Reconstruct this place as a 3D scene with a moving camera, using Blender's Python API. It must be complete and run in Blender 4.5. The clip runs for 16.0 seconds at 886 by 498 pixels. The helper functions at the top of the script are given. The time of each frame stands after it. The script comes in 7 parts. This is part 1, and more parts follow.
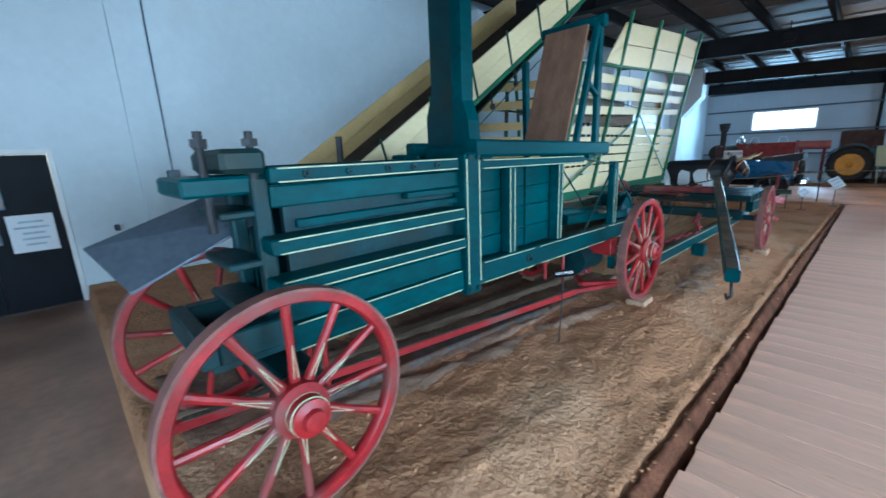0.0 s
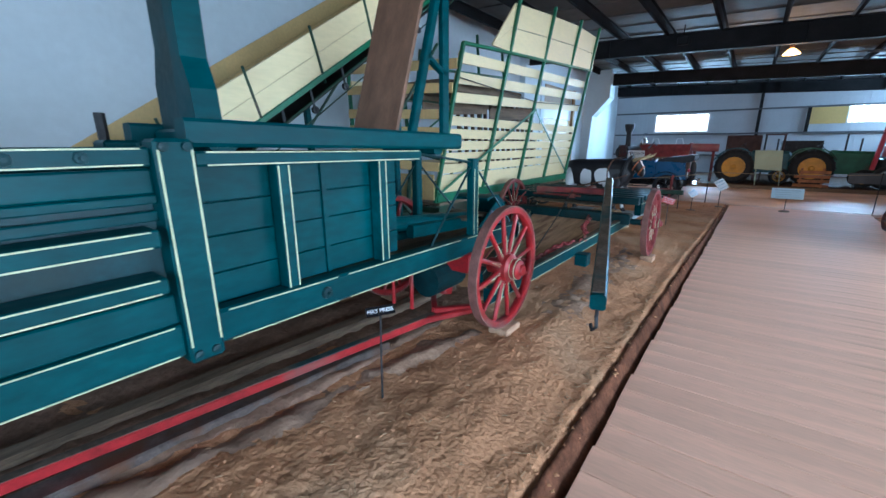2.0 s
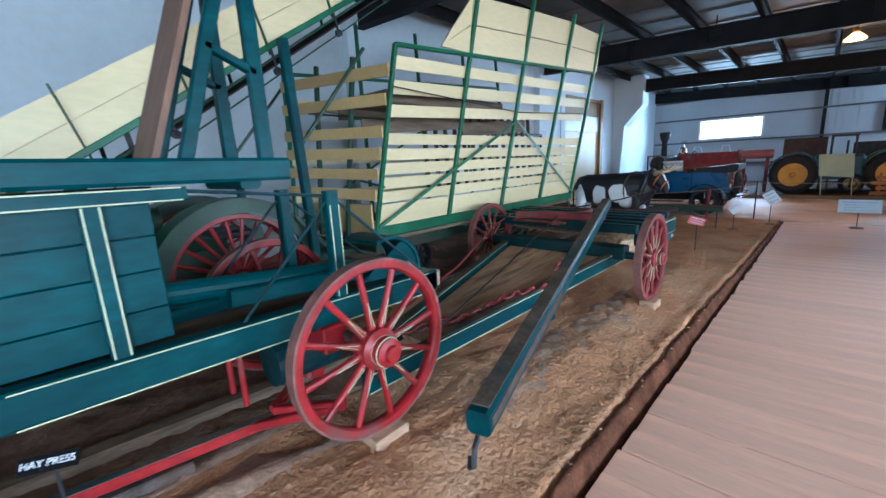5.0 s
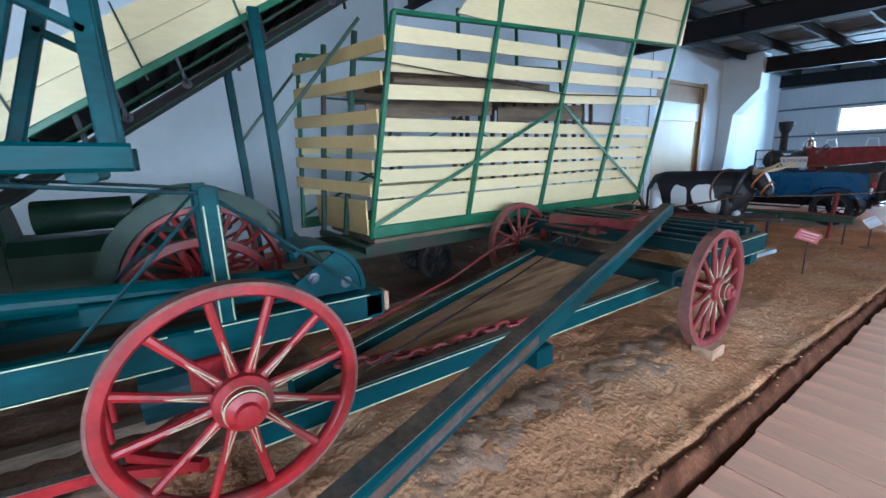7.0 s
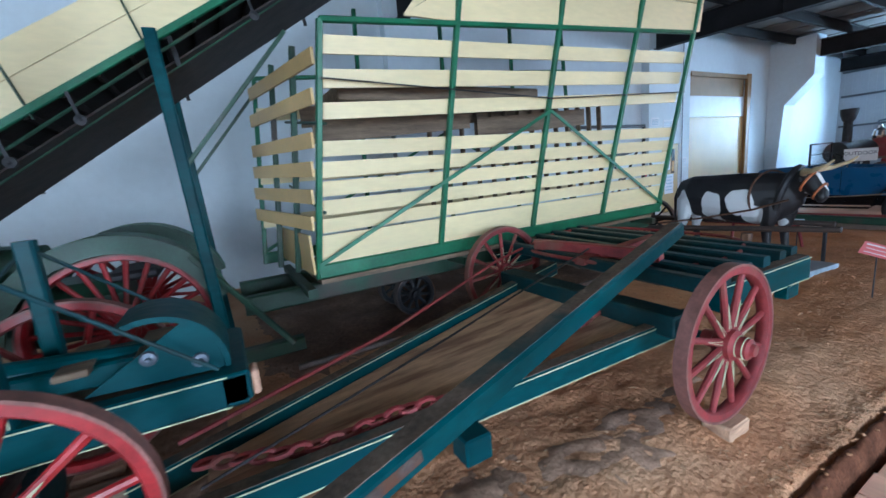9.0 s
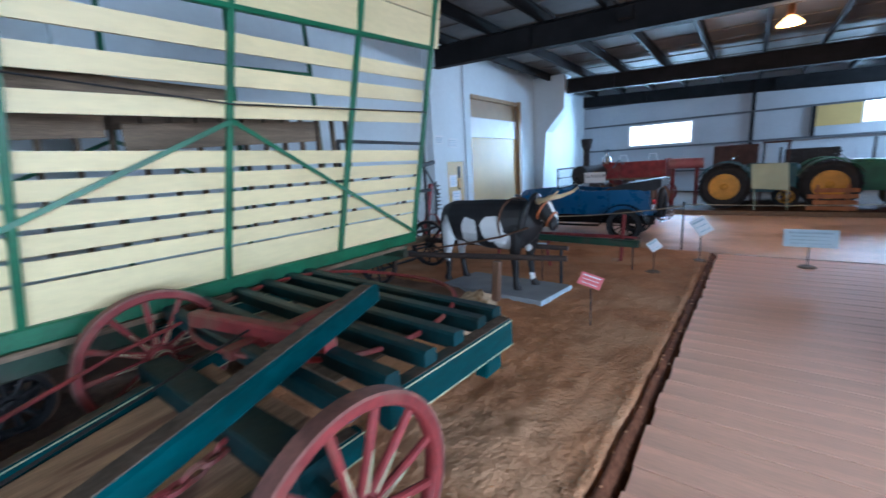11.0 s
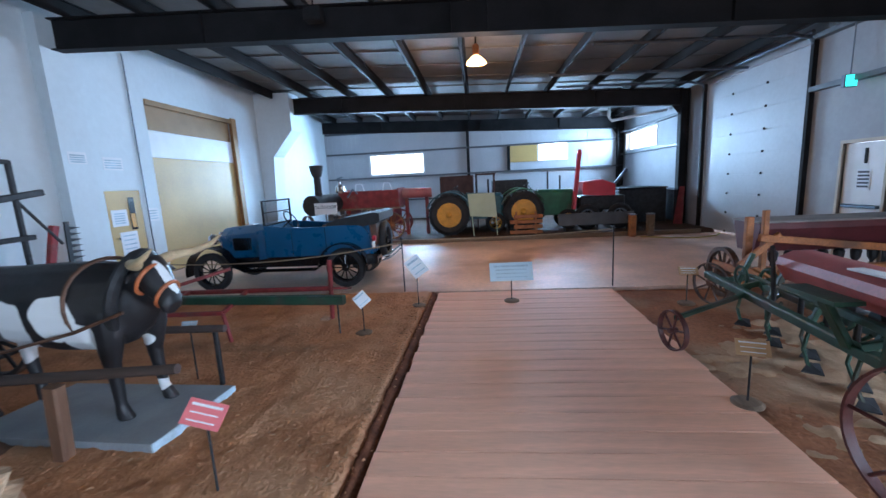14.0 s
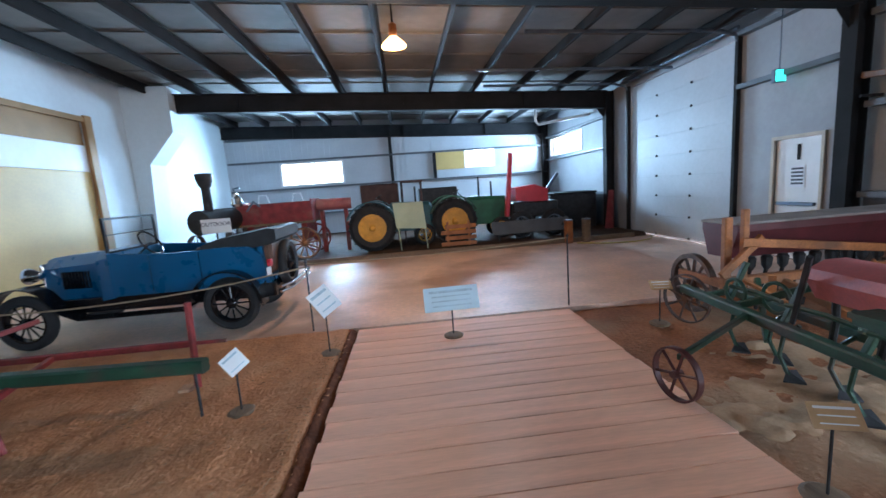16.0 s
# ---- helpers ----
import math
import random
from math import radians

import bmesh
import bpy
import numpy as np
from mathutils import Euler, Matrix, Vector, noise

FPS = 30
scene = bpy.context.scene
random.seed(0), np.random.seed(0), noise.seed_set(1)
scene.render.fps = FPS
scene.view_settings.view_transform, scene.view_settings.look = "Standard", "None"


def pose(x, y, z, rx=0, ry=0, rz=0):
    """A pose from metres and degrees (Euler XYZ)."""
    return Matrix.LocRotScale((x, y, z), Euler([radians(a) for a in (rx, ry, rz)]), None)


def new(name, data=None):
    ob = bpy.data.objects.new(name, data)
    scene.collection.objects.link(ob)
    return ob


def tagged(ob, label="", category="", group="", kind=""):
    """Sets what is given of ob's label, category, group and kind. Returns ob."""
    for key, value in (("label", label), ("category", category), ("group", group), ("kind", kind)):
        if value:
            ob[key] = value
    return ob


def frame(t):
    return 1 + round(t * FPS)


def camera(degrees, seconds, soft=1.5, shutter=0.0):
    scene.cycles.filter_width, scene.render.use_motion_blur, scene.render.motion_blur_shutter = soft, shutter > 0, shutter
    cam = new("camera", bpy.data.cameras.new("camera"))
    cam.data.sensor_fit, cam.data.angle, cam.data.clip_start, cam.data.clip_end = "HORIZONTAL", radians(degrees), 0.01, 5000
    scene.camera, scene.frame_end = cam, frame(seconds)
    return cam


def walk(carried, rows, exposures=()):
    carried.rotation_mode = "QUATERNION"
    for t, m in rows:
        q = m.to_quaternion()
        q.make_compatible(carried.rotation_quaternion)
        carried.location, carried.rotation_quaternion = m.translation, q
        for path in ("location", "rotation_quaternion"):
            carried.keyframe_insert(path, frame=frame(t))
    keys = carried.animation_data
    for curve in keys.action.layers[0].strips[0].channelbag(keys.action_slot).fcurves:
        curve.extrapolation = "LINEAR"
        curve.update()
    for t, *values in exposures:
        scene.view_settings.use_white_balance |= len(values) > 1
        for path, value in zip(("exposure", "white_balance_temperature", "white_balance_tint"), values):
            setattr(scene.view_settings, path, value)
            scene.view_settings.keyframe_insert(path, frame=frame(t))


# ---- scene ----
# ---- camera ----
PATH = [
    (0.0, -0.445, 1.675, 1.739, 76.58, 2.16, 45.96),
    (0.5, -0.424, 1.906, 1.764, 76.45, -0.08, 40.63),
    (1.0, -0.468, 2.327, 1.775, 76.66, -1.08, 36.09),
    (1.5, -0.455, 2.694, 1.751, 76.43, -0.87, 36.69),
    (2.0, -0.399, 2.931, 1.716, 75.29, 0.25, 36.83),
    (2.5, -0.349, 3.165, 1.706, 75.02, -0.79, 36.28),
    (3.0, -0.303, 3.375, 1.695, 74.84, 0.78, 38.48),
    (3.5, -0.221, 3.558, 1.709, 75.76, 0.40, 42.72),
    (4.0, -0.196, 3.800, 1.719, 75.52, 0.54, 43.54),
    (4.5, -0.185, 4.184, 1.728, 76.55, 0.77, 42.63),
    (5.0, -0.151, 4.498, 1.715, 78.04, 2.78, 42.86),
    (5.2, -0.146, 4.602, 1.703, 78.39, 1.73, 42.35),
    (7.3, -0.139, 5.719, 1.690, 77.33, 2.08, 55.89),
    (7.5, -0.148, 5.807, 1.690, 77.58, 2.49, 55.76),
    (8.0, -0.175, 6.001, 1.688, 78.62, 4.45, 58.52),
    (8.2, -0.185, 6.090, 1.689, 78.87, 5.35, 60.89),
    (10.3, -0.389, 7.513, 1.840, 81.13, 3.57, 54.60),
    (10.5, -0.393, 7.687, 1.845, 79.76, 3.20, 49.34),
    (11.0, -0.358, 8.141, 1.845, 78.50, 3.33, 36.67),
    (11.5, -0.159, 8.524, 1.899, 78.29, 5.07, 26.90),
    (12.0, -0.003, 8.931, 1.921, 79.67, 3.37, 21.85),
    (12.5, -0.013, 9.218, 1.940, 79.91, 2.99, 16.01),
    (13.0, 0.005, 9.544, 1.907, 80.01, 3.63, 9.18),
    (13.5, 0.020, 9.976, 1.876, 80.63, 3.93, 6.46),
    (14.0, 0.026, 10.365, 1.836, 80.47, 2.91, 4.76),
    (14.5, 0.019, 10.712, 1.796, 80.58, 4.71, 0.69),
    (15.0, 0.029, 11.141, 1.796, 80.62, 5.45, -1.68),
    (15.5, 0.033, 11.512, 1.784, 80.85, 4.21, -2.27),
    (16.0, 0.032, 11.788, 1.724, 81.43, 4.11, -5.74),
]
LENS = 95.80
EXPOSURE = 0.7
cam = camera(LENS, 16.0, shutter=0.4)
walk(cam, [(t, pose(x, y, z, rx, ry, rz)) for t, x, y, z, rx, ry, rz in PATH], [(0.0, EXPOSURE - 0.28, 5400.0, 8.0), (3.0, EXPOSURE - 0.18, 5700.0, 17.0), (8.0, EXPOSURE - 0.1, 5800.0, 18.0), (11.0, EXPOSURE - 0.08, 5650.0, 19.0), (13.0, EXPOSURE + 0.1, 5700.0, 20.0), (15.0, EXPOSURE + 0.28, 5800.0, 18.0), (16.0, EXPOSURE + 0.42, 5900.0, 16.0)])

# ---- light ----
world = bpy.data.worlds.new("sky")
scene.world = world
world.use_nodes = True
wn = world.node_tree
sky = wn.nodes.new("ShaderNodeTexSky")
sky.sky_type, sky.sun_disc = "NISHITA", False
sky.sun_elevation, sky.sun_rotation = radians(42), radians(60)
wn.nodes["Background"].inputs["Strength"].default_value = 0.15
wn.links.new(sky.outputs["Color"], wn.nodes["Background"].inputs["Color"])
sun = new("sun", bpy.data.lights.new("sun", "SUN"))
sun.data.energy, sun.data.angle, sun.data.color = 2.0, radians(0.5), (1.0, 0.95, 0.88)
sun.matrix_world = pose(0, 0, 20, 48, 0, 120)


def opening_light(x, y, z, rx, rz, w, h, power, colour=(0.80, 0.90, 1.0)):
    """An area lamp that fills a window's or assumed doorway's opening and shines inwards."""
    lamp = new("opening_light", bpy.data.lights.new("opening_light", "AREA"))
    lamp.data.shape, lamp.data.size, lamp.data.size_y = "RECTANGLE", w, h
    lamp.data.energy, lamp.data.color, lamp.data.spread = power, colour, radians(140)
    lamp.matrix_world = pose(x, y, z, rx, 0, rz)
    return lamp


# far windows, side window, then assumed unseen doorways added for daylight
opening_light(-3.9, 30.42, 2.82, -90, 0, 2.7, 0.95, 440, (0.48, 0.78, 1.0))
opening_light(3.72, 30.42, 3.0, -90, 0, 1.35, 0.78, 270, (0.48, 0.78, 1.0))
opening_light(6.88, 28.45, 3.2, 90, 90, 3.2, 0.78, 240, (0.48, 0.78, 1.0))
opening_light(6.9, 9.5, 1.75, 50, 90, 4.0, 3.0, 310, (0.66, 0.89, 1.0))
opening_light(6.9, 2.5, 1.75, 66, 90, 4.0, 3.0, 400, (0.66, 0.89, 1.0))
opening_light(1.0, -3.9, 1.8, 72, 0, 4.2, 3.4, 260, (0.66, 0.89, 1.0))


# ---- materials ----
def mat(name, colour, rough=0.6, metal=0.0, vary=0.25, scale=6.0, bump=0.15, second=None, amount=0.3, fine=60.0, stretch=(1, 1, 1), spec=0.5, per_piece=0.0, coat=0.0, deep=0.01):
    m = bpy.data.materials.new(name)
    m.use_nodes = True
    nt = m.node_tree
    b = nt.nodes["Principled BSDF"]
    tc = nt.nodes.new("ShaderNodeTexCoord")
    mp = nt.nodes.new("ShaderNodeMapping")
    mp.inputs["Scale"].default_value = stretch
    nt.links.new(tc.outputs["Object"], mp.inputs["Vector"])
    def noise_at(s, detail=4.0):
        n = nt.nodes.new("ShaderNodeTexNoise")
        n.inputs["Scale"].default_value, n.inputs["Detail"].default_value = s, detail
        nt.links.new(mp.outputs["Vector"], n.inputs["Vector"])
        return n
    big, small = noise_at(scale), noise_at(fine, 6.0)
    ramp = nt.nodes.new("ShaderNodeMapRange")
    ramp.inputs["From Min"].default_value, ramp.inputs["From Max"].default_value = 0.3, 0.7
    ramp.inputs["To Min"].default_value, ramp.inputs["To Max"].default_value = 1 - vary, 1 + vary
    nt.links.new(big.outputs["Fac"], ramp.inputs["Value"])
    mul = nt.nodes.new("ShaderNodeMix")
    mul.data_type, mul.blend_type = "RGBA", "MULTIPLY"
    mul.inputs["Factor"].default_value = 1.0
    mul.inputs["A"].default_value = (*colour, 1)
    nt.links.new(ramp.outputs["Result"], mul.inputs["B"])
    out = mul.outputs["Result"]
    ramp2 = nt.nodes.new("ShaderNodeMapRange")
    ramp2.inputs["From Min"].default_value, ramp2.inputs["From Max"].default_value = 0.3, 0.7
    ramp2.inputs["To Min"].default_value, ramp2.inputs["To Max"].default_value = 1 - vary * 0.6, 1 + vary * 0.6
    nt.links.new(small.outputs["Fac"], ramp2.inputs["Value"])
    mul2 = nt.nodes.new("ShaderNodeMix")
    mul2.data_type, mul2.blend_type = "RGBA", "MULTIPLY"
    mul2.inputs["Factor"].default_value = 1.0
    nt.links.new(out, mul2.inputs["A"])
    nt.links.new(ramp2.outputs["Result"], mul2.inputs["B"])
    out = mul2.outputs["Result"]
    if second:
        patch = noise_at(scale * 0.45, 8.0)
        step = nt.nodes.new("ShaderNodeMapRange")
        step.inputs["From Min"].default_value = 0.62 - amount * 0.35
        step.inputs["From Max"].default_value = 0.72 - amount * 0.25
        nt.links.new(patch.outputs["Fac"], step.inputs["Value"])
        mix = nt.nodes.new("ShaderNodeMix")
        mix.data_type = "RGBA"
        mix.inputs["B"].default_value = (*second, 1)
        nt.links.new(step.outputs["Result"], mix.inputs["Factor"])
        nt.links.new(out, mix.inputs["A"])
        out = mix.outputs["Result"]
    if per_piece:
        info = nt.nodes.new("ShaderNodeObjectInfo")
        pr = nt.nodes.new("ShaderNodeMapRange")
        pr.inputs["To Min"].default_value, pr.inputs["To Max"].default_value = 1 - per_piece, 1 + per_piece
        nt.links.new(info.outputs["Random"], pr.inputs["Value"])
        mul3 = nt.nodes.new("ShaderNodeMix")
        mul3.data_type, mul3.blend_type = "RGBA", "MULTIPLY"
        mul3.inputs["Factor"].default_value = 1.0
        nt.links.new(out, mul3.inputs["A"])
        nt.links.new(pr.outputs["Result"], mul3.inputs["B"])
        out = mul3.outputs["Result"]
    nt.links.new(out, b.inputs["Base Color"])
    rr = nt.nodes.new("ShaderNodeMapRange")
    rr.inputs["To Min"].default_value, rr.inputs["To Max"].default_value = max(0.02, rough - 0.15), min(1.0, rough + 0.15)
    nt.links.new(small.outputs["Fac"], rr.inputs["Value"])
    nt.links.new(rr.outputs["Result"], b.inputs["Roughness"])
    b.inputs["Metallic"].default_value, b.inputs["Specular IOR Level"].default_value = metal, spec
    b.inputs["Coat Weight"].default_value = coat
    if bump:
        bp = nt.nodes.new("ShaderNodeBump")
        bp.inputs["Strength"].default_value, bp.inputs["Distance"].default_value = bump, deep
        nt.links.new(small.outputs["Fac"], bp.inputs["Height"])
        nt.links.new(bp.outputs["Normal"], b.inputs["Normal"])
    return m


def glow(name, colour, strength):
    m = bpy.data.materials.new(name)
    m.use_nodes = True
    b = m.node_tree.nodes["Principled BSDF"]
    b.inputs["Base Color"].default_value = (*colour, 1)
    b.inputs["Emission Color"].default_value, b.inputs["Emission Strength"].default_value = (*colour, 1), strength
    return m


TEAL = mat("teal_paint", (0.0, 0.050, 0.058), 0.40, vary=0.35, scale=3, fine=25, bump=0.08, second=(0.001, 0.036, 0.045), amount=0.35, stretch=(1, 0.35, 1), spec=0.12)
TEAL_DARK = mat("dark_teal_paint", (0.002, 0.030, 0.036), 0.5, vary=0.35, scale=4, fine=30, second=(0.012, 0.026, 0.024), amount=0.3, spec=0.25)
GREEN = mat("green_paint", (0.006, 0.12, 0.055), 0.4, vary=0.25, scale=3, fine=40, bump=0.08)
GREEN_DARK = mat("dark_green_paint", (0.012, 0.05, 0.028), 0.5, vary=0.35, scale=4, fine=40, second=(0.05, 0.04, 0.03), amount=0.25)
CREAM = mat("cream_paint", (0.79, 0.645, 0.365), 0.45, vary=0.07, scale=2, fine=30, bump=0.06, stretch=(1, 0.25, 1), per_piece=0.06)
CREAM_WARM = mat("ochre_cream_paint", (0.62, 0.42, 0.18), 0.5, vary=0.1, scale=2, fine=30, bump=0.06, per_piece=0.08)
STRIPE = mat("cream_stripe_paint", (0.46, 0.50, 0.31), 0.5, vary=0.12, scale=20, fine=90, bump=0.0)
RED = mat("red_paint", (0.29, 0.010, 0.013), 0.42, vary=0.3, scale=7, fine=45, bump=0.12, second=(0.20, 0.05, 0.045), amount=0.25)
RED_DUST = mat("dusty_red_paint", (0.215, 0.024, 0.025), 0.65, vary=0.3, scale=6, fine=50, bump=0.2, second=(0.20, 0.075, 0.055), amount=0.3)
PINK_RED = mat("faded_red_paint", (0.42, 0.11, 0.11), 0.5, vary=0.2, scale=3, fine=40, second=(0.36, 0.16, 0.14), amount=0.3)
ORANGE = mat("orange_brown_paint", (0.36, 0.13, 0.04), 0.6, vary=0.3, scale=5, fine=40, second=(0.18, 0.08, 0.04), amount=0.3)
IRON = mat("worn_iron", (0.13, 0.10, 0.09), 0.55, 0.7, vary=0.4, scale=9, fine=70, second=(0.16, 0.08, 0.05), amount=0.3)
BLACK_IRON = mat("black_iron", (0.025, 0.025, 0.028), 0.55, 0.3, vary=0.4, scale=9, fine=70)
GALV = mat("grey_sheet_metal", (0.12, 0.145, 0.18), 0.45, 0.6, vary=0.2, scale=4, fine=30)
CHROME = mat("chrome", (0.75, 0.76, 0.78), 0.15, 1.0, vary=0.05, bump=0.0)
OLDWOOD = mat("grey_brown_wood", (0.17, 0.115, 0.075), 0.8, vary=0.35, scale=4, fine=22, bump=0.4, stretch=(6, 0.6, 6))
BROWNWOOD = mat("brown_wood_board", (0.17, 0.085, 0.05), 0.6, vary=0.25, scale=3, fine=20, bump=0.2, stretch=(4, 4, 0.5))
PALEWOOD = mat("pale_log_wood", (0.60, 0.42, 0.27), 0.85, vary=0.3, scale=5, fine=18, bump=0.6, second=(0.30, 0.16, 0.09), amount=0.35, stretch=(3, 0.8, 3))
DUSTWOOD = mat("dusty_plank_wood", (0.46, 0.28, 0.175), 0.85, vary=0.25, scale=4, fine=22, bump=0.4, stretch=(5, 0.6, 5), second=(0.22, 0.11, 0.07), amount=0.3)
SAND = mat("pale_sand", (0.38, 0.245, 0.155), 0.95, vary=0.15, scale=3, fine=40, bump=0.6, spec=0.1)
DULL_RED = mat("dull_red_iron_paint", (0.24, 0.03, 0.03), 0.55, vary=0.3, scale=6, fine=40, second=(0.14, 0.05, 0.04), amount=0.3)
DECK = mat("worn_deck_boards", (0.84, 0.475, 0.33), 0.66, spec=0.22, vary=0.10, scale=1.6, fine=26, bump=0.10, second=(0.60, 0.33, 0.23), amount=0.16, stretch=(0.35, 3, 3), per_piece=0.05)
SOIL = mat("tan_soil", (0.49, 0.24, 0.127), 0.97, vary=0.2, scale=2.2, fine=30, bump=1.0, deep=0.024, second=(0.55, 0.31, 0.18), amount=0.35, spec=0.05)
SOIL_DARK = mat("dark_soil", (0.28, 0.12, 0.062), 0.95, vary=0.35, scale=1.4, fine=24, bump=1.0, deep=0.03, second=(0.34, 0.22, 0.14), amount=0.4, spec=0.1)
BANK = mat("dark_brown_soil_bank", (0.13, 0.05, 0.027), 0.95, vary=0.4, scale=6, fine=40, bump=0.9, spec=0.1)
EARTH = mat("dark_earth", (0.06, 0.035, 0.024), 0.95, vary=0.4, scale=5, fine=40, bump=0.8, spec=0.1)
STRAW = mat("straw", (0.36, 0.22, 0.12), 0.8, vary=0.3, scale=8, bump=0.0)
CONCRETE = mat("worn_concrete", (0.72, 0.50, 0.38), 0.58, vary=0.18, scale=0.9, fine=14, bump=0.08, second=(0.40, 0.25, 0.17), amount=0.28)
CONCRETE_BROWN = mat("brown_stained_concrete", (0.36, 0.20, 0.13), 0.42, vary=0.25, scale=1.3, fine=12, bump=0.08, second=(0.25, 0.13, 0.085), amount=0.4)
WALL = mat("white_wall_paint", (0.66, 0.73, 0.77), 0.7, vary=0.05, scale=0.7, fine=9, bump=0.05, second=(0.62, 0.63, 0.63), amount=0.1)
PANEL = mat("white_sheet_panel", (0.46, 0.48, 0.51), 0.5, vary=0.07, scale=0.8, fine=12, bump=0.06, second=(0.55, 0.55, 0.55), amount=0.12)
CEIL = mat("vinyl_ceiling_insulation", (0.215, 0.20, 0.19), 0.75, spec=0.2, vary=0.14, scale=1.1, fine=5, bump=0.25)
STEEL = mat("dark_grey_steel", (0.018, 0.017, 0.018), 0.75, 0.0, spec=0.15, vary=0.25, scale=2, fine=30)
GIRT = mat("grey_steel_girt", (0.10, 0.105, 0.115), 0.5, 0.2, vary=0.2, scale=3)
OCHRE = mat("ochre_door_paint", (0.56, 0.37, 0.13), 0.5, vary=0.08, scale=1.2, fine=20, bump=0.05)
OCHRE_DARK = mat("brown_door_frame", (0.30, 0.165, 0.06), 0.6, vary=0.15, scale=2)
# Darker copy of PANEL: the right wall's dim light is put into the colour.
PANEL_DIM = mat("dim_sheet_panel", (0.33, 0.335, 0.355), 0.6, vary=0.10, scale=0.8, fine=12, bump=0.06, second=(0.28, 0.275, 0.28), amount=0.2)
WHITE = mat("white_paint", (0.78, 0.78, 0.78), 0.5, vary=0.05, scale=3, bump=0.03)
PAPER = mat("white_paper", (0.78, 0.79, 0.82), 0.6, vary=0.03, scale=3, bump=0.0)
INK = mat("dark_print", (0.05, 0.05, 0.07), 0.6, bump=0.0)
PALE_INK = mat("pale_print", (0.40, 0.52, 0.60), 0.6, bump=0.0)
BLACK = mat("black_gloss_paint", (0.006, 0.006, 0.008), 0.22, vary=0.2, scale=3, bump=0.02)
DOOR_BLACK = mat("black_door_paint", (0.005, 0.006, 0.010), 0.5, vary=0.15, scale=2, fine=12, bump=0.0, spec=0.12)
RUBBER = mat("black_rubber", (0.018, 0.018, 0.02), 0.75, vary=0.3, scale=10, bump=0.2)
CARBLUE = mat("blue_car_paint", (0.0, 0.082, 0.20), 0.3, vary=0.05, scale=1.5, fine=6, bump=0.0, coat=0.4)
YELLOW_RIM = mat("yellow_orange_rim_paint", (0.62, 0.29, 0.02), 0.5, vary=0.2, scale=5)
JDGREEN = mat("tractor_green_paint", (0.02, 0.13, 0.06), 0.5, vary=0.3, scale=3, second=(0.06, 0.06, 0.04), amount=0.25)
PALEGREEN = mat("pale_green_paint", (0.40, 0.47, 0.33), 0.5, vary=0.1, scale=2)
SCARLET = mat("bright_red_paint", (0.55, 0.03, 0.05), 0.4, vary=0.15, scale=3)
PINK = mat("pink_sign_card", (0.72, 0.17, 0.18), 0.6, vary=0.06, bump=0.0)
TAN_CARD = mat("tan_sign_card", (0.50, 0.30, 0.15), 0.6, vary=0.08, bump=0.0)
BLUE_CARD = mat("pale_blue_sign_card", (0.55, 0.68, 0.76), 0.5, vary=0.04, bump=0.0)
ROPE = mat("rope", (0.30, 0.22, 0.14), 0.9, vary=0.2, scale=30)
GREYPAINT = mat("grey_painted_plywood", (0.26, 0.29, 0.32), 0.6, vary=0.15, scale=3)
SKYGLOW = glow("bright_sky_backdrop", (0.86, 0.94, 1.0), 3.2)
LAMPGLOW = glow("warm_lamp_glow", (1.0, 0.60, 0.22), 3.0)
EXITGLOW = glow("exit_sign_glow", (0.05, 0.75, 0.60), 1.4)
PALE_LID = mat("dusty_grey_lid", (0.30, 0.28, 0.27), 0.7, vary=0.2, scale=4)
# Near-black wood for the floor, return slats and apron of the elevator.
DARKWOOD = mat("near_black_wood", (0.032, 0.022, 0.018), 0.8, vary=0.4, scale=5, fine=24, bump=0.4)
DUST = mat("dust_on_timber", (0.115, 0.085, 0.065), 0.95, vary=0.35, scale=5, fine=40, bump=0.3, second=(0.03, 0.06, 0.06), amount=0.3, spec=0.1)
GRAVEL = mat("grey_gritty_dust", (0.33, 0.20, 0.135), 0.97, vary=0.3, scale=5, fine=45, bump=0.8, deep=0.010, second=(0.26, 0.165, 0.12), amount=0.4, spec=0.1)
# Packed dirt with the shade below press and rack mixed into its colour.
SHADED_SOIL = mat("shaded_packed_soil", (0.22, 0.13, 0.09), 0.95, vary=0.35, scale=2, fine=24, bump=0.8, deep=0.02, second=(0.16, 0.09, 0.06), amount=0.3, spec=0.1)
ENDGRAIN = mat("pale_end_grain", (0.48, 0.27, 0.18), 0.8, vary=0.2, scale=14, fine=60, bump=0.3)
HOSE = mat("yellow_hose", (0.45, 0.36, 0.08), 0.6, vary=0.15, scale=6)
SHAFTWOOD = mat("dark_shaft_wood", (0.055, 0.036, 0.03), 0.7, vary=0.3, scale=4, fine=22, bump=0.3, stretch=(0.6, 6, 6))
TRIM = mat("beige_frame_paint", (0.52, 0.44, 0.34), 0.6, vary=0.12, scale=3, fine=30)
GLASS = bpy.data.materials.new("clear_glass")
GLASS.use_nodes = True
gb = GLASS.node_tree.nodes["Principled BSDF"]
gb.inputs["Transmission Weight"].default_value, gb.inputs["Roughness"].default_value, gb.inputs["IOR"].default_value = 1.0, 0.03, 1.1

# ---- builders ----
ORIGIN = {}


def thing(name, base, label, category, group="", kind=""):
    ob = new(name)
    ob.location = base
    ob.empty_display_size = 0.1
    ORIGIN[ob.name] = Vector(base)
    return tagged(ob, label, category, group, kind)


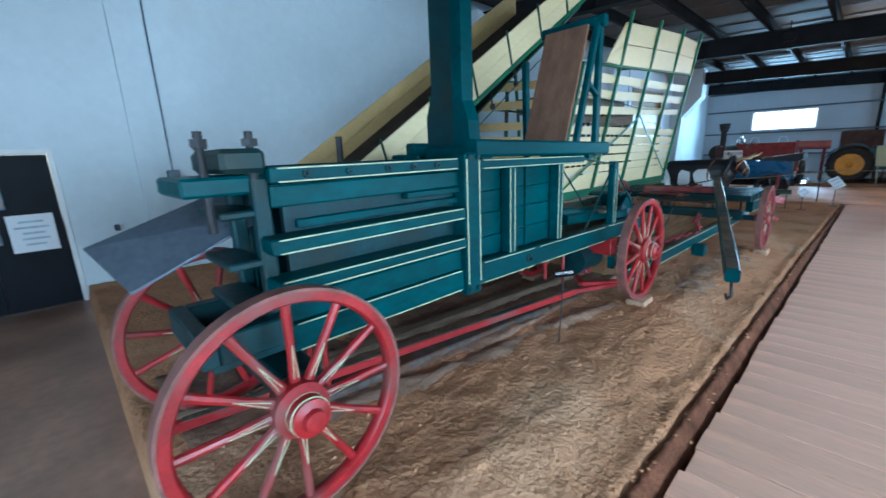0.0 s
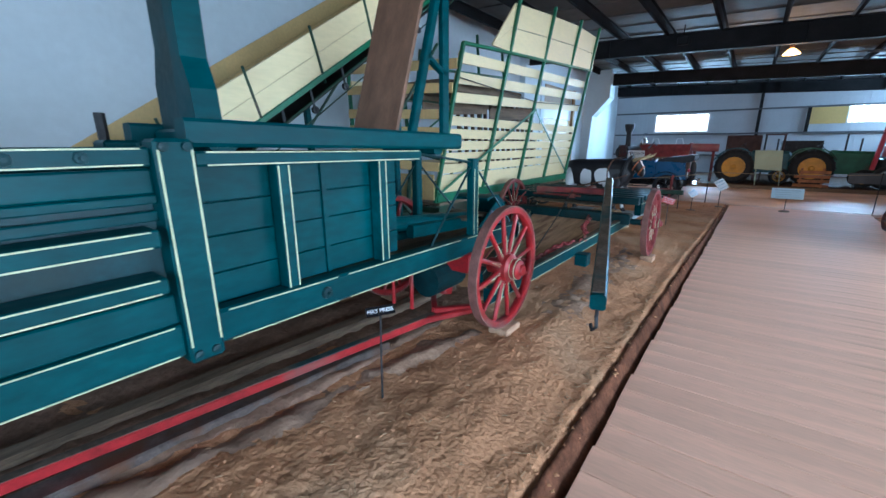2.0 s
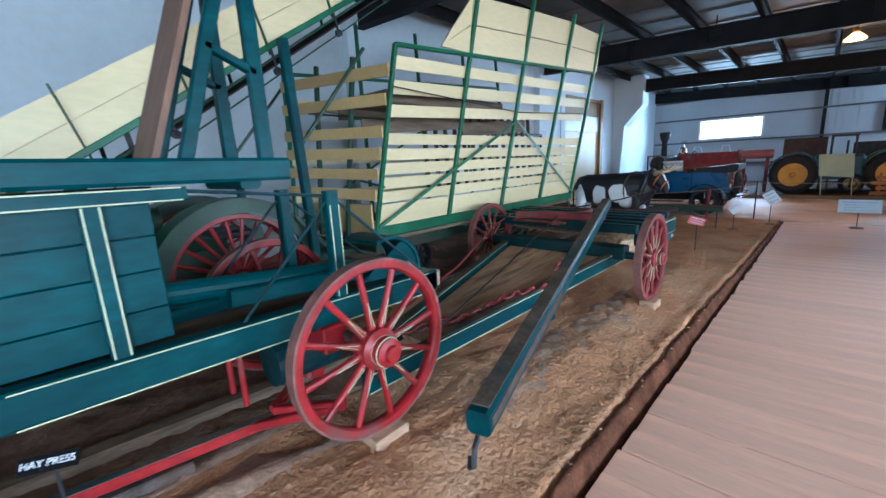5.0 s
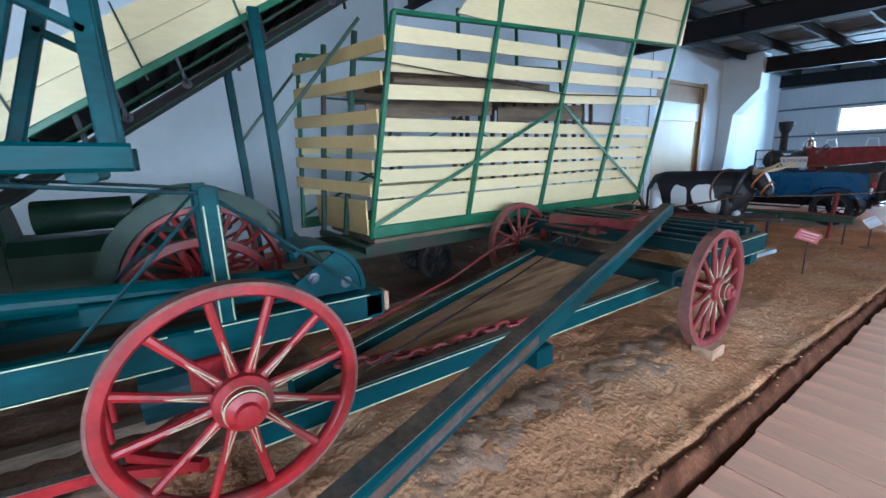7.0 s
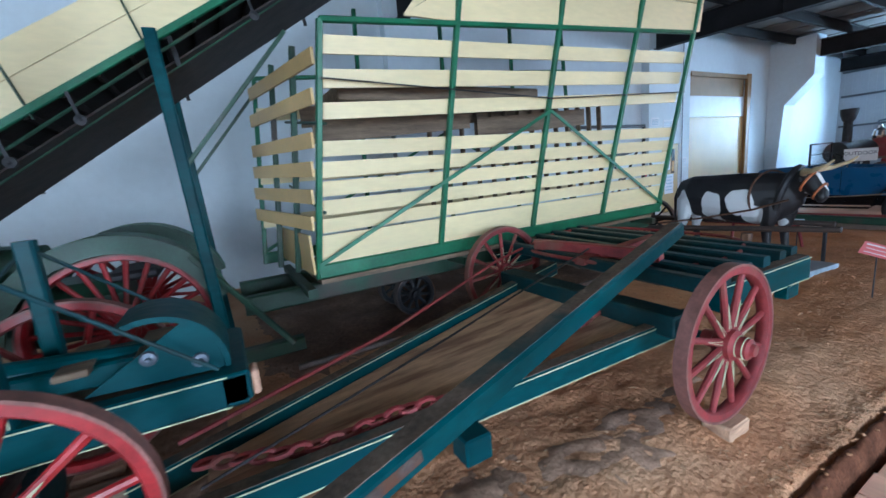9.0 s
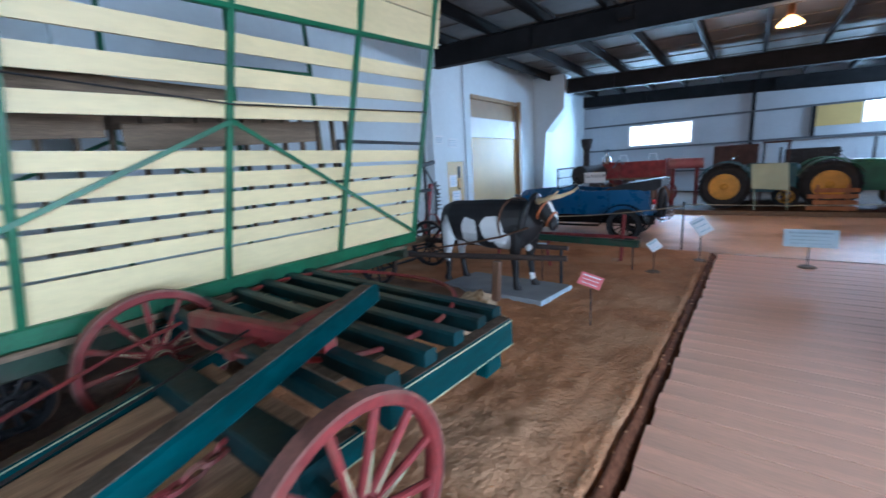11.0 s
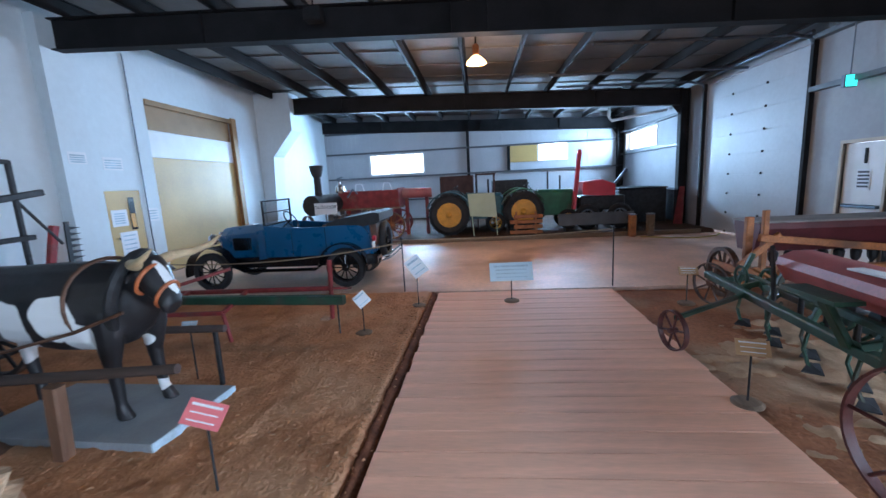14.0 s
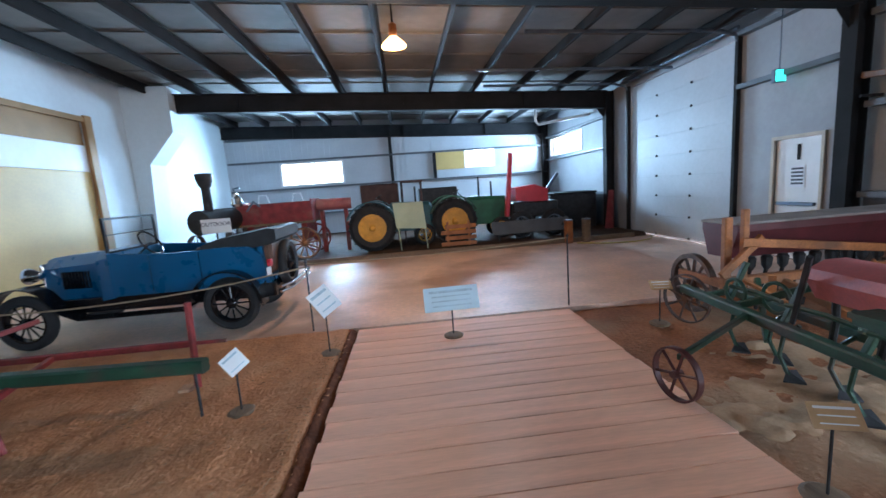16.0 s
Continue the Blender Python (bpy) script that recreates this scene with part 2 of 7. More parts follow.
def part(name, bm, material, parent=None, label="", smooth=False):
    """Links a bmesh in world coordinates as one mesh object under a thing or a part."""
    bmesh.ops.recalc_face_normals(bm, faces=bm.faces)
    me = bpy.data.meshes.new(name)
    off = ORIGIN[parent.name] if parent else Vector((0, 0, 0))
    bm.transform(Matrix.Translation(-off))
    bm.to_mesh(me)
    bm.free()
    for m in (material if isinstance(material, (list, tuple)) else [material]):
        me.materials.append(m)
    if smooth:
        for p in me.polygons:
            p.use_smooth = True
        me.set_sharp_from_angle(angle=radians(40))
    ob = new(name, me)
    if parent:
        ob.parent = parent
    ORIGIN[ob.name] = off
    return tagged(ob, label)


def solid(name, bm, material, label, category="", kind="", group="", smooth=False):
    return tagged(part(name, bm, material, None, "", smooth), label, category, group, kind)


def B():
    return bmesh.new()


def hexa(bm, pts):
    v = [bm.verts.new(p) for p in pts]
    for f in ((0, 1, 2, 3), (4, 7, 6, 5), (0, 4, 5, 1), (1, 5, 6, 2), (2, 6, 7, 3), (3, 7, 4, 0)):
        bm.faces.new([v[i] for i in f])
    return v


def box(bm, x0, x1, y0, y1, z0, z1, bev=0.0):
    if bev:
        w = min(bev, 0.3 * min(abs(x1 - x0), abs(y1 - y0), abs(z1 - z0)))
        loops = []
        for z, i in ((z0, w), (z0 + w, 0), (z1 - w, 0), (z1, w)):
            a, b, c, d = x0 + i, x1 - i, y0 + i, y1 - i
            k = w if not i else 0.0005
            loops.append([bm.verts.new(p) for p in ((a + k, c, z), (b - k, c, z), (b, c + k, z), (b, d - k, z), (b - k, d, z), (a + k, d, z), (a, d - k, z), (a, c + k, z))])
        for lo, hi in zip(loops, loops[1:]):
            for i in range(8):
                bm.faces.new((lo[i], lo[(i + 1) % 8], hi[(i + 1) % 8], hi[i]))
        bm.faces.new(loops[0][::-1])
        bm.faces.new(loops[-1])
        return
    hexa(bm, [(x0, y0, z0), (x1, y0, z0), (x1, y1, z0), (x0, y1, z0), (x0, y0, z1), (x1, y0, z1), (x1, y1, z1), (x0, y1, z1)])


def beam(bm, p, q, w, h, up=(0, 0, 1), bev=0.15):
    """A chamfered bar from p to q, w wide and h high."""
    p, q = Vector(p), Vector(q)
    d = (q - p).normalized()
    s = d.cross(Vector(up))
    if s.length < 1e-4:
        s = d.cross(Vector((1, 0, 0)))
    s.normalize()
    u = s.cross(d)
    a, b, c = w / 2, h / 2, bev * min(w, h)
    prof = [(-a + c, -b), (a - c, -b), (a, -b + c), (a, b - c), (a - c, b), (-a + c, b), (-a, b - c), (-a, -b + c)]
    r = [[bm.verts.new(e + s * i + u * j) for i, j in prof] for e in (p, q)]
    for i in range(8):
        bm.faces.new((r[0][i], r[0][(i + 1) % 8], r[1][(i + 1) % 8], r[1][i]))
    bm.faces.new(r[0][::-1])
    bm.faces.new(r[1])


def revolve(bm, c, axis, profile, n=24, closed=False):
    """Turns a profile of (radius, height along the axis) round an axis through c."""
    c, a = Vector(c), Vector(axis).normalized()
    s = a.orthogonal().normalized()
    u = a.cross(s)
    rings = []
    for r, h in profile:
        if r < 1e-6:
            rings.append([bm.verts.new(c + a * h)])
        else:
            rings.append([bm.verts.new(c + a * h + (s * math.cos(2 * math.pi * i / n) + u * math.sin(2 * math.pi * i / n)) * r) for i in range(n)])
    pairs = list(zip(rings, rings[1:]))
    if closed:
        pairs.append((rings[-1], rings[0]))
    for lo, hi in pairs:
        for i in range(n):
            j = (i + 1) % n
            f = [lo[i % len(lo)], lo[j % len(lo)], hi[j % len(hi)], hi[i % len(hi)]]
            f = list(dict.fromkeys(f))
            if len(f) > 2:
                bm.faces.new(f)
    if not closed:
        for r in (rings[0], rings[-1]):
            if len(r) > 2:
                bm.faces.new(r)


def rod(bm, p, q, r, r2=None, n=10):
    p, q = Vector(p), Vector(q)
    revolve(bm, p, q - p, [(r, 0), (r if r2 is None else r2, (q - p).length)], n)


def tube(bm, pts, r, n=8, closed=False):
    """A round bar through the points."""
    pts = [Vector(p) for p in pts]
    k = len(pts)
    rings, s = [], None
    for i, p in enumerate(pts):
        a = pts[(i - 1) % k] if closed or i else p
        b = pts[(i + 1) % k] if closed or i < k - 1 else p
        d = (b - a).normalized()
        s = (s - d * s.dot(d)).normalized() if s else d.orthogonal().normalized()
        u = d.cross(s)
        rr = r[i] if isinstance(r, (list, tuple)) else r
        rings.append([bm.verts.new(p + (s * math.cos(2 * math.pi * j / n) + u * math.sin(2 * math.pi * j / n)) * rr) for j in range(n)])
    pairs = list(zip(rings, rings[1:])) + ([(rings[-1], rings[0])] if closed else [])
    for lo, hi in pairs:
        for j in range(n):
            bm.faces.new((lo[j], lo[(j + 1) % n], hi[(j + 1) % n], hi[j]))
    if not closed:
        bm.faces.new(rings[0][::-1])
        bm.faces.new(rings[-1])


def plate(bm, outline, thick):
    """A flat plate: outline of points in one plane, pushed out by the vector thick."""
    t = Vector(thick)
    lo = [bm.verts.new(p) for p in outline]
    hi = [bm.verts.new(Vector(p) + t) for p in outline]
    bm.faces.new(lo)
    bm.faces.new(hi[::-1])
    for i in range(len(lo)):
        j = (i + 1) % len(lo)
        bm.faces.new((lo[i], lo[j], hi[j], hi[i]))


def loft(bm, sections, close=True):
    rings = [[bm.verts.new(p) for p in s] for s in sections]
    for lo, hi in zip(rings, rings[1:]):
        for i in range(len(lo)):
            j = (i + 1) % len(lo)
            bm.faces.new((lo[i], lo[j], hi[j], hi[i]))
    if close:
        bm.faces.new(rings[0][::-1])
        bm.faces.new(rings[-1])


def ellipse(c, a, b, ra, rb, n=14):
    c, a, b = Vector(c), Vector(a), Vector(b)
    return [c + a * ra * math.cos(2 * math.pi * i / n) + b * rb * math.sin(2 * math.pi * i / n) for i in range(n)]


def lettering(name, text, size, m, material, parent):
    cu = bpy.data.curves.new(name, "FONT")
    cu.body, cu.size, cu.align_x, cu.align_y, cu.extrude = text, size, "CENTER", "CENTER", 0.001
    tmp = bpy.data.objects.new(name, cu)
    scene.collection.objects.link(tmp)
    bpy.context.view_layer.update()
    me = bpy.data.meshes.new_from_object(tmp.evaluated_get(bpy.context.evaluated_depsgraph_get()))
    bpy.data.objects.remove(tmp)
    me.transform(Matrix.Translation(-ORIGIN[parent.name]) @ m)
    me.materials.clear()
    me.materials.append(material)
    ob = new(name, me)
    ob.parent = parent
    ORIGIN[ob.name] = ORIGIN[parent.name]
    return ob


def smooth_step(a, b, v):
    t = min(1.0, max(0.0, (v - a) / (b - a)))
    return t * t * (3 - 2 * t)


def soil_height(x, y):
    """The left bed lies higher beside the press and runs out level towards the far floor."""
    z = 0.03 + 0.17 * (1 - smooth_step(9.2, 12.6, y)) * (1 - 0.55 * smooth_step(-1.5, -0.85, x))
    z += 0.014 * noise.noise((x * 2.3, y * 2.3, 0)) + 0.016 * noise.noise((x * 7, y * 7, 3)) + 0.019 * noise.noise((x * 15, y * 15, 5))
    return z


# ---- the hall ----
LEFT, RIGHT, FAR, BACK = -7.5, 6.96, 30.5, -4.0


def roof(x):
    """Underside of the frames: the roof falls towards the right wall."""
    return 4.16 - 0.04 * x


def wall_along_y(name, x0, x1, y0, y1, z1, holes, material, label):
    bm = B()
    y = y0
    for ya, yb, za, zb in sorted(holes):
        box(bm, x0, x1, y, ya, 0, z1)
        if za > 0:
            box(bm, x0, x1, ya, yb, 0, za)
        box(bm, x0, x1, ya, yb, zb, z1)
        y = yb
    box(bm, x0, x1, y, y1, 0, z1)
    return solid(name, bm, material, label, "wall", "structure")


def wall_along_x(name, y0, y1, x0, x1, z1, holes, material, label):
    bm = B()
    x = x0
    for xa, xb, za, zb in sorted(holes):
        box(bm, x, xa, y0, y1, 0, z1)
        if za > 0:
            box(bm, xa, xb, y0, y1, 0, za)
        box(bm, xa, xb, y0, y1, zb, z1)
        x = xb
    box(bm, x, x1, y0, y1, 0, z1)
    return solid(name, bm, material, label, "wall", "structure")


wall_along_y("wall_left", LEFT - 0.22, LEFT, BACK, FAR + 0.2, 5.6, [(0.32, 1.69, 0, 1.92), (17.95, 18.82, 0, 2.0), (19.35, 22.65, 0, 4.0)], WALL, "white painted plaster wall with doors")
# The two near holes are assumed doorways, out of view, added to admit daylight.
wall_along_y("wall_right", RIGHT, RIGHT + 0.22, BACK, FAR + 0.2, 5.6, [(0.5, 4.5, 0, 3.3), (7.5, 11.5, 0, 3.3), (17.88, 18.74, 0, 2.16), (19.65, 23.5, 0, 4.25), (26.8, 30.1, 2.8, 3.62)], PANEL_DIM, "sheet metal wall with girts, coloured grey for its dim light")
wall_along_x("wall_far", FAR, FAR + 0.2, LEFT, RIGHT, 5.6, [(-5.28, -2.5, 2.31, 3.32), (3.0, 4.44, 2.59, 3.42)], PANEL, "white sheet metal end wall with strip windows")
# This doorway behind the camera is unseen and added for its light.
wall_along_x("wall_back", BACK - 0.2, BACK, LEFT, RIGHT, 5.6, [(-1.2, 3.2, 0, 3.6)], PANEL, "white sheet metal wall with an assumed, unseen doorway")

bm = B()
box(bm, LEFT - 14, RIGHT + 14, BACK - 25, FAR + 25, -0.5, -0.12)
solid("ground", bm, EARTH, "dark earth under and around the hall", "ground", "structure")
bm = B()
box(bm, LEFT, RIGHT, 16.93, 22.5, -0.11, 0.0)
solid("floor", bm, CONCRETE, "worn tan concrete floor with scuffs", "floor", "structure")
bm = B()
for x0, x1, y0, y1 in ((LEFT, -0.98, BACK, 1.75), (-0.98, RIGHT, BACK, -1.6)):
    box(bm, x0, x1, y0, y1, -0.11, 0.0)
solid("floor_entry", bm, CONCRETE_BROWN, "brown stained concrete floor with worn patches", "floor", "structure")

bm = B()
hexa(bm, [(x, y, 0.78 - 0.04 * x + dz + 4.16) for dz in (0, 0.12) for x, y in ((LEFT - 0.2, BACK - 0.2), (RIGHT + 0.2, BACK - 0.2), (RIGHT + 0.2, FAR + 0.2), (LEFT - 0.2, FAR + 0.2))])
for y in np.arange(BACK + 0.8, FAR, 1.25):
    w = 0.018
    hexa(bm, [(x, yy, 4.16 + 0.78 - 0.04 * x + dz) for dz in (-0.03, -0.002) for x, yy in ((LEFT, y - w), (RIGHT, y - w), (RIGHT, y + w), (LEFT, y + w))])
solid("ceiling", bm, CEIL, "pale vinyl-faced ceiling insulation between purlins", "ceiling", "structure")

for x in np.arange(LEFT + 0.7, RIGHT, 1.32):
    bm = B()
    z = roof(x) + 0.62
    box(bm, x - 0.012, x + 0.012, BACK, FAR, z - 0.12, z + 0.1)
    box(bm, x - 0.06, x + 0.012, BACK, FAR, z - 0.13, z - 0.115)
    box(bm, x - 0.012, x + 0.07, BACK, FAR, z + 0.085, z + 0.1)
    solid("purlin", bm, STEEL, "dark steel roof purlin", "purlin", "structure", "roof purlins")


def roof_frame(y, deep, left):
    bm = B()
    for x0, x1 in ((left, RIGHT - 0.25),):
        a, b = roof(x0), roof(x1)
        hexa(bm, [(x0, y - 0.012, a), (x1, y - 0.012, b), (x1, y + 0.012, b), (x0, y + 0.012, a), (x0, y - 0.012, a + deep), (x1, y - 0.012, b + deep), (x1, y + 0.012, b + deep), (x0, y + 0.012, a + deep)])
        for dz in (0.0, deep - 0.02):
            hexa(bm, [(x0, y - 0.11, a + dz), (x1, y - 0.11, b + dz), (x1, y + 0.11, b + dz), (x0, y + 0.11, a + dz), (x0, y - 0.11, a + dz + 0.02), (x1, y - 0.11, b + dz + 0.02), (x1, y + 0.11, b + dz + 0.02), (x0, y + 0.11, a + dz + 0.02)])
    for x in (-0.3, 0.3):
        box(bm, x - 0.01, x + 0.01, y - 0.1, y + 0.1, roof(x), roof(x) + deep)
    for x in (-4.5, 4.0):
        box(bm, x - 0.008, x + 0.008, y - 0.09, y + 0.09, roof(x), roof(x) + deep)
    solid("roof_beam", bm, STEEL, "dark painted steel I-beam roof frame", "beam", "structure", "roof frames")
    bm = B()
    for x in (RIGHT - 0.30, RIGHT - 0.06):
        box(bm, x - 0.012, x + 0.012, y - 0.11, y + 0.11, 0, roof(x) + deep)
    box(bm, RIGHT - 0.29, RIGHT - 0.07, y - 0.01, y + 0.01, 0, roof(RIGHT) + deep)
    plate(bm, [(RIGHT - 0.3, y + 0.012, roof(RIGHT)), (RIGHT - 0.55, y + 0.012, roof(RIGHT) + 0.01), (RIGHT - 0.3, y + 0.012, roof(RIGHT) - 0.3)], (0, 0.012, 0))
    solid("steel_column", bm, STEEL, "dark steel column against the sheet wall", "column", "structure", "steel columns")


for yy, left in ((-0.5, LEFT), (9.9, LEFT), (17.35, LEFT), (24.5, -6.5), (FAR - 0.15, LEFT)):
    roof_frame(yy, 0.52, left)

# white piers against the left wall
for y0, y1, w in ((2.56, 2.8, 0.07), (9.6, 10.0, 0.2), (17.05, 17.65, 0.22)):
    bm = B()
    box(bm, LEFT, LEFT + w, y0, y1, 0, 5.0)
    solid("pier", bm, WALL, "white painted pier on the wall", "pier", "structure")
bm = B()
plate(bm, [(LEFT, 24.15, 0), (LEFT + 0.32, 24.15, 0), (LEFT + 0.5, 24.15, 3.0), (LEFT + 1.25, 24.15, 3.85), (LEFT + 1.25, 24.15, 5.1), (LEFT, 24.15, 5.1)], (0, 0.75, 0))
solid("pier", bm, WALL, "white tapered pier with a haunch under the beam", "pier", "structure")

# girts and wall ribs
for z in (1.05, 2.2, 3.42, 4.4):
    bm = B()
    box(bm, LEFT + 0.1, RIGHT - 0.1, FAR - 0.16, FAR - 0.01, z - 0.05, z + 0.03)
    solid("girt", bm, GIRT, "grey steel wall girt", "girt", "structure", "wall girts")
for y0, y1, zs in ((24.65, FAR - 0.2, (1.2, 2.7, 3.7)), (BACK, 17.2, (3.75,)), (11.6, 17.2, (1.2, 2.5)), (4.6, 7.4, (1.2, 2.5)), (BACK, 0.4, (1.2, 2.5)), (17.5, 19.5, (1.2, 3.3)), (17.5, 19.5, (4.3,))):
    for z in zs:
        if z == 1.2 and y0 == 17.5:
            continue
        bm = B()
        box(bm, RIGHT - 0.17, RIGHT - 0.01, y0, y1, z - 0.05, z + 0.04)
        solid("girt", bm, GIRT, "grey steel wall girt", "girt", "structure", "wall girts")
for x in (-0.35, 1.6):
    bm = B()
    box(bm, x - 0.07, x + 0.07, FAR - 0.14, FAR - 0.012, 0 if x < 0 else 2.2, roof(x) if x < 0 else 3.45)
    solid("wall_post", bm, STEEL, "dark steel wind post on the end wall", "post", "structure")
for y0, y1, z1 in ((BACK, 0.4, 1.15), (4.6, 7.4, 1.15), (11.6, 17.2, 1.15), (24.65, FAR - 0.2, 1.15)):
    bm = B()
    box(bm, RIGHT - 0.05, RIGHT - 0.005, y0, y1, 0, z1)
    solid("wainscot", bm, GIRT, "grey lower wall lining", "wall lining", "structure")
bm = B()
for i in range(60):
    x = LEFT + 0.12 + i * 0.24
    box(bm, x, x + 0.03, FAR - 0.012, FAR - 0.001, 0, 4.8)
solid("wall_ribs", bm, PANEL, "ribs of the white sheet wall", "wall ribs", "structure")


def strip_window(name, p, axis, w, h, lights):
    """A glazed strip window; axis x lies in the end wall, y in the side wall."""
    x, y, z = p
    ob = thing(name, p, "bright strip window with white frame", "window", kind="structure")
    bm = B()
    f = 0.05
    for a0, a1, z0, z1 in ((0, w, 0, f), (0, w, h - f, h), (0, f, f, h - f), (w - f, w, f, h - f)):
        if axis == "x":
            box(bm, x + a0, x + a1, y - 0.02, y + 0.1, z + z0, z + z1)
        else:
            box(bm, x - 0.02, x + 0.1, y + a0, y + a1, z + z0, z + z1)
    part("window_frame", bm, WHITE, ob)
    for i in range(lights):
        a0, a1 = f + (w - 2 * f) * i / lights, f + (w - 2 * f) * (i + 1) / lights - 0.02
        bm = B()
        if axis == "x":
            box(bm, x + a0, x + a1, y + 0.04, y + 0.046, z + f, z + h - f)
        else:
            box(bm, x + 0.04, x + 0.046, y + a0, y + a1, z + f, z + h - f)
        part("pane", bm, GLASS, ob).visible_shadow = False


strip_window("window_1", (-5.28, FAR, 2.31), "x", 2.78, 1.01, 2)
strip_window("window_2", (3.0, FAR, 2.59), "x", 1.44, 0.83, 1)
strip_window("window_3", (RIGHT, 26.8, 2.8), "y", 3.3, 0.82, 2)
bm = B()
box(bm, LEFT - 6, RIGHT + 6, FAR + 3.0, FAR + 3.05, 0, 9)
box(bm, RIGHT + 3.0, RIGHT + 3.05, BACK - 2, FAR + 3, 0, 9)
solid("backdrop", bm, SKYGLOW, "bright overcast sky outside the windows", "backdrop", "structure")
bm = B()
box(bm, 1.62, 2.98, FAR - 0.03, FAR - 0.005, 2.59, 3.42, 0.01)
solid("window_board", bm, OCHRE, "tan plywood sheet over a window opening", "board", "structure")

# doors
door = thing("door_1", (LEFT, 1.0, 0), "closed black double door with narrow vision panes", "door", kind="structure")
bm = B()
for y0, y1, z0, z1 in ((0.26, 0.32, 0, 1.98), (1.69, 1.75, 0, 1.98), (0.32, 1.69, 1.92, 1.98)):
    box(bm, LEFT - 0.1, LEFT + 0.03, y0, y1, z0, z1, 0.008)
part("door_frame", bm, WHITE, door)
for i, (y0, y1) in enumerate(((0.33, 1.0), (1.01, 1.68))):
    bm = B()
    box(bm, LEFT - 0.08, LEFT - 0.03, y0, y1, 0.01, 1.91, 0.006)
    leaf = part("door_leaf", bm, DOOR_BLACK, door)
    yc = 0.83 if i == 0 else 1.16
    bm = B()
    box(bm, LEFT - 0.03, LEFT - 0.015, yc - 0.05, yc + 0.05, 1.28, 1.62, 0.004)
    part("pane_frame", bm, GALV, leaf)
    bm = B()
    box(bm, LEFT - 0.015, LEFT - 0.011, yc - 0.033, yc + 0.033, 1.31, 1.59)
    part("pane", bm, SCARLET if i == 0 else ORANGE, leaf, "red lit vision pane" if i == 0 else "orange lit vision pane")
bm = B()
box(bm, LEFT - 0.03, LEFT - 0.01, 1.06, 1.11, 0.86, 1.12, 0.005)
part("push_plate", bm, GALV, door)
bm = B()
box(bm, LEFT - 0.029, LEFT - 0.024, 1.18, 1.60, 0.74, 1.20)
paper = part("notice", bm, PAPER, door, "large white printed paper notice")
bm = B()
for k, (a, b) in enumerate(((1.28, 1.5), (1.23, 1.55), (1.3, 1.5), (1.28, 1.53), (1.3, 1.48))):
    box(bm, LEFT - 0.024, LEFT - 0.0225, a, b, 1.10 - k * 0.07, 1.125 - k * 0.07)
part("print", bm, PALE_INK, paper)

door = thing("door_2", (LEFT, 21.0, 0), "tall ochre painted loading door with a white band", "door", kind="structure")
bm = B()
box(bm, LEFT - 0.12, LEFT - 0.06, 19.36, 22.64, 0.0, 2.75, 0.01)
part("door_leaf", bm, OCHRE, door)
bm = B()
box(bm, LEFT - 0.11, LEFT - 0.05, 19.36, 22.64, 2.75, 3.38, 0.01)
part("band", bm, WHITE, door, "white painted band")
bm = B()
box(bm, LEFT - 0.13, LEFT - 0.08, 19.36, 22.64, 3.38, 3.99, 0.01)
part("top_panel", bm, OCHRE_DARK, door)
bm = B()
box(bm, LEFT - 0.05, LEFT + 0.05, 22.62, 22.86, 0, 4.1, 0.01)
box(bm, LEFT - 0.05, LEFT + 0.03, 19.36, 22.64, 3.93, 4.06, 0.01)
part("door_frame", bm, OCHRE_DARK, door)

door = thing("door_3", (LEFT, 18.4, 0), "small ochre door with a tall vision pane and notices", "door", kind="structure")
bm = B()
box(bm, LEFT - 0.05, LEFT - 0.005, 17.96, 18.81, 0.01, 1.99, 0.006)
part("door_leaf", bm, OCHRE, door)
bm = B()
box(bm, LEFT - 0.004, LEFT + 0.006, 18.47, 18.62, 1.15, 1.85, 0.003)
part("pane", bm, BLACK, door)
bm = B()
box(bm, LEFT + 0.006, LEFT + 0.009, 18.49, 18.60, 1.2, 1.5)
part("sticker", bm, YELLOW_RIM, door, "yellow sticker")
for k, (y0, y1, z0, z1) in enumerate(((18.15, 18.58, 0.55, 1.12), (18.02, 18.4, 1.25, 1.6))):
    bm = B()
    box(bm, LEFT - 0.004, LEFT + 0.002, y0, y1, z0, z1)
    nt_ = part("notice", bm, PAPER, door, "white printed notice")
    bm = B()
    for i in range(5):
        zz = z1 - 0.07 - i * (z1 - z0 - 0.1) / 5
        box(bm, LEFT + 0.002, LEFT + 0.0035, y0 + 0.06, y1 - 0.06, zz - 0.025, zz)
    part("print", bm, PALE_INK, nt_)
bm = B()
rod(bm, (LEFT - 0.01, 18.06, 1.0), (LEFT + 0.06, 18.06, 1.0), 0.025)
part("door_knob", bm, CHROME, door)
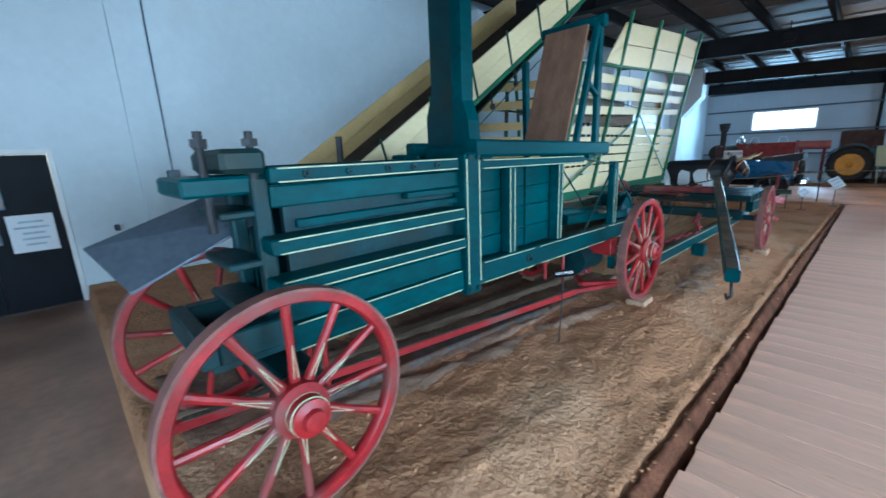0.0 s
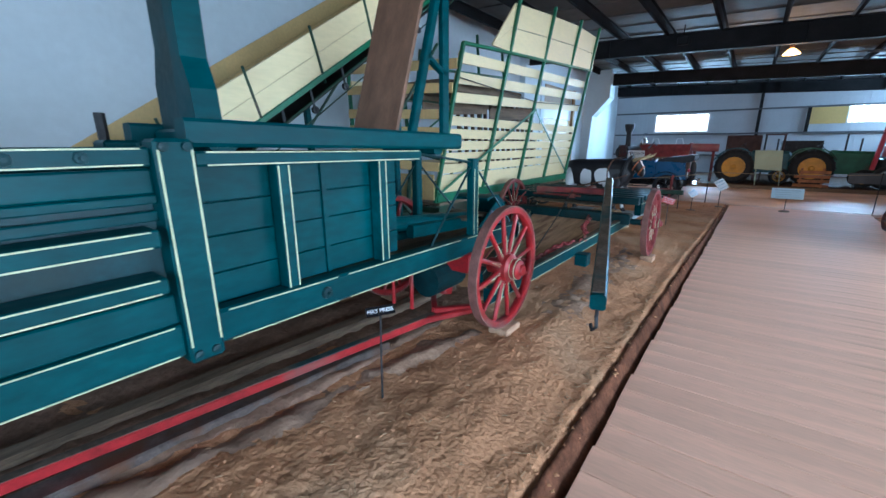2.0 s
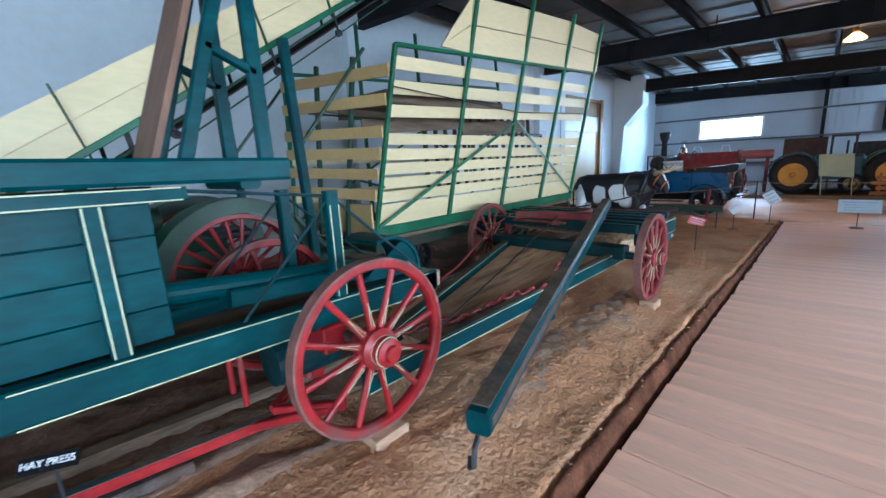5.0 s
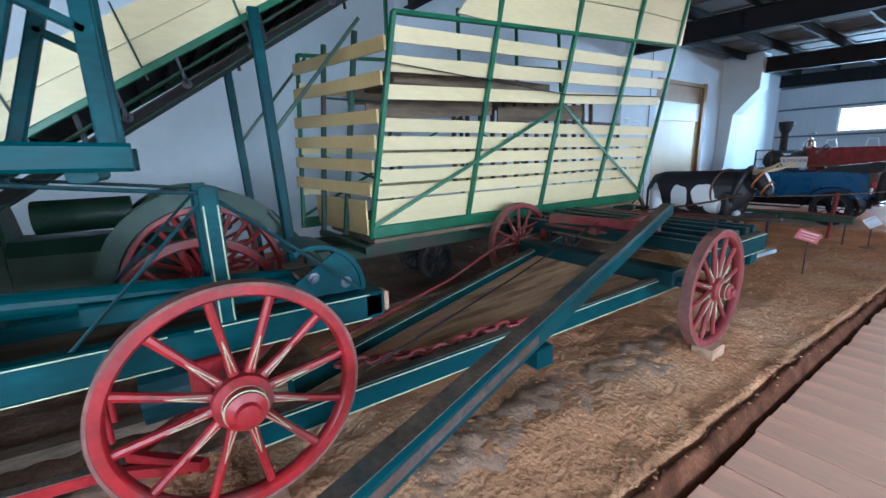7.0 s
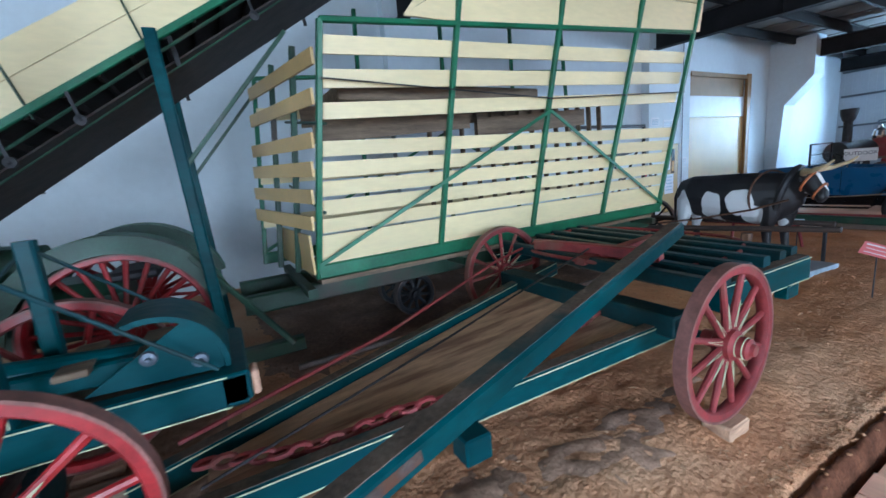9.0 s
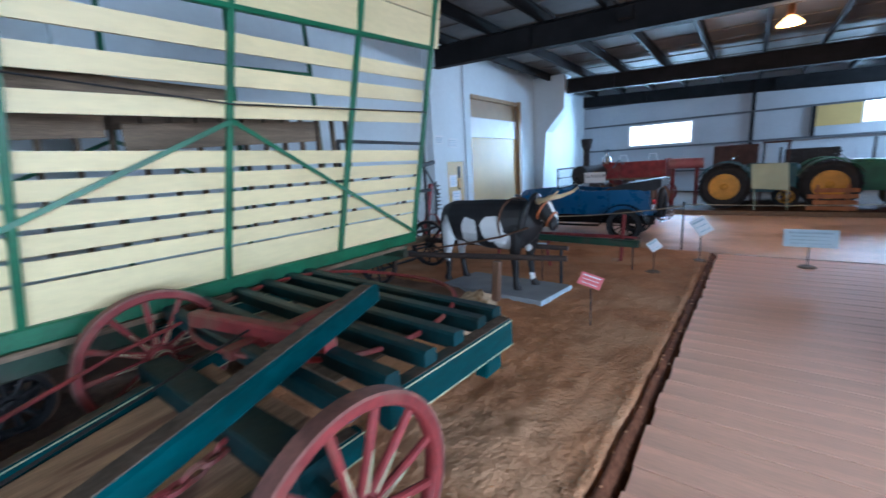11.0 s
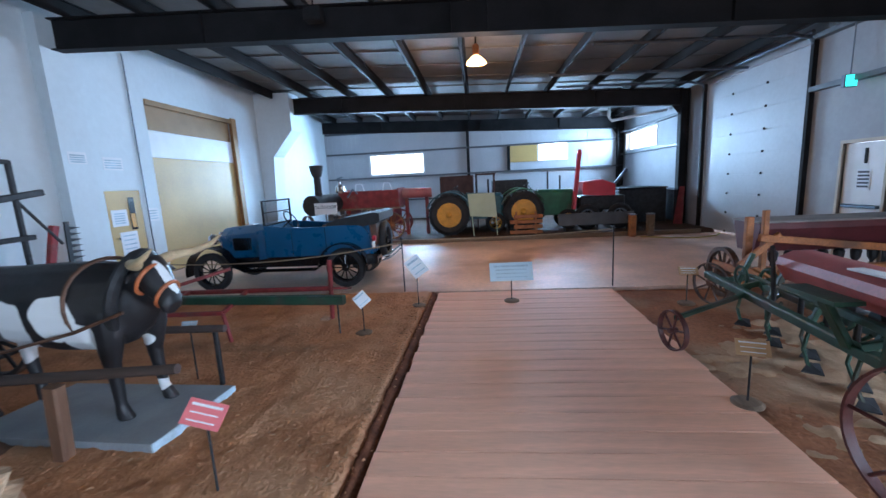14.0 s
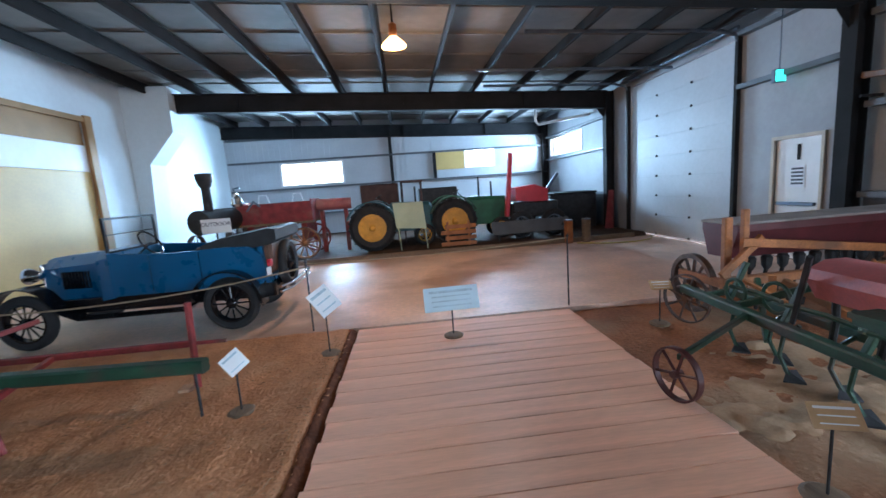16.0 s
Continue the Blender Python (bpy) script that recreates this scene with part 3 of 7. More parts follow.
for y0, y1, z0, z1 in ((18.95, 19.25, 1.28, 1.58), (18.05, 18.5, 2.42, 2.68), (17.15, 17.5, 2.5, 2.72)):
    note = thing("wall_notice", (LEFT, y0, z0), "white printed notice on the wall", "notice")
    bm = B()
    box(bm, LEFT + 0.22 if y0 < 17.6 and y0 > 17 else LEFT, (LEFT + 0.226 if y0 < 17.6 and y0 > 17 else LEFT + 0.006), y0, y1, z0, z1)
    part("sheet", bm, PAPER, note)
    bm = B()
    xx = LEFT + 0.226 if y0 < 17.6 and y0 > 17 else LEFT + 0.006
    for i in range(4):
        zz = z1 - 0.05 - i * (z1 - z0 - 0.06) / 4
        box(bm, xx, xx + 0.0015, y0 + 0.03, y1 - 0.03, zz - 0.025, zz)
    part("print", bm, PALE_INK, note)

door = thing("door_4", (RIGHT, 21.5, 0), "white insulated sectional overhead door, closed", "door", kind="structure")
for i in range(8):
    bm = B()
    z0 = 0.04 + i * 0.53
    box(bm, RIGHT + 0.03, RIGHT + 0.08, 19.66, 23.49, z0, min(z0 + 0.53, 4.24), 0.004)
    sec = part("section", bm, PANEL, door)
    for y in (21.0, 22.3):
        bm = B()
        rod(bm, (RIGHT + 0.005, y, z0 + 0.02), (RIGHT + 0.03, y, z0 + 0.02), 0.03, n=8)
        part("hinge", bm, STEEL, sec)
for y in (19.6, 23.55):
    bm = B()
    box(bm, RIGHT - 0.1, RIGHT - 0.005, y - 0.04, y + 0.04, 0, 4.3)
    part("track", bm, STEEL, door)
bm = B()
for y in (19.6, 23.55):
    tube(bm, [(RIGHT - 0.08, y, 4.2), (RIGHT - 0.15, y, 4.32), (RIGHT - 0.5, y, 4.4), (RIGHT - 4.4, y, 4.52)], 0.035)
rod(bm, (RIGHT - 0.25, 19.4, 4.38), (RIGHT - 0.25, 23.7, 4.38), 0.04)
part("overhead_track", bm, GALV, door, "grey galvanised overhead track")

door = thing("door_5", (RIGHT, 18.3, 0), "white steel exit door with panic bar and notice", "door", kind="structure")
bm = B()
for y0, y1, z0, z1 in ((17.83, 17.88, 0, 2.22), (18.74, 18.79, 0, 2.22), (17.88, 18.74, 2.16, 2.22)):
    box(bm, RIGHT - 0.04, RIGHT + 0.1, y0, y1, z0, z1)
part("door_frame", bm, TRIM, door)
bm = B()
box(bm, RIGHT + 0.02, RIGHT + 0.06, 17.89, 18.73, 0.01, 2.15, 0.006)
part("door_leaf", bm, WHITE, door)
bm = B()
box(bm, RIGHT - 0.05, RIGHT + 0.02, 17.95, 18.66, 0.98, 1.04, 0.01)
part("panic_bar", bm, GALV, door)
bm = B()
box(bm, RIGHT + 0.012, RIGHT + 0.019, 18.17, 18.45, 1.3, 1.68)
nt_ = part("notice", bm, PAPER, door)
bm = B()
for i in range(5):
    box(bm, RIGHT + 0.009, RIGHT + 0.0115, 18.2, 18.42, 1.35 + i * 0.065, 1.385 + i * 0.065)
part("print", bm, INK, nt_)
bm = B()
box(bm, RIGHT + 0.01, RIGHT + 0.019, 18.27, 18.33, 1.78, 2.05)
part("vision_pane", bm, STEEL, door)

ex = thing("exit_sign", (RIGHT - 0.1, 18.55, 3.2), "green glowing exit sign hung from the wall", "sign")
bm = B()
box(bm, RIGHT - 0.32, RIGHT - 0.1, 18.5, 18.58, 3.14, 3.36, 0.01)
part("housing", bm, GALV, ex)
bm = B()
box(bm, RIGHT - 0.305, RIGHT - 0.115, 18.494, 18.498, 3.155, 3.345)
part("face", bm, EXITGLOW, ex)
bm = B()
rod(bm, (RIGHT - 0.2, 18.54, 3.34), (RIGHT - 0.2, 18.54, 4.95), 0.01)
part("conduit", bm, GALV, ex)

lamp = thing("ceiling_lamp", (0.1, 19.1, 4.2), "warm glowing bell lamp hung from a purlin", "lamp")
bm = B()
rod(bm, (0.1, 19.1, 4.55), (0.1, 19.1, 4.95), 0.015)
part("stem", bm, STEEL, lamp)
bm = B()
revolve(bm, (0.1, 19.1, 4.18), (0, 0, 1), [(0.21, 0.0), (0.195, 0.04), (0.10, 0.13), (0.06, 0.16), (0.03, 0.17)], 24)
part("shade", bm, LAMPGLOW, lamp, "translucent glowing shade")
bm = B()
revolve(bm, (0.1, 19.1, 4.35), (0, 0, 1), [(0.055, 0), (0.07, 0.03), (0.065, 0.18), (0.03, 0.21)], 16)
part("ballast", bm, ORANGE, lamp, "orange-brown ballast housing")
bulb = new("lamp_light", bpy.data.lights.new("lamp_light", "POINT"))
bulb.data.energy, bulb.data.color, bulb.data.shadow_soft_size = 110, (1.0, 0.62, 0.32), 0.15
bulb.location = (0.1, 19.1, 4.05)
for x, y in ((-2.4, 16.9), (1.2, 14.0)):
    fx = thing("ceiling_speaker", (x, y, 4.6), "small dark box hung from the roof", "fixture")
    bm = B()
    box(bm, x - 0.14, x + 0.14, y - 0.1, y + 0.1, 4.38, 4.58, 0.02)
    part("housing", bm, STEEL, fx)
    bm = B()
    rod(bm, (x, y, 4.58), (x, y, 4.9), 0.012)
    part("stem", bm, STEEL, fx)

for name, y, z, w, h in (("junction_box", 2.97, 1.54, 0.16, 0.22), ("outlet_box", 2.2, 0.92, 0.06, 0.08)):
    jb = thing(name, (LEFT, y, z), "grey metal electrical box on the wall", "box")
    bm = B()
    box(bm, LEFT, LEFT + 0.08, y - w / 2, y + w / 2, z - h / 2, z + h / 2, 0.01)
    part("housing", bm, GALV, jb)
    bm = B()
    box(bm, LEFT + 0.08, LEFT + 0.09, y - w / 2 + 0.01, y + w / 2 - 0.01, z - h / 2 + 0.01, z + h / 2 - 0.01, 0.003)
    part("cover", bm, GALV, jb)
    if w > 0.1:
        bm = B()
        rod(bm, (LEFT + 0.03, y, z + h / 2), (LEFT + 0.03, y, 4.9), 0.011)
        part("conduit", bm, GALV, jb)
for y, z0 in ((17.75, 1.9), (18.95, 0.0), (17.72, 2.4)):
    bm = B()
    rod(bm, (LEFT + 0.02, y, z0), (LEFT + 0.02, y, 4.9), 0.012)
    solid("wall_conduit", bm, GALV, "thin conduit up the white wall", "conduit", "structure")
bm = B()
tube(bm, [(2.2, 15.6, 4.45), (4.2, 15.4, 4.36), (5.2, 15.2, 4.3), (6.2, 14.6, 4.1)], 0.035)
solid("gas_pipe", bm, GALV, "grey pipe under the roof", "pipe", "structure")
bm = B()
rod(bm, (2.0, 21.6, 4.42), (6.7, 21.3, 4.2), 0.035)
solid("gas_pipe", bm, GALV, "grey pipe under the roof", "pipe", "structure")
bm = B()
tube(bm, [(4.9, 26.0, 4.35), (4.9, 26.0, 3.85), (5.0, 26.0, 3.72), (6.9, 26.0, 3.98)], 0.05)
solid("vent_pipe", bm, WHITE, "white pipe elbow under the roof", "pipe", "structure")


# ---- soil beds ----
def deck_shift(y):
    """The boardwalk runs slightly askew to the hall: how far its sides lie over at y."""
    return -0.23 + 0.0185 * (y - 4.0)


def bed(name, x0, x1, y0, y1, height, material, label, step=0.06, skirt=-0.11, follow=False):
    xs = np.linspace(x0, x1, max(3, int((x1 - x0) / step)))
    ys = np.linspace(y0, y1, max(3, int((y1 - y0) / step)))
    verts, faces = [], []
    for j, y in enumerate(ys):
        for i, x in enumerate(xs):
            edge = i in (0, len(xs) - 1) or j in (0, len(ys) - 1)
            wob = 0.012 * noise.noise((x * 4, y * 4, 9))
            if follow:
                wob += deck_shift(y) * smooth_step(-2.2, -0.85, x)
            verts.append((x + wob, y, skirt if edge else height(x, y)))
    n = len(xs)
    for j in range(len(ys) - 1):
        for i in range(n - 1):
            a = j * n + i
            faces.append((a, a + 1, a + n + 1, a + n))
    me = bpy.data.meshes.new(name)
    me.from_pydata(verts, [], faces)
    for p in me.polygons:
        p.use_smooth = True
    me.materials.append(material)
    return tagged(new(name, me), label, "soil", kind="structure")


bed("soil_left", LEFT + 0.02, -0.77, 1.72, 16.9, soil_height, SOIL, "tan loose soil bed with trampled lumps", 0.05, follow=True)
bed("soil_right", 1.98, RIGHT - 0.01, -1.6, 16.9, lambda x, y: -0.035 + 0.02 * noise.noise((x * 2, y * 2, 1)) + 0.012 * noise.noise((x * 9, y * 9, 2)), SOIL_DARK, "dark brown soil bed with pale sandy patches", 0.07)
bed("sand_patch", 2.0, 4.6, 11.0, 15.3, lambda x, y: -0.04 + 0.07 * (noise.noise((x * 1.3, y * 1.3, 7)) + 0.6 * noise.noise((x * 4, y * 4, 3)) + 0.4 * noise.noise((x * 11, y * 11, 3)) + 0.42 - 0.6 * abs(x - 3.2) - 0.25 * max(0.0, y - 14.2)), SAND, "pale loose sand patches under the drill", 0.03)
bed("gravel_strip", -1.98, -1.30, 6.2, 9.5, lambda x, y: soil_height(x, y) + 0.012 + 0.03 * noise.noise((x * 3, y * 2, 6)) + 0.02 * noise.noise((x * 9, y * 9, 6)) - 0.16 * abs(x + 1.70) - 0.03 * max(0.0, y - 8.8), GRAVEL, "grey gritty dust along the wagon rail", 0.035)
bed("gravel_strip_press", -2.75, -1.9, 2.2, 5.6, lambda x, y: soil_height(x, y) + 0.016 + 0.03 * noise.noise((x * 3, y * 2, 8)) + 0.018 * noise.noise((x * 9, y * 9, 8)) - 0.22 * abs(x + 2.62 - 0.17 * (y - 2.2)), GRAVEL, "grey gritty dust beside the red pole", 0.035)
# Shade under the press and the rack is drawn as darker soil sheets.
bed("dark_soil_press", -3.9, -2.3, 1.9, 6.4, lambda x, y: soil_height(x, y) + 0.02 + 0.03 * noise.noise((x * 2, y * 2, 14)) + 0.012 * noise.noise((x * 9, y * 9, 14)) - 0.5 * max(0.0, x + 2.84 - 0.2 * (y - 2.0)), SHADED_SOIL, "grey dirt under the press, its shade put into the colour", 0.05)
bed("dark_soil_patch", -6.9, -3.0, 6.1, 12.9, lambda x, y: soil_height(x, y) + 0.03 + 0.045 * noise.noise((x * 1.6, y * 1.6, 11)) + 0.015 * noise.noise((x * 8, y * 8, 11)) - 0.16 * max(0.0, x + 3.75) - 0.1 * max(0.0, 6.9 - y), SHADED_SOIL, "packed soil under the rack, darkened to give its shade", 0.06)
bed("soil_far", LEFT + 0.02, RIGHT - 0.02, 22.45, FAR - 0.02, lambda x, y: 0.1 + 0.02 * noise.noise((x * 2, y * 2, 1)), EARTH, "dark soil bed under the tractors", 0.12)

# Edge strip of the bed in a much darker brown than its soil.
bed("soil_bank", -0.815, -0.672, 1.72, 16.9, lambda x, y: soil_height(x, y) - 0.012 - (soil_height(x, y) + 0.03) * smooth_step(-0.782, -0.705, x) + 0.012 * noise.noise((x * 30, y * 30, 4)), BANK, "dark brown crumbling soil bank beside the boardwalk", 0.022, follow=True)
verts, faces = [], []
rng = random.Random(4)
for k in range(3600):
    if k < 2400:
        x, y = rng.uniform(-3.2, -0.85), rng.uniform(1.8, 16.6)
        z = soil_height(x, y) + 0.004
    else:
        x, y = rng.gauss(-0.86, 0.06), rng.uniform(1.8, 16.6)
        z = soil_height(min(x, -0.88), y) + 0.004
    if x > -0.82:
        continue
    x += deck_shift(y) * smooth_step(-2.2, -0.85, x)
    a, l, w = rng.uniform(0, 6.28), rng.uniform(0.008, 0.03), rng.uniform(0.001, 0.0022)
    c, s = math.cos(a), math.sin(a)
    o = len(verts)
    t = rng.uniform(-0.006, 0.012)
    verts += [(x - c * l - s * w, y - s * l + c * w, z), (x - c * l + s * w, y - s * l - c * w, z), (x + c * l + s * w, y + s * l - c * w, z + t), (x + c * l - s * w, y + s * l + c * w, z + t), (x, y, z + 0.005)]
    faces += [(o, o + 1, o + 4), (o + 1, o + 2, o + 4), (o + 2, o + 3, o + 4), (o + 3, o, o + 4)]
me = bpy.data.meshes.new("straw_litter")
me.from_pydata(verts, [], faces)
me.materials.append(STRAW)
tagged(new("straw_litter", me), "scattered straw bits on the soil", "straw", kind="stuff")
verts, faces = [], []
for k in range(2400):
    x, y = rng.uniform(-3.0, -0.84), rng.uniform(1.8, 16.6)
    if k % 3 == 0:
        x = rng.gauss(-0.84, 0.05)
    r = rng.uniform(0.005, 0.016)
    z = soil_height(min(x, -0.86), y) + r * 0.1
    x += deck_shift(y) * smooth_step(-2.2, -0.85, x)
    o = len(verts)
    for dx, dy, dz in ((1, 0, 0), (0, 1, 0), (-1, 0, 0), (0, -1, 0), (0, 0, 0.55), (0, 0, -0.6)):
        q = r * rng.uniform(0.7, 1.3)
        verts.append((x + dx * q, y + dy * q, z + dz * q))
    for i in range(4):
        faces += [(o + i, o + (i + 1) % 4, o + 4), (o + (i + 1) % 4, o + i, o + 5)]
me = bpy.data.meshes.new("soil_clods")
me.from_pydata(verts, [], faces)
me.materials.append(SOIL)
tagged(new("soil_clods", me), "small clods of tan soil", "soil", kind="stuff")


# ---- wheels ----
TYRE_IRON = mat("dusty_red_tyre_iron", (0.20, 0.085, 0.07), 0.7, 0.2, vary=0.3, scale=9, fine=60)

def wheel(parent, c, r, w=0.065, spokes=12, paint=RED, hub=0.085, hub_long=0.2, axis=(1, 0, 0), felloe=0.06, stripe=True, name="wheel", turn=0.1):
    """A wooden spoked wheel with felloe, iron tyre, hub and striped spokes."""
    c, a = Vector(c), Vector(axis).normalized()
    bm = B()
    h = w / 2
    revolve(bm, c, a, [(r - 0.012, -h), (r - 0.012, h), (r - felloe + 0.01, h), (r - felloe, h - 0.012), (r - felloe, -h + 0.012), (r - felloe + 0.01, -h)], 48, True)
    rim = part(name, bm, paint, parent, smooth=True)
    bm = B()
    revolve(bm, c, a, [(r - 0.013, -h - 0.003), (r, -h - 0.003), (r, h + 0.003), (r - 0.013, h + 0.003)], 48, True)
    part("tyre", bm, TYRE_IRON if paint in (RED, RED_DUST) else IRON, rim, "dusty iron tyre", True)
    bm = B()
    l = hub_long / 2
    revolve(bm, c, a, [(0.0, -l), (hub * 0.55, -l), (hub * 0.6, -l * 0.5), (hub, -l * 0.35), (hub, l * 0.35), (hub * 0.72, l * 0.5), (hub * 0.68, l * 0.92), (hub * 0.42, l), (hub * 0.36, l * 1.15), (0.0, l * 1.18)], 24)
    part("hub", bm, paint, rim, smooth=True)
    if stripe:
        bm = B()
        for k in (0.52, 0.8):
            revolve(bm, c, a, [(hub * 0.69 + 0.003, l * k - 0.003), (hub * 0.69 + 0.0045, l * k), (hub * 0.69 + 0.003, l * k + 0.003)], 24)
        part("hub_stripe", bm, STRIPE, rim)
    s0 = Vector((0, 0, 1)) if abs(a.z) < 0.9 else Vector((1, 0, 0))
    u0 = a.cross(s0)
    for i in range(spokes):
        t = 2 * math.pi * i / spokes + turn
        d = s0 * math.cos(t) + u0 * math.sin(t)
        side = a.cross(d)
        p, m_, q = c + d * hub * 0.8, c + d * (r * 0.45), c + d * (r - felloe + 0.005)
        bm = B()
        loft(bm, [ellipse(e, side, a, ra, rb, 8) for e, ra, rb in ((p, 0.026, 0.022), (m_, 0.017, 0.021), (q, 0.02, 0.016))])
        sp = part("spoke", bm, paint, rim, smooth=True)
        if stripe:
            bm = B()
            for sg in (-1, 1):
                e0 = c + d * (hub * 1.15) + a * 0.0225 + side * 0.009 * sg
                e1 = c + d * (r * 0.55) + a * 0.0225
                beam(bm, e0, e1, 0.003, 0.003, up=a)
            part("spoke_stripe", bm, STRIPE, sp)
    return rim


def stripe_line(bm, x, y0, y1, z0, z1, t=0.004, w=0.006):
    """A painted line along y on a face that looks towards +x."""
    beam(bm, (x, y0, z0), (x, y1, z1), t, w)


# ---- hay press ----
press = thing("hay_press", (-2.5, 3.9, 0.2), "antique teal and red horse-drawn hay press with cream pinstripes", "hay press")
XN, XF = -2.2, -2.8
for xs, sgn in ((XN, 1), (XF, -1)):
    near = sgn > 0
    for name, y0, y1, z0, z1, d in (("top_rail", 2.34, 3.5, 1.64, 1.71, 0.02), ("side_board", 2.34, 3.5, 1.535, 1.632, 0.0), ("ledge", 2.28, 3.46, 1.345, 1.415, 0.10), ("ledge", 2.28, 3.46, 1.165, 1.23, 0.10), ("bottom_board", 2.34, 3.5, 0.86, 1.0, 0.03), ("side_board", 2.34, 3.5, 1.0, 1.13, 0.01)):
        bm = B()
        box(bm, xs - 0.05 * sgn, xs + d * sgn, y0, y1, z0, z1, 0.008)
        pt = part(name, bm, TEAL, press)
        if near and name != "side_board":
            for z in (z0 + 0.006, z1 - 0.006):
                bm = B()
                stripe_line(bm, xs + d + 0.001, y0 + 0.03, y1 - 0.03, z, z)
                part("pinstripe", bm, STRIPE, pt)
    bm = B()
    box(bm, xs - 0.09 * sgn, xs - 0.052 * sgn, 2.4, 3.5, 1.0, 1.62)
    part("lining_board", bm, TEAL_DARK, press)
    if near:
        bm = B()
        box(bm, xs - 0.049, xs + 0.012, 3.08, 3.5, 1.50, 1.534, 0.005)
        box(bm, xs - 0.049, xs - 0.01, 2.45, 3.5, 1.43, 1.47, 0.005)
        part("slot_strip", bm, TEAL, press)
    bm = B()
    box(bm, xs - 0.06 * sgn, xs + 0.06 * sgn, 3.5, 3.64, 0.82, 1.74, 0.012)
    post = part("main_post", bm, TEAL, press)
    if near:
        for y in (3.512, 3.628):
            bm = B()
            beam(bm, (xs + 0.061, y, 0.9), (xs + 0.061, y, 1.7), 0.004, 0.008, up=(0, 1, 0))
            part("pinstripe", bm, STRIPE, post)
        for y, z in ((3.53, 0.86), (3.6, 0.86), (3.53, 1.71), (3.61, 1.71)):
            bm = B()
            revolve(bm, (xs + 0.06, y, z), (1, 0, 0), [(0.02, 0), (0.018, 0.012), (0, 0.016)], 8)
            part("bolt", bm, TEAL_DARK, post)
    bm = B()
    beam(bm, (xs, 3.62, 1.765), (xs, 5.50, 1.732), 0.1, 0.11)
    part("upper_beam", bm, TEAL, press)
    bm = B()
    beam(bm, (xs + 0.01 * sgn, 3.64, 1.662), (xs + 0.01 * sgn, 5.02, 1.645), 0.09, 0.06)
    pt = part("side_rail", bm, TEAL, press)
    if near:
        for z in (1.637, 1.688):
            bm = B()
            stripe_line(bm, xs + 0.056, 3.68, 5.0, z, z - 0.0155)
            part("pinstripe", bm, STRIPE, pt)
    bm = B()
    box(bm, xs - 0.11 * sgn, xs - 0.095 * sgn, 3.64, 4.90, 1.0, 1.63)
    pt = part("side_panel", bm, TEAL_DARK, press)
    for z0, z1 in ((1.0, 1.148), (1.152, 1.318), (1.322, 1.47), (1.474, 1.63)):
        bm = B()
        box(bm, xs - 0.094 * sgn, xs - 0.07 * sgn, 3.642, 4.90, z0, z1, 0.004)
        part("panel_board", bm, TEAL, pt)
    if near:
        for y in (4.3,):
            bm = B()
            box(bm, xs - 0.07, xs - 0.055, y, y + 0.03, 1.0, 1.62)
            part("batten", bm, TEAL, pt)
    for y in (4.0, 4.66):
        bm = B()
        box(bm, xs - 0.06 * sgn, xs + 0.02 * sgn, y, y + 0.07, 0.99, 1.63, 0.006)
        st = part("stud", bm, TEAL, press)
        if near:
            for yy in (y + 0.008, y + 0.062):
                bm = B()
                beam(bm, (xs + 0.021, yy, 1.0), (xs + 0.021, yy, 1.62), 0.003, 0.007, up=(0, 1, 0))
                part("pinstripe", bm, STRIPE, st)
    bm = B()
    beam(bm, (xs, 3.64, 0.94), (xs, 6.52, 0.88), 0.1, 0.155)
    pt = part("sill_beam", bm, TEAL, press)
    if near:
        for y0, y1 in ((3.68, 4.28), (4.36, 5.5), (5.6, 6.45)):
            k = lambda y: 0.94 - 0.06 * (y - 3.64) / 2.88
            for dz in (0.07, -0.07):
                bm = B()
                stripe_line(bm, xs + 0.051, y0, y1, k(y0) + dz, k(y1) + dz)
                part("pinstripe", bm, STRIPE, pt)
        bm = B()
        revolve(bm, (xs + 0.05, 4.2, 0.93), (1, 0, 0), [(0.035, 0), (0.03, 0.015), (0.012, 0.02), (0.012, 0.04), (0, 0.04)], 10)
        part("bolt", bm, TEAL_DARK, pt)
    # short mast over the rear axle with its rods
    bm = B()
    beam(bm, (xs, 5.74, 0.95), (xs, 5.74, 1.60), 0.075, 0.075, up=(0, 1, 0))
    mp_ = part("rear_post", bm, TEAL, press)
    if near:
        for y in (5.712, 5.768):
            bm = B()
            beam(bm, (xs + 0.039, y, 0.98), (xs + 0.039, y, 1.52), 0.003, 0.006, up=(0, 1, 0))
            part("pinstripe", bm, STRIPE, mp_)
    for q in ((xs, 5.18, 0.98), (xs, 6.42, 0.98), (xs, 4.9, 1.67)):
        bm = B()
        rod(bm, (xs, 5.74, 1.57), q, 0.009, n=6)
        part("tie_rod", bm, TEAL_DARK, press)
for i, y in enumerate((2.5, 2.72, 2.95, 3.12, 3.3)):
    bm = B()
    revolve(bm, (XN + 0.02, y, 1.675), (1, 0, 0), [(0.022, 0), (0.02, 0.012), (0.008, 0.015), (0.008, 0.03), (0, 0.03)], 8)
    part("bolt", bm, TEAL_DARK, press)
bm = B()
box(bm, XF + 0.05, XN - 0.05, 2.34, 6.4, 0.86, 0.9)
part("bed_floor", bm, OLDWOOD, press, "dusty wooden bed floor")
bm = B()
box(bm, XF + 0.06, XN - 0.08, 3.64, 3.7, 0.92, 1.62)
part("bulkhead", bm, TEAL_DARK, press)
# tall feeder mast: a broad dark board, its lit edge given as a lighter stile
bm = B()
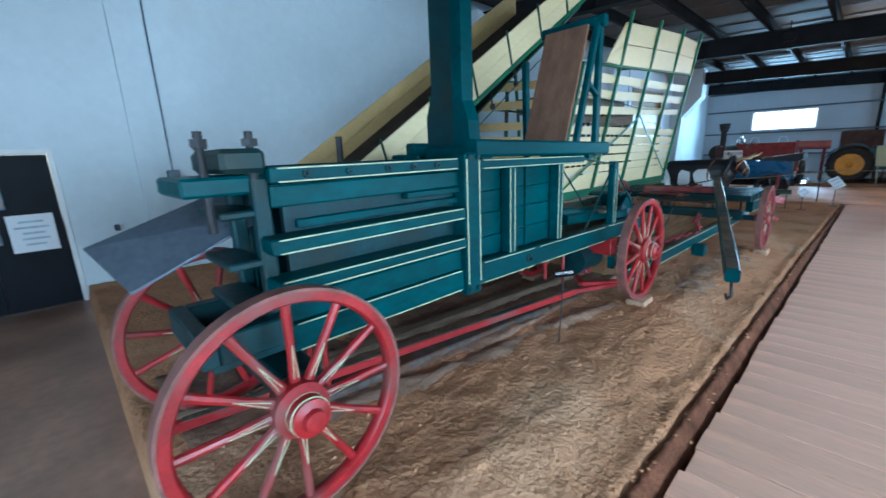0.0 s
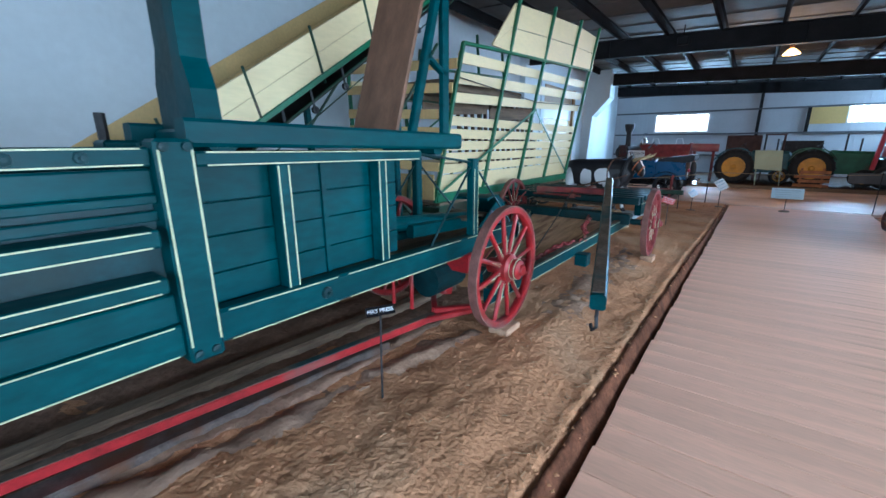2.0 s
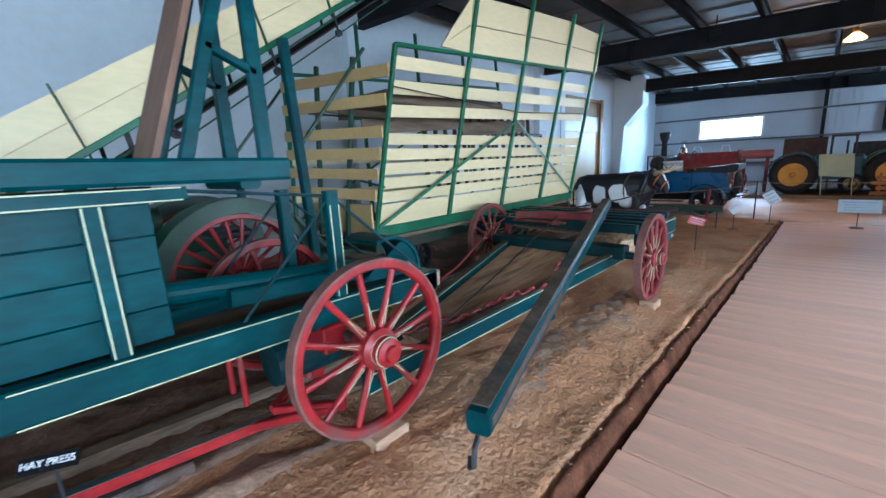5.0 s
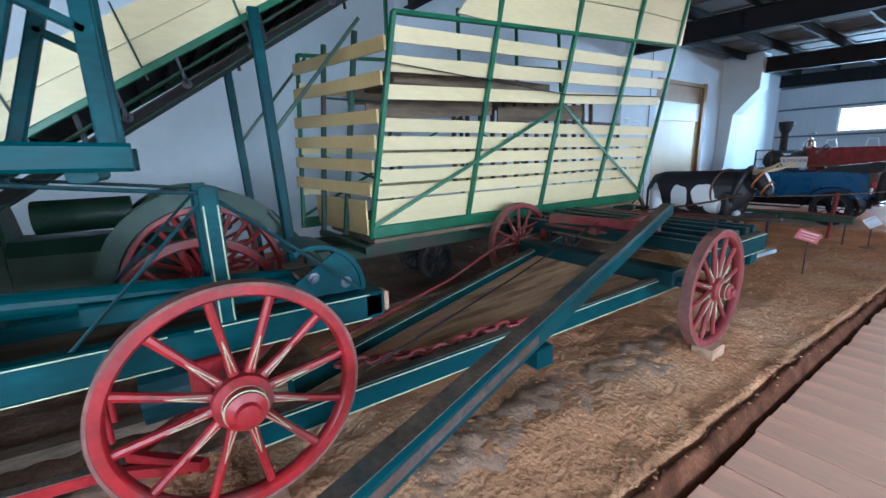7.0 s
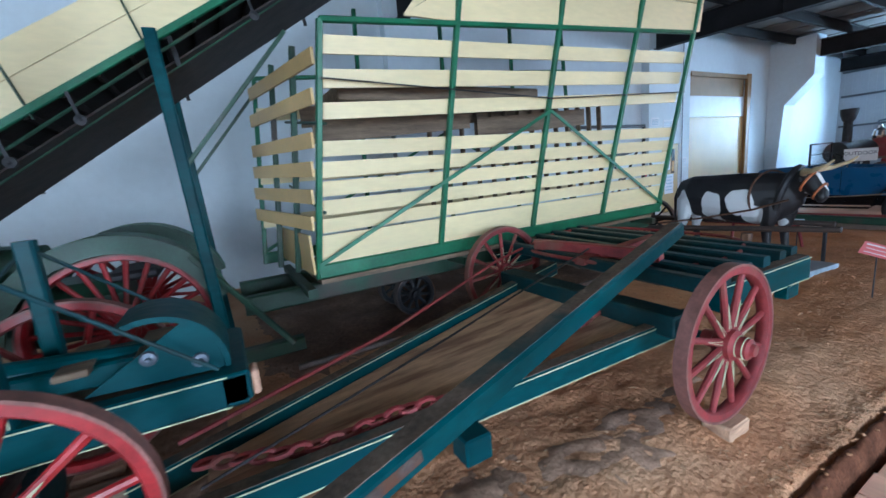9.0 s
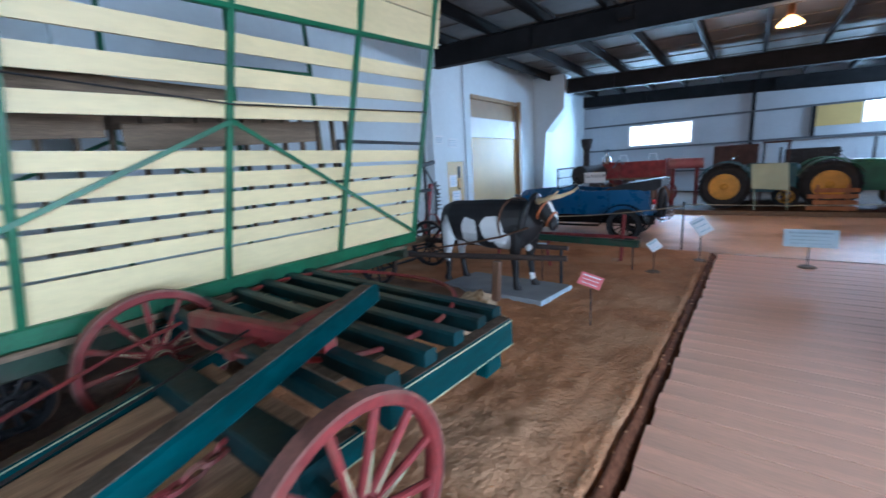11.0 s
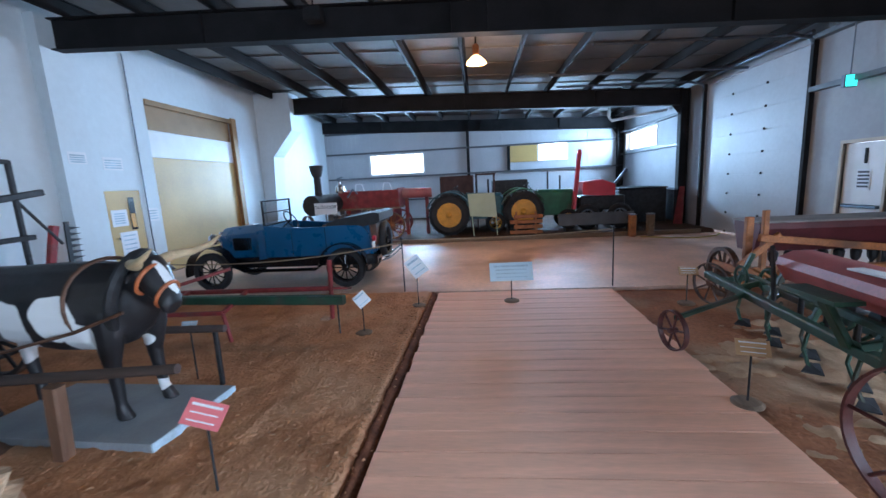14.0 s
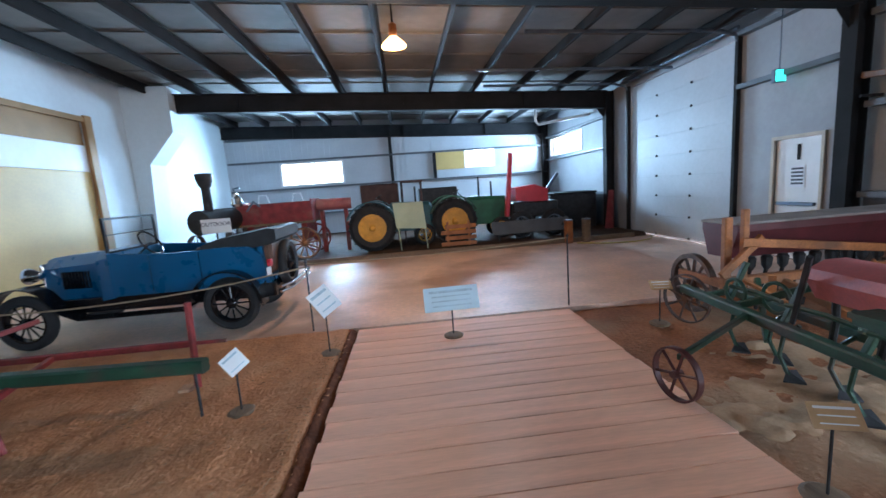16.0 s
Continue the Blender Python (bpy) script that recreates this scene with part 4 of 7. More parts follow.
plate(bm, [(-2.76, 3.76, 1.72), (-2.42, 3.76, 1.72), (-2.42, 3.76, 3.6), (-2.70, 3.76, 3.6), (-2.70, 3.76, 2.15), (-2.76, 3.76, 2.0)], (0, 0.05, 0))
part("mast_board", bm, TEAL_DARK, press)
bm = B()
loft(bm, [[(x0, 3.73, z), (x1, 3.73, z), (x1, 3.84, z), (x0, 3.84, z)] for x0, x1, z in ((-2.46, -2.30, 1.72), (-2.46, -2.32, 1.95), (-2.46, -2.37, 2.08), (-2.46, -2.37, 3.6))])
part("mast_stile", bm, TEAL, press)
bm = B()
beam(bm, (XN, 3.78, 1.74), (XF, 3.78, 1.74), 0.12, 0.1)
part("mast_foot", bm, TEAL, press)
# A-frame with feed board
for xs in (-2.26, -2.74):
    for p, q, w in (((xs, 5.06, 1.77), (xs, 5.38, 2.8), 0.06), ((xs, 5.43, 1.77), (xs, 5.43, 2.82), 0.07), ((xs, 5.22, 2.3), (xs, 5.43, 2.2), 0.035)):
        bm = B()
        beam(bm, p, q, 0.05, w, up=(0, 1, 0))
        part("frame_strut", bm, TEAL, press)
bm = B()
beam(bm, (-2.2, 5.41, 2.82), (-2.82, 5.41, 2.82), 0.08, 0.09)
part("frame_head", bm, TEAL, press)
bm = B()
plate(bm, [(-2.30, 4.97, 1.78), (-2.72, 4.97, 1.78), (-2.72, 5.31, 2.78), (-2.30, 5.31, 2.78)], (0, -0.026, 0.010))
part("feed_board", bm, BROWNWOOD, press, "brown varnished feed board")
bm = B()
beam(bm, (-2.24, 5.33, 1.70), (-2.76, 5.33, 1.70), 0.1, 0.12)
part("cross_beam", bm, TEAL, press)
bm = B()
rod(bm, (-2.5, 4.75, 1.16), (-2.5, 6.2, 1.02), 0.06, n=16)
part("plunger_shaft", bm, TEAL, press)
for x in (-2.42, -2.62):
    bm = B()
    beam(bm, (x, 5.2, 1.06), (x, 6.35, 1.0), 0.07, 0.1)
    part("pitman", bm, TEAL, press)
for y in (5.85, 6.12):
    bm = B()
    box(bm, -2.72, -2.32, y, y + 0.12, 1.05, 1.08, 0.006)
    part("bearing_board", bm, OLDWOOD, press)
bm = B()
loft(bm, [[(x, 6.20 + math.cos(t) * r, 0.98 + math.sin(t) * r) for x, r in ((-2.62, 0.25), (-2.62, 0.275), (-2.26, 0.275), (-2.26, 0.25))] for t in np.linspace(-0.15, 2.0, 16)])
hood = part("crank_hood", bm, TEAL, press, "curved teal sheet guard", True)
bm = B()
plate(bm, [(-2.27, 6.20 + math.cos(t) * 0.248, 0.98 + math.sin(t) * 0.248) for t in np.linspace(-0.1, 1.1, 9)] + [(-2.27, 5.95, 0.98)], (-0.012, 0, 0))
part("guard_cheek", bm, TEAL, hood)
for y, z in ((6.36, 1.02), (6.18, 1.08)):
    bm = B()
    revolve(bm, (-2.268, y, z), (1, 0, 0), [(0.035, 0), (0.03, 0.014), (0.012, 0.018), (0.012, 0.04), (0, 0.042)], 10)
    part("bolt", bm, GALV, hood)
bm = B()
rod(bm, (-2.45, 6.1, 1.0), (-2.45, 6.36, 0.99), 0.07, n=14)
part("crank_shaft", bm, TEAL_DARK, press)
bm = B()
box(bm, -2.255, -2.158, 6.544, 6.575, 0.83, 0.95, 0.012)
part("broken_end", bm, ENDGRAIN, press, "pale broken timber end")
bm = B()
box(bm, -2.82, -2.15, 6.42, 6.54, 0.82, 0.96, 0.01)
part("end_beam", bm, TEAL, press)
for p, q, r in (((-2.55, 5.2, 0.78), (-2.55, 6.0, 0.78), 0.1), ((-2.4, 5.35, 0.62), (-2.4, 5.75, 0.62), 0.14)):
    bm = B()
    rod(bm, p, q, r, n=16)
    part("gear_case", bm, TEAL_DARK, press)
bm = B()
box(bm, -2.9, -2.1, 5.55, 5.7, 0.68, 0.84, 0.01)
part("rear_bolster", bm, RED, press)
for y in (2.23, 5.70):
    bm = B()
    rod(bm, (-1.80, y, 0.755), (-3.22, y, 0.75), 0.03)
    part("axle", bm, IRON, press)
bm = B()
box(bm, -2.95, -2.0, 2.2, 2.38, 0.72, 0.86, 0.01)
part("front_bolster", bm, TEAL_DARK, press)
bm = B()
box(bm, -2.68, -2.16, 2.0, 2.34, 0.90, 0.93)
tray = part("step_tray", bm, TEAL_DARK, press)
for x0, x1, ya, yb in ((-2.7, -2.62, 2.032, 2.34), (-2.22, -2.14, 2.032, 2.34), (-2.7, -2.14, 1.96, 2.03)):
    bm = B()
    box(bm, x0, x1, ya, yb, 0.932, 1.06, 0.008)
    part("tray_side", bm, TEAL_DARK, tray)
# front head: horns, clamp and lever
for z0, z1 in ((1.60, 1.68),):
    bm = B()
    box(bm, -2.72, -2.26, 2.02, 2.36, z0, z1, 0.012)
    part("horn_beam", bm, TEAL, press)
bm = B()
box(bm, -2.66, -2.2, 2.16, 2.34, 1.69, 1.79, 0.02)
part("head_casting", bm, TEAL_DARK, press)
for x, y in ((-2.26, 2.3), (-2.62, 2.2), (-2.3, 2.12)):
    bm = B()
    rod(bm, (x, y, 1.45), (x, y, 1.86), 0.018, n=8)
    part("clamp_screw", bm, BLACK_IRON, press)
    bm = B()
    revolve(bm, (x, y, 1.80), (0, 0, 1), [(0.035, 0), (0.035, 0.03), (0, 0.03)], 6)
    part("nut", bm, BLACK_IRON, press)
for z in (1.5, 1.28, 1.1):
    bm = B()
    box(bm, -2.62, -2.24, 2.14, 2.3, z, z + 0.035, 0.008)
    part("head_bar", bm, TEAL_DARK, press)
for x in (-2.6, -2.26):
    bm = B()
    beam(bm, (x, 2.31, 0.95), (x, 2.31, 1.66), 0.07, 0.07, up=(0, 1, 0))
    part("head_post", bm, TEAL_DARK, press)
bm = B()
plate(bm, [(-3.0, 1.72, 1.36), (-2.75, 1.84, 1.16), (-2.68, 2.5, 1.46), (-2.95, 2.5, 1.64)], (0.0, 0.004, -0.012))
part("bale_chute", bm, GALV, press, "bent grey sheet metal chute")
wheel(press, (-1.93, 2.23, 0.755), 0.5, hub=0.115, hub_long=0.28, turn=0.0)
wheel(press, (-1.86, 5.72, 0.745), 0.5, hub=0.115, hub_long=0.28, turn=0.15)
wheel(press, (-3.10, 2.23, 0.745), 0.5, hub=0.1, hub_long=0.24, turn=0.3)
wheel(press, (-3.10, 5.70, 0.745), 0.5, hub=0.1, hub_long=0.24, turn=0.2)
for name, p, q, w in (("reach_pole", (-2.95, 1.9, 0.29), (-2.25, 5.3, 0.37), 0.06), ("hound", (-2.25, 5.28, 0.42), (-1.95, 5.55, 0.44), 0.05), ("hound", (-2.25, 5.28, 0.42), (-2.6, 5.7, 0.44), 0.05), ("hound", (-2.30, 5.1, 0.37), (-2.0, 5.5, 0.42), 0.045)):
    bm = B()
    beam(bm, p, q, w, w)
    pole = part(name, bm, RED, press, "red painted iron-bound pole")
    if name == "reach_pole":
        bm = B()
        beam(bm, (-2.94, 1.95, 0.3235), (-2.252, 5.27, 0.4025), 0.054, 0.005)
        part("dust_layer", bm, DUST, pole, "grey dust on the top face")
bm = B()
beam(bm, (-2.4, 5.6, 0.44), (-2.4, 5.66, 0.7), 0.12, 0.12, up=(0, 1, 0))
part("reach_bracket", bm, RED, press)
for x in (-2.42, -2.62):
    for y, z in ((2.6, 0.42), (5.2, 0.42)):
        bm = B()
        rod(bm, (x, y, z), (x, y, 0.86), 0.016)
        part("hanger", bm, RED, press)
for x, y in ((-1.93, 2.23), (-1.86, 5.72), (-3.10, 2.23), (-3.10, 5.70)):
    blk = thing("wheel_block", (x, y, 0.2), "small wooden block under a wagon wheel", "block", "wheel blocks")
    bm = B()
    box(bm, x - 0.08, x + 0.1, y - 0.12, y + 0.12, 0.15, 0.248, 0.01)
    part("board", bm, DUSTWOOD, blk)
skid = thing("timber_skid", (-2.72, 4.2, 0.2), "long dark weathered timber lying under the press", "timber")
bm = B()
beam(bm, (-3.2, 1.95, 0.2), (-2.75, 6.2, 0.22), 0.14, 0.12)
part("baulk", bm, OLDWOOD, skid)
bm = B()
beam(bm, (-2.74, 2.4, 0.22), (-2.45, 4.9, 0.23), 0.14, 0.07)
part("plank_end", bm, IRON, skid)

sg = thing("stake_sign", (-1.95, 4.46, 0.18), "small black sign reading HAY PRESS on a thin iron stake", "sign")
bm = B()
rod(bm, (-2.01, 4.44, 0.12), (-1.98, 4.43, 0.77), 0.006, n=6)
part("stake", bm, BLACK_IRON, sg)
bm = B()
m = pose(-1.97, 4.42, 0.79, 50, 0, 62)
hexa(bm, [m @ Vector(p) for p in ((-0.085, -0.028, -0.004), (0.085, -0.028, -0.004), (0.085, 0.028, -0.004), (-0.085, 0.028, -0.004), (-0.085, -0.028, 0.004), (0.085, -0.028, 0.004), (0.085, 0.028, 0.004), (-0.085, 0.028, 0.004))])
part("plate", bm, BLACK, sg)
lettering("letters", "HAY PRESS", 0.032, m @ pose(0, 0, 0.005), PAPER, sg)

# ---- gear wagon with tongue ----
wag = thing("gear_wagon", (-2.4, 8.2, 0.2), "teal wooden sweep wagon with red wheels, chain and long tongue", "wagon")
for name, p, q, w, h in (("near_rail", (-2.04, 5.75, 0.44), (-1.72, 9.2, 0.62), 0.08, 0.14), ("far_rail", (-2.28, 6.0, 0.48), (-3.30, 9.5, 0.66), 0.08, 0.14), ("side_beam", (-1.60, 9.25, 0.78), (-1.50, 10.24, 0.82), 0.09, 0.18), ("side_beam", (-3.72, 9.05, 0.76), (-3.66, 10.34, 0.80), 0.09, 0.16)):
    bm = B()
    beam(bm, p, q, w, h)
    pt = part(name, bm, TEAL, wag)
    off = Vector((w / 2 + 0.002, 0, 0))
    for dz in (h / 2 - 0.012, -h / 2 + 0.012):
        bm = B()
        beam(bm, Vector(p) + off + Vector((0, 0, dz)), Vector(q) + off + Vector((0, 0, dz)), 0.003, 0.007)
        part("pinstripe", bm, STRIPE, pt)
    bm = B()
    lift = Vector((0, 0, h / 2 + 0.003))
    beam(bm, Vector(p).lerp(Vector(q), 0.01) + lift, Vector(p).lerp(Vector(q), 0.99) + lift, w * 0.86, 0.005)
    part("dust_layer", bm, DUST, pt, "brown dust on the top face")
for i, y in enumerate((9.05, 9.28, 9.55, 9.80, 10.04, 10.22)):
    bm = B()
    beam(bm, (-1.55, y, 0.92), (-3.7, y + 0.1, 0.92), 0.09, 0.1)
    part("cross_bar", bm, TEAL_DARK, wag)
bm = B()
plate(bm, [(-2.0, 9.3, 0.77), (-3.3, 9.35, 0.78), (-3.3, 10.3, 0.79), (-2.0, 10.25, 0.78)], (0, 0, 0.015))
part("deck_board", bm, OLDWOOD, wag)
for b0 in ((-1.56, -1.47, 9.95, 10.12, 0.63, 0.735), (-1.84, -1.70, 7.35, 7.5, 0.36, 0.5)):
    bm = B()
    box(bm, *b0, 0.01)
    part("bracket", bm, TEAL, wag)
bm = B()
beam(bm, (-1.10, 5.66, 0.64), (-2.16, 9.75, 1.12), 0.11, 0.12)
tg = part("tongue", bm, TEAL, wag)
bm = B()
beam(bm, (-1.11, 5.69, 0.706), (-2.15, 9.70, 1.177), 0.085, 0.006)
part("dust_layer", bm, DUST, tg, "brown dust on the top face")
bm = B()
tube(bm, [(-1.10, 5.66, 0.58), (-1.09, 5.62, 0.55), (-1.08, 5.60, 0.48), (-1.11, 5.61, 0.45), (-1.13, 5.64, 0.48)], 0.013, 6)
part("hook", bm, BLACK_IRON, tg)
bm = B()
beam(bm, (-1.055, 5.7, 0.645), (-1.395, 7.0, 0.80), 0.01, 0.05)
part("wear_strip", bm, IRON, tg)
bm = B()
plate(bm, [(-1.96, 6.3, 0.46), (-2.32, 6.3, 0.46), (-3.12, 9.15, 0.63), (-1.80, 9.15, 0.62)], (0, 0, 0.03))
part("ramp_board", bm, DUSTWOOD, wag, "dusty tan plank floor")
bm = B()
rod(bm, (-1.36, 8.86, 0.66), (-3.46, 8.97, 0.70), 0.04)
box(bm, -3.3, -1.6, 8.80, 8.98, 0.62, 0.76, 0.01)
part("axle", bm, TEAL_DARK, wag)
bm = B()
beam(bm, (-2.0, 9.3, 1.0), (-3.1, 9.1, 1.0), 0.09, 0.1)
beam(bm, (-2.5, 9.0, 0.94), (-2.45, 9.9, 1.0), 0.1, 0.06)
part("turntable_block", bm, RED_DUST, wag)
bm = B()
tube(bm, [(-2.72 + 0.93 * math.cos(t), 9.85 + 0.86 * math.sin(t), 0.93 + 0.02 * math.sin(3 * t)) for t in np.linspace(0, 2 * math.pi, 40, endpoint=False)], 0.016, 6, True)
part("hoop", bm, RED_DUST, wag, "bent red iron hoop")
bm = B()
tube(bm, [(-2.35, 6.2, 0.62), (-2.7, 7.4, 0.72), (-3.2, 8.7, 0.9), (-3.35, 9.3, 0.96)], 0.012, 6)
part("rod", bm, RED_DUST, wag)
bm = B()
tube(bm, [(-1.95, 6.3, 0.62), (-2.2, 7.6, 0.8), (-2.55, 9.2, 1.02)], 0.007, 6)
part("cable", bm, BLACK_IRON, wag)
wheel(wag, (-1.34, 8.86, 0.675), 0.45, hub=0.085, hub_long=0.24, spokes=12, paint=RED_DUST, turn=0.2)
wheel(wag, (-3.46, 8.97, 0.70), 0.46, hub=0.085, hub_long=0.24, spokes=12, paint=RED_DUST, turn=0.05)
for i in range(34):
    t = i / 33
    p = Vector((-2.25 + 0.35 * math.sin(t * 3.0) + 0.05 * math.sin(t * 14), 6.3 + 2.5 * t, 0.535 + 0.13 * t + 0.012 * math.sin(t * 20)))
    d = Vector((0.35 * math.cos(t * 3.0), 2.5, 0.12)).normalized()
    s = d.cross(Vector((0, 0, 1))).normalized()
    if i % 2:
        s = s.cross(d)
    bm = B()
    tube(bm, [p + d * 0.05 * math.cos(a) + s * 0.027 * math.sin(a) for a in np.linspace(0, 2 * math.pi, 12, endpoint=False)], 0.014, 5, True)
    part("chain_link", bm, RED_DUST, wag)
for x, y in ((-1.34, 8.86), (-3.46, 8.97)):
    blk = thing("wheel_block", (x, y, 0.2), "small wooden block under a wagon wheel", "block", "wheel blocks")
    bm = B()
    box(bm, x - 0.07, x + 0.09, y - 0.1, y + 0.1, 0.12, 0.226, 0.01)
    part("board", bm, DUSTWOOD, blk)

# ---- slatted threshing rack ----
rack = thing("slatted_hay_rack", (-4.3, 9.4, 0.2), "tall cream slatted hay rack wagon with green posts", "hay rack")
PY0 = (7.20, 8.40, 9.60, 10.76, 11.94)
PY1 = (7.42, 8.60, 9.80, 11.0, 12.1)


def side_point(i, z, far=False):
    """A point on post i of the leaning side, at height z."""
    t = (z - 1.0) / 2.0
    x = (-4.95 - 0.3 * t) if far else (-3.72 + 0.30 * t)
    return Vector((x, PY0[i] + (PY1[i] - PY0[i]) * t - (0.3 if far else 0.0), z))


SLATS = ((2.70, 2.83), (2.46, 2.595), (2.23, 2.355), (1.95, 2.07), (1.785, 1.91), (1.63, 1.755), (1.475, 1.60), (1.325, 1.445), (1.06, 1.305))
TOPZ = (2.92, 2.99, 3.06, 3.13, 3.2)
for far in (False, True):
    out = Vector((-0.03 if not far else 0.03, 0, 0))
    for z0, z1 in (SLATS[1::3] if far else SLATS):
        for i in range(4):
            bm = B()
            a, b, c, d = side_point(i, z0, far), side_point(i + 1, z0, far), side_point(i + 1, z1, far), side_point(i, z1, far)
            lift = 0.02 * (i + 0.5)
            if z0 > 2.2:
                for v in (b, c):
                    v.z += 0.04 * (i + 1)
                for v in (a, d):
                    v.z += 0.04 * i
            plate(bm, [p + out * 0.9 for p in (a, b, c, d)], out * 0.7)
            part("slat", bm, CREAM, rack)
    for i in range(5):
        bm = B()
        beam(bm, side_point(i, 0.94, far), side_point(i, TOPZ[i] + (0.8 if i > 0 else 0.0) * (1 if i < 4 else 1), far), 0.05, 0.045, up=(0, 1, 0))
        part("post", bm, GREEN, rack)
    bm = B()
    beam(bm, side_point(0, 1.0, far), side_point(4, 1.0, far), 0.07, 0.12)
    part("bottom_rail", bm, GREEN, rack)
    bm = B()
    beam(bm, side_point(0, TOPZ[0], far), side_point(4, TOPZ[4], far), 0.05, 0.04)
    part("top_rail", bm, GREEN, rack)
    for a, b in ((side_point(0, 1.06, far), side_point(2, 2.28, far)), (side_point(2, 2.28, far), side_point(4, 1.06, far))):
        bm = B()
        n_ = Vector((0.04 if not far else -0.04, 0, 0))
        beam(bm, a + n_, b + n_, 0.012, 0.035)
        part("brace", bm, GREEN, rack)
    bm = B()
    n_ = Vector((0.035 if not far else -0.035, 0, 0))
    tube(bm, [side_point(0, 2.52, far) + n_, side_point(2, 2.40, far) + n_, side_point(4, 2.5, far) + n_], 0.007, 6)
    part("tie_rod", bm, BLACK_IRON, rack)
# flared top boards
base = [side_point(1, TOPZ[1] + 0.02) + Vector((0, -0.5, 0)), side_point(1, TOPZ[1] + 0.02), side_point(2, TOPZ[2] + 0.02), side_point(3, TOPZ[3] + 0.02), side_point(4, TOPZ[4] + 0.02) + Vector((0, 0.15, 0))]
for i in range(4):
    bm = B()
    h0, h1 = ((0.02, 0.62), (0.62, 0.66), (0.66, 0.68), (0.68, 0.62))[i]
    p, q = base[i], base[i + 1]
    for f0, f1 in ((0, 0.49), (0.51, 1.0)):
        k0 = [p + Vector((0.10, 0.05, 1)) * h0 * f for f in (f0, f1)]
        k1 = [q + Vector((0.10, 0.05, 1)) * h1 * f for f in (f0, f1)]
        plate(bm, [k0[0], k1[0] - Vector((0, 0.02, 0)), k1[1] - Vector((0, 0.02, 0)), k0[1]], (-0.022, 0, 0))
    part("top_board", bm, CREAM, rack)
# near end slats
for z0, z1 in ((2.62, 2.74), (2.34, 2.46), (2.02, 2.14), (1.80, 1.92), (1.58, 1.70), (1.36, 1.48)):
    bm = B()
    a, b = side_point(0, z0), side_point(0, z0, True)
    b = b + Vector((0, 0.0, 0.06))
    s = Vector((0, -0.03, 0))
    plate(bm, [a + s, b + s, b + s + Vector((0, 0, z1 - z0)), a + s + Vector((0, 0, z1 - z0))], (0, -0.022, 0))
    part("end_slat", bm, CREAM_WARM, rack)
for k in (0.33, 0.66):
    bm = B()
    lo = side_point(0, 0.95).lerp(side_point(0, 0.95, True), k)
    hi = side_point(0, 2.9).lerp(side_point(0, 2.9, True), k)
    beam(bm, lo, hi, 0.05, 0.05, up=(0, 1, 0))
    part("end_post", bm, GREEN_DARK, rack)
bm = B()
box(bm, -4.85, -3.66, 7.2, 11.7, 0.90, 0.94)
part("deck", bm, OLDWOOD, rack)
for x in (-3.95, -4.6):
    bm = B()
    beam(bm, (x, 6.6, 0.78), (x, 12.0, 0.78), 0.1, 0.16)
    part("sill", bm, GREEN_DARK, rack)
for y in (7.1, 8.6, 10.2, 11.6):
    bm = B()
    beam(bm, (-3.56, y, 0.86), (-4.9, y, 0.86), 0.08, 0.08)
    part("bolster", bm, GREEN_DARK, rack)
for z, x in ((2.1, -4.1), (2.3, -4.55)):
    for y in (7.4, 9.2):
        bm = B()
        plate(bm, [(x, y, z), (x, y + 1.7, z + 0.1), (x, y + 1.7, z + 0.3), (x, y, z + 0.2)], (0.02, 0, 0))
        part("inner_board", bm, OLDWOOD, rack)
bm = B()
box(bm, -4.75, -3.85, 7.6, 9.9, 2.44, 2.58, 0.01)
part("shaker_pan", bm, OLDWOOD, rack, "weathered brown shaker pan")
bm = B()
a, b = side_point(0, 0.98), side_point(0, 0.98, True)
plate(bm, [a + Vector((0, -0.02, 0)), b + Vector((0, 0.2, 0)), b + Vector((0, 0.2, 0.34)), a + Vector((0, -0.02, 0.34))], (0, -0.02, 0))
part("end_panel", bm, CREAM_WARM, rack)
for z in (1.5, 2.2):
    bm = B()
    rod(bm, side_point(0, z) + Vector((0, 0.05, 0)), side_point(0, z + 0.25, True) + Vector((0, 0.3, 0)), 0.014, n=6)
    part("cross_rod", bm, GREEN_DARK, rack)
for i in range(14):
    bm = B()
    y = 8.7 + i * 0.22
    beam(bm, (-4.35, y, 1.3), (-4.5, y + 0.12, 2.5), 0.07, 0.03, up=(0, 1, 0))
    part("straw_walker_rib", bm, OLDWOOD, rack)
for x in (-4.25, -4.75):
    for y in (8.3, 11.0):
        wheel(rack, (x, y, 0.44), 0.24, w=0.09, spokes=10, paint=BLACK_IRON, hub=0.07, hub_long=0.16, stripe=False)
bm = B()
rod(bm, (-3.56, 6.9, 0.28), (-3.52, 11.9, 0.28), 0.025)
part("ground_rod", bm, IRON, rack)

# ---- straw elevator behind the press ----
el = thing("grain_elevator", (-4.2, 5.6, 0.2), "long inclined cream conveyor with green edge irons", "conveyor")
E0, E1 = Vector((-3.86, 3.4, 1.34)), Vector((-3.86, 8.3, 4.48))
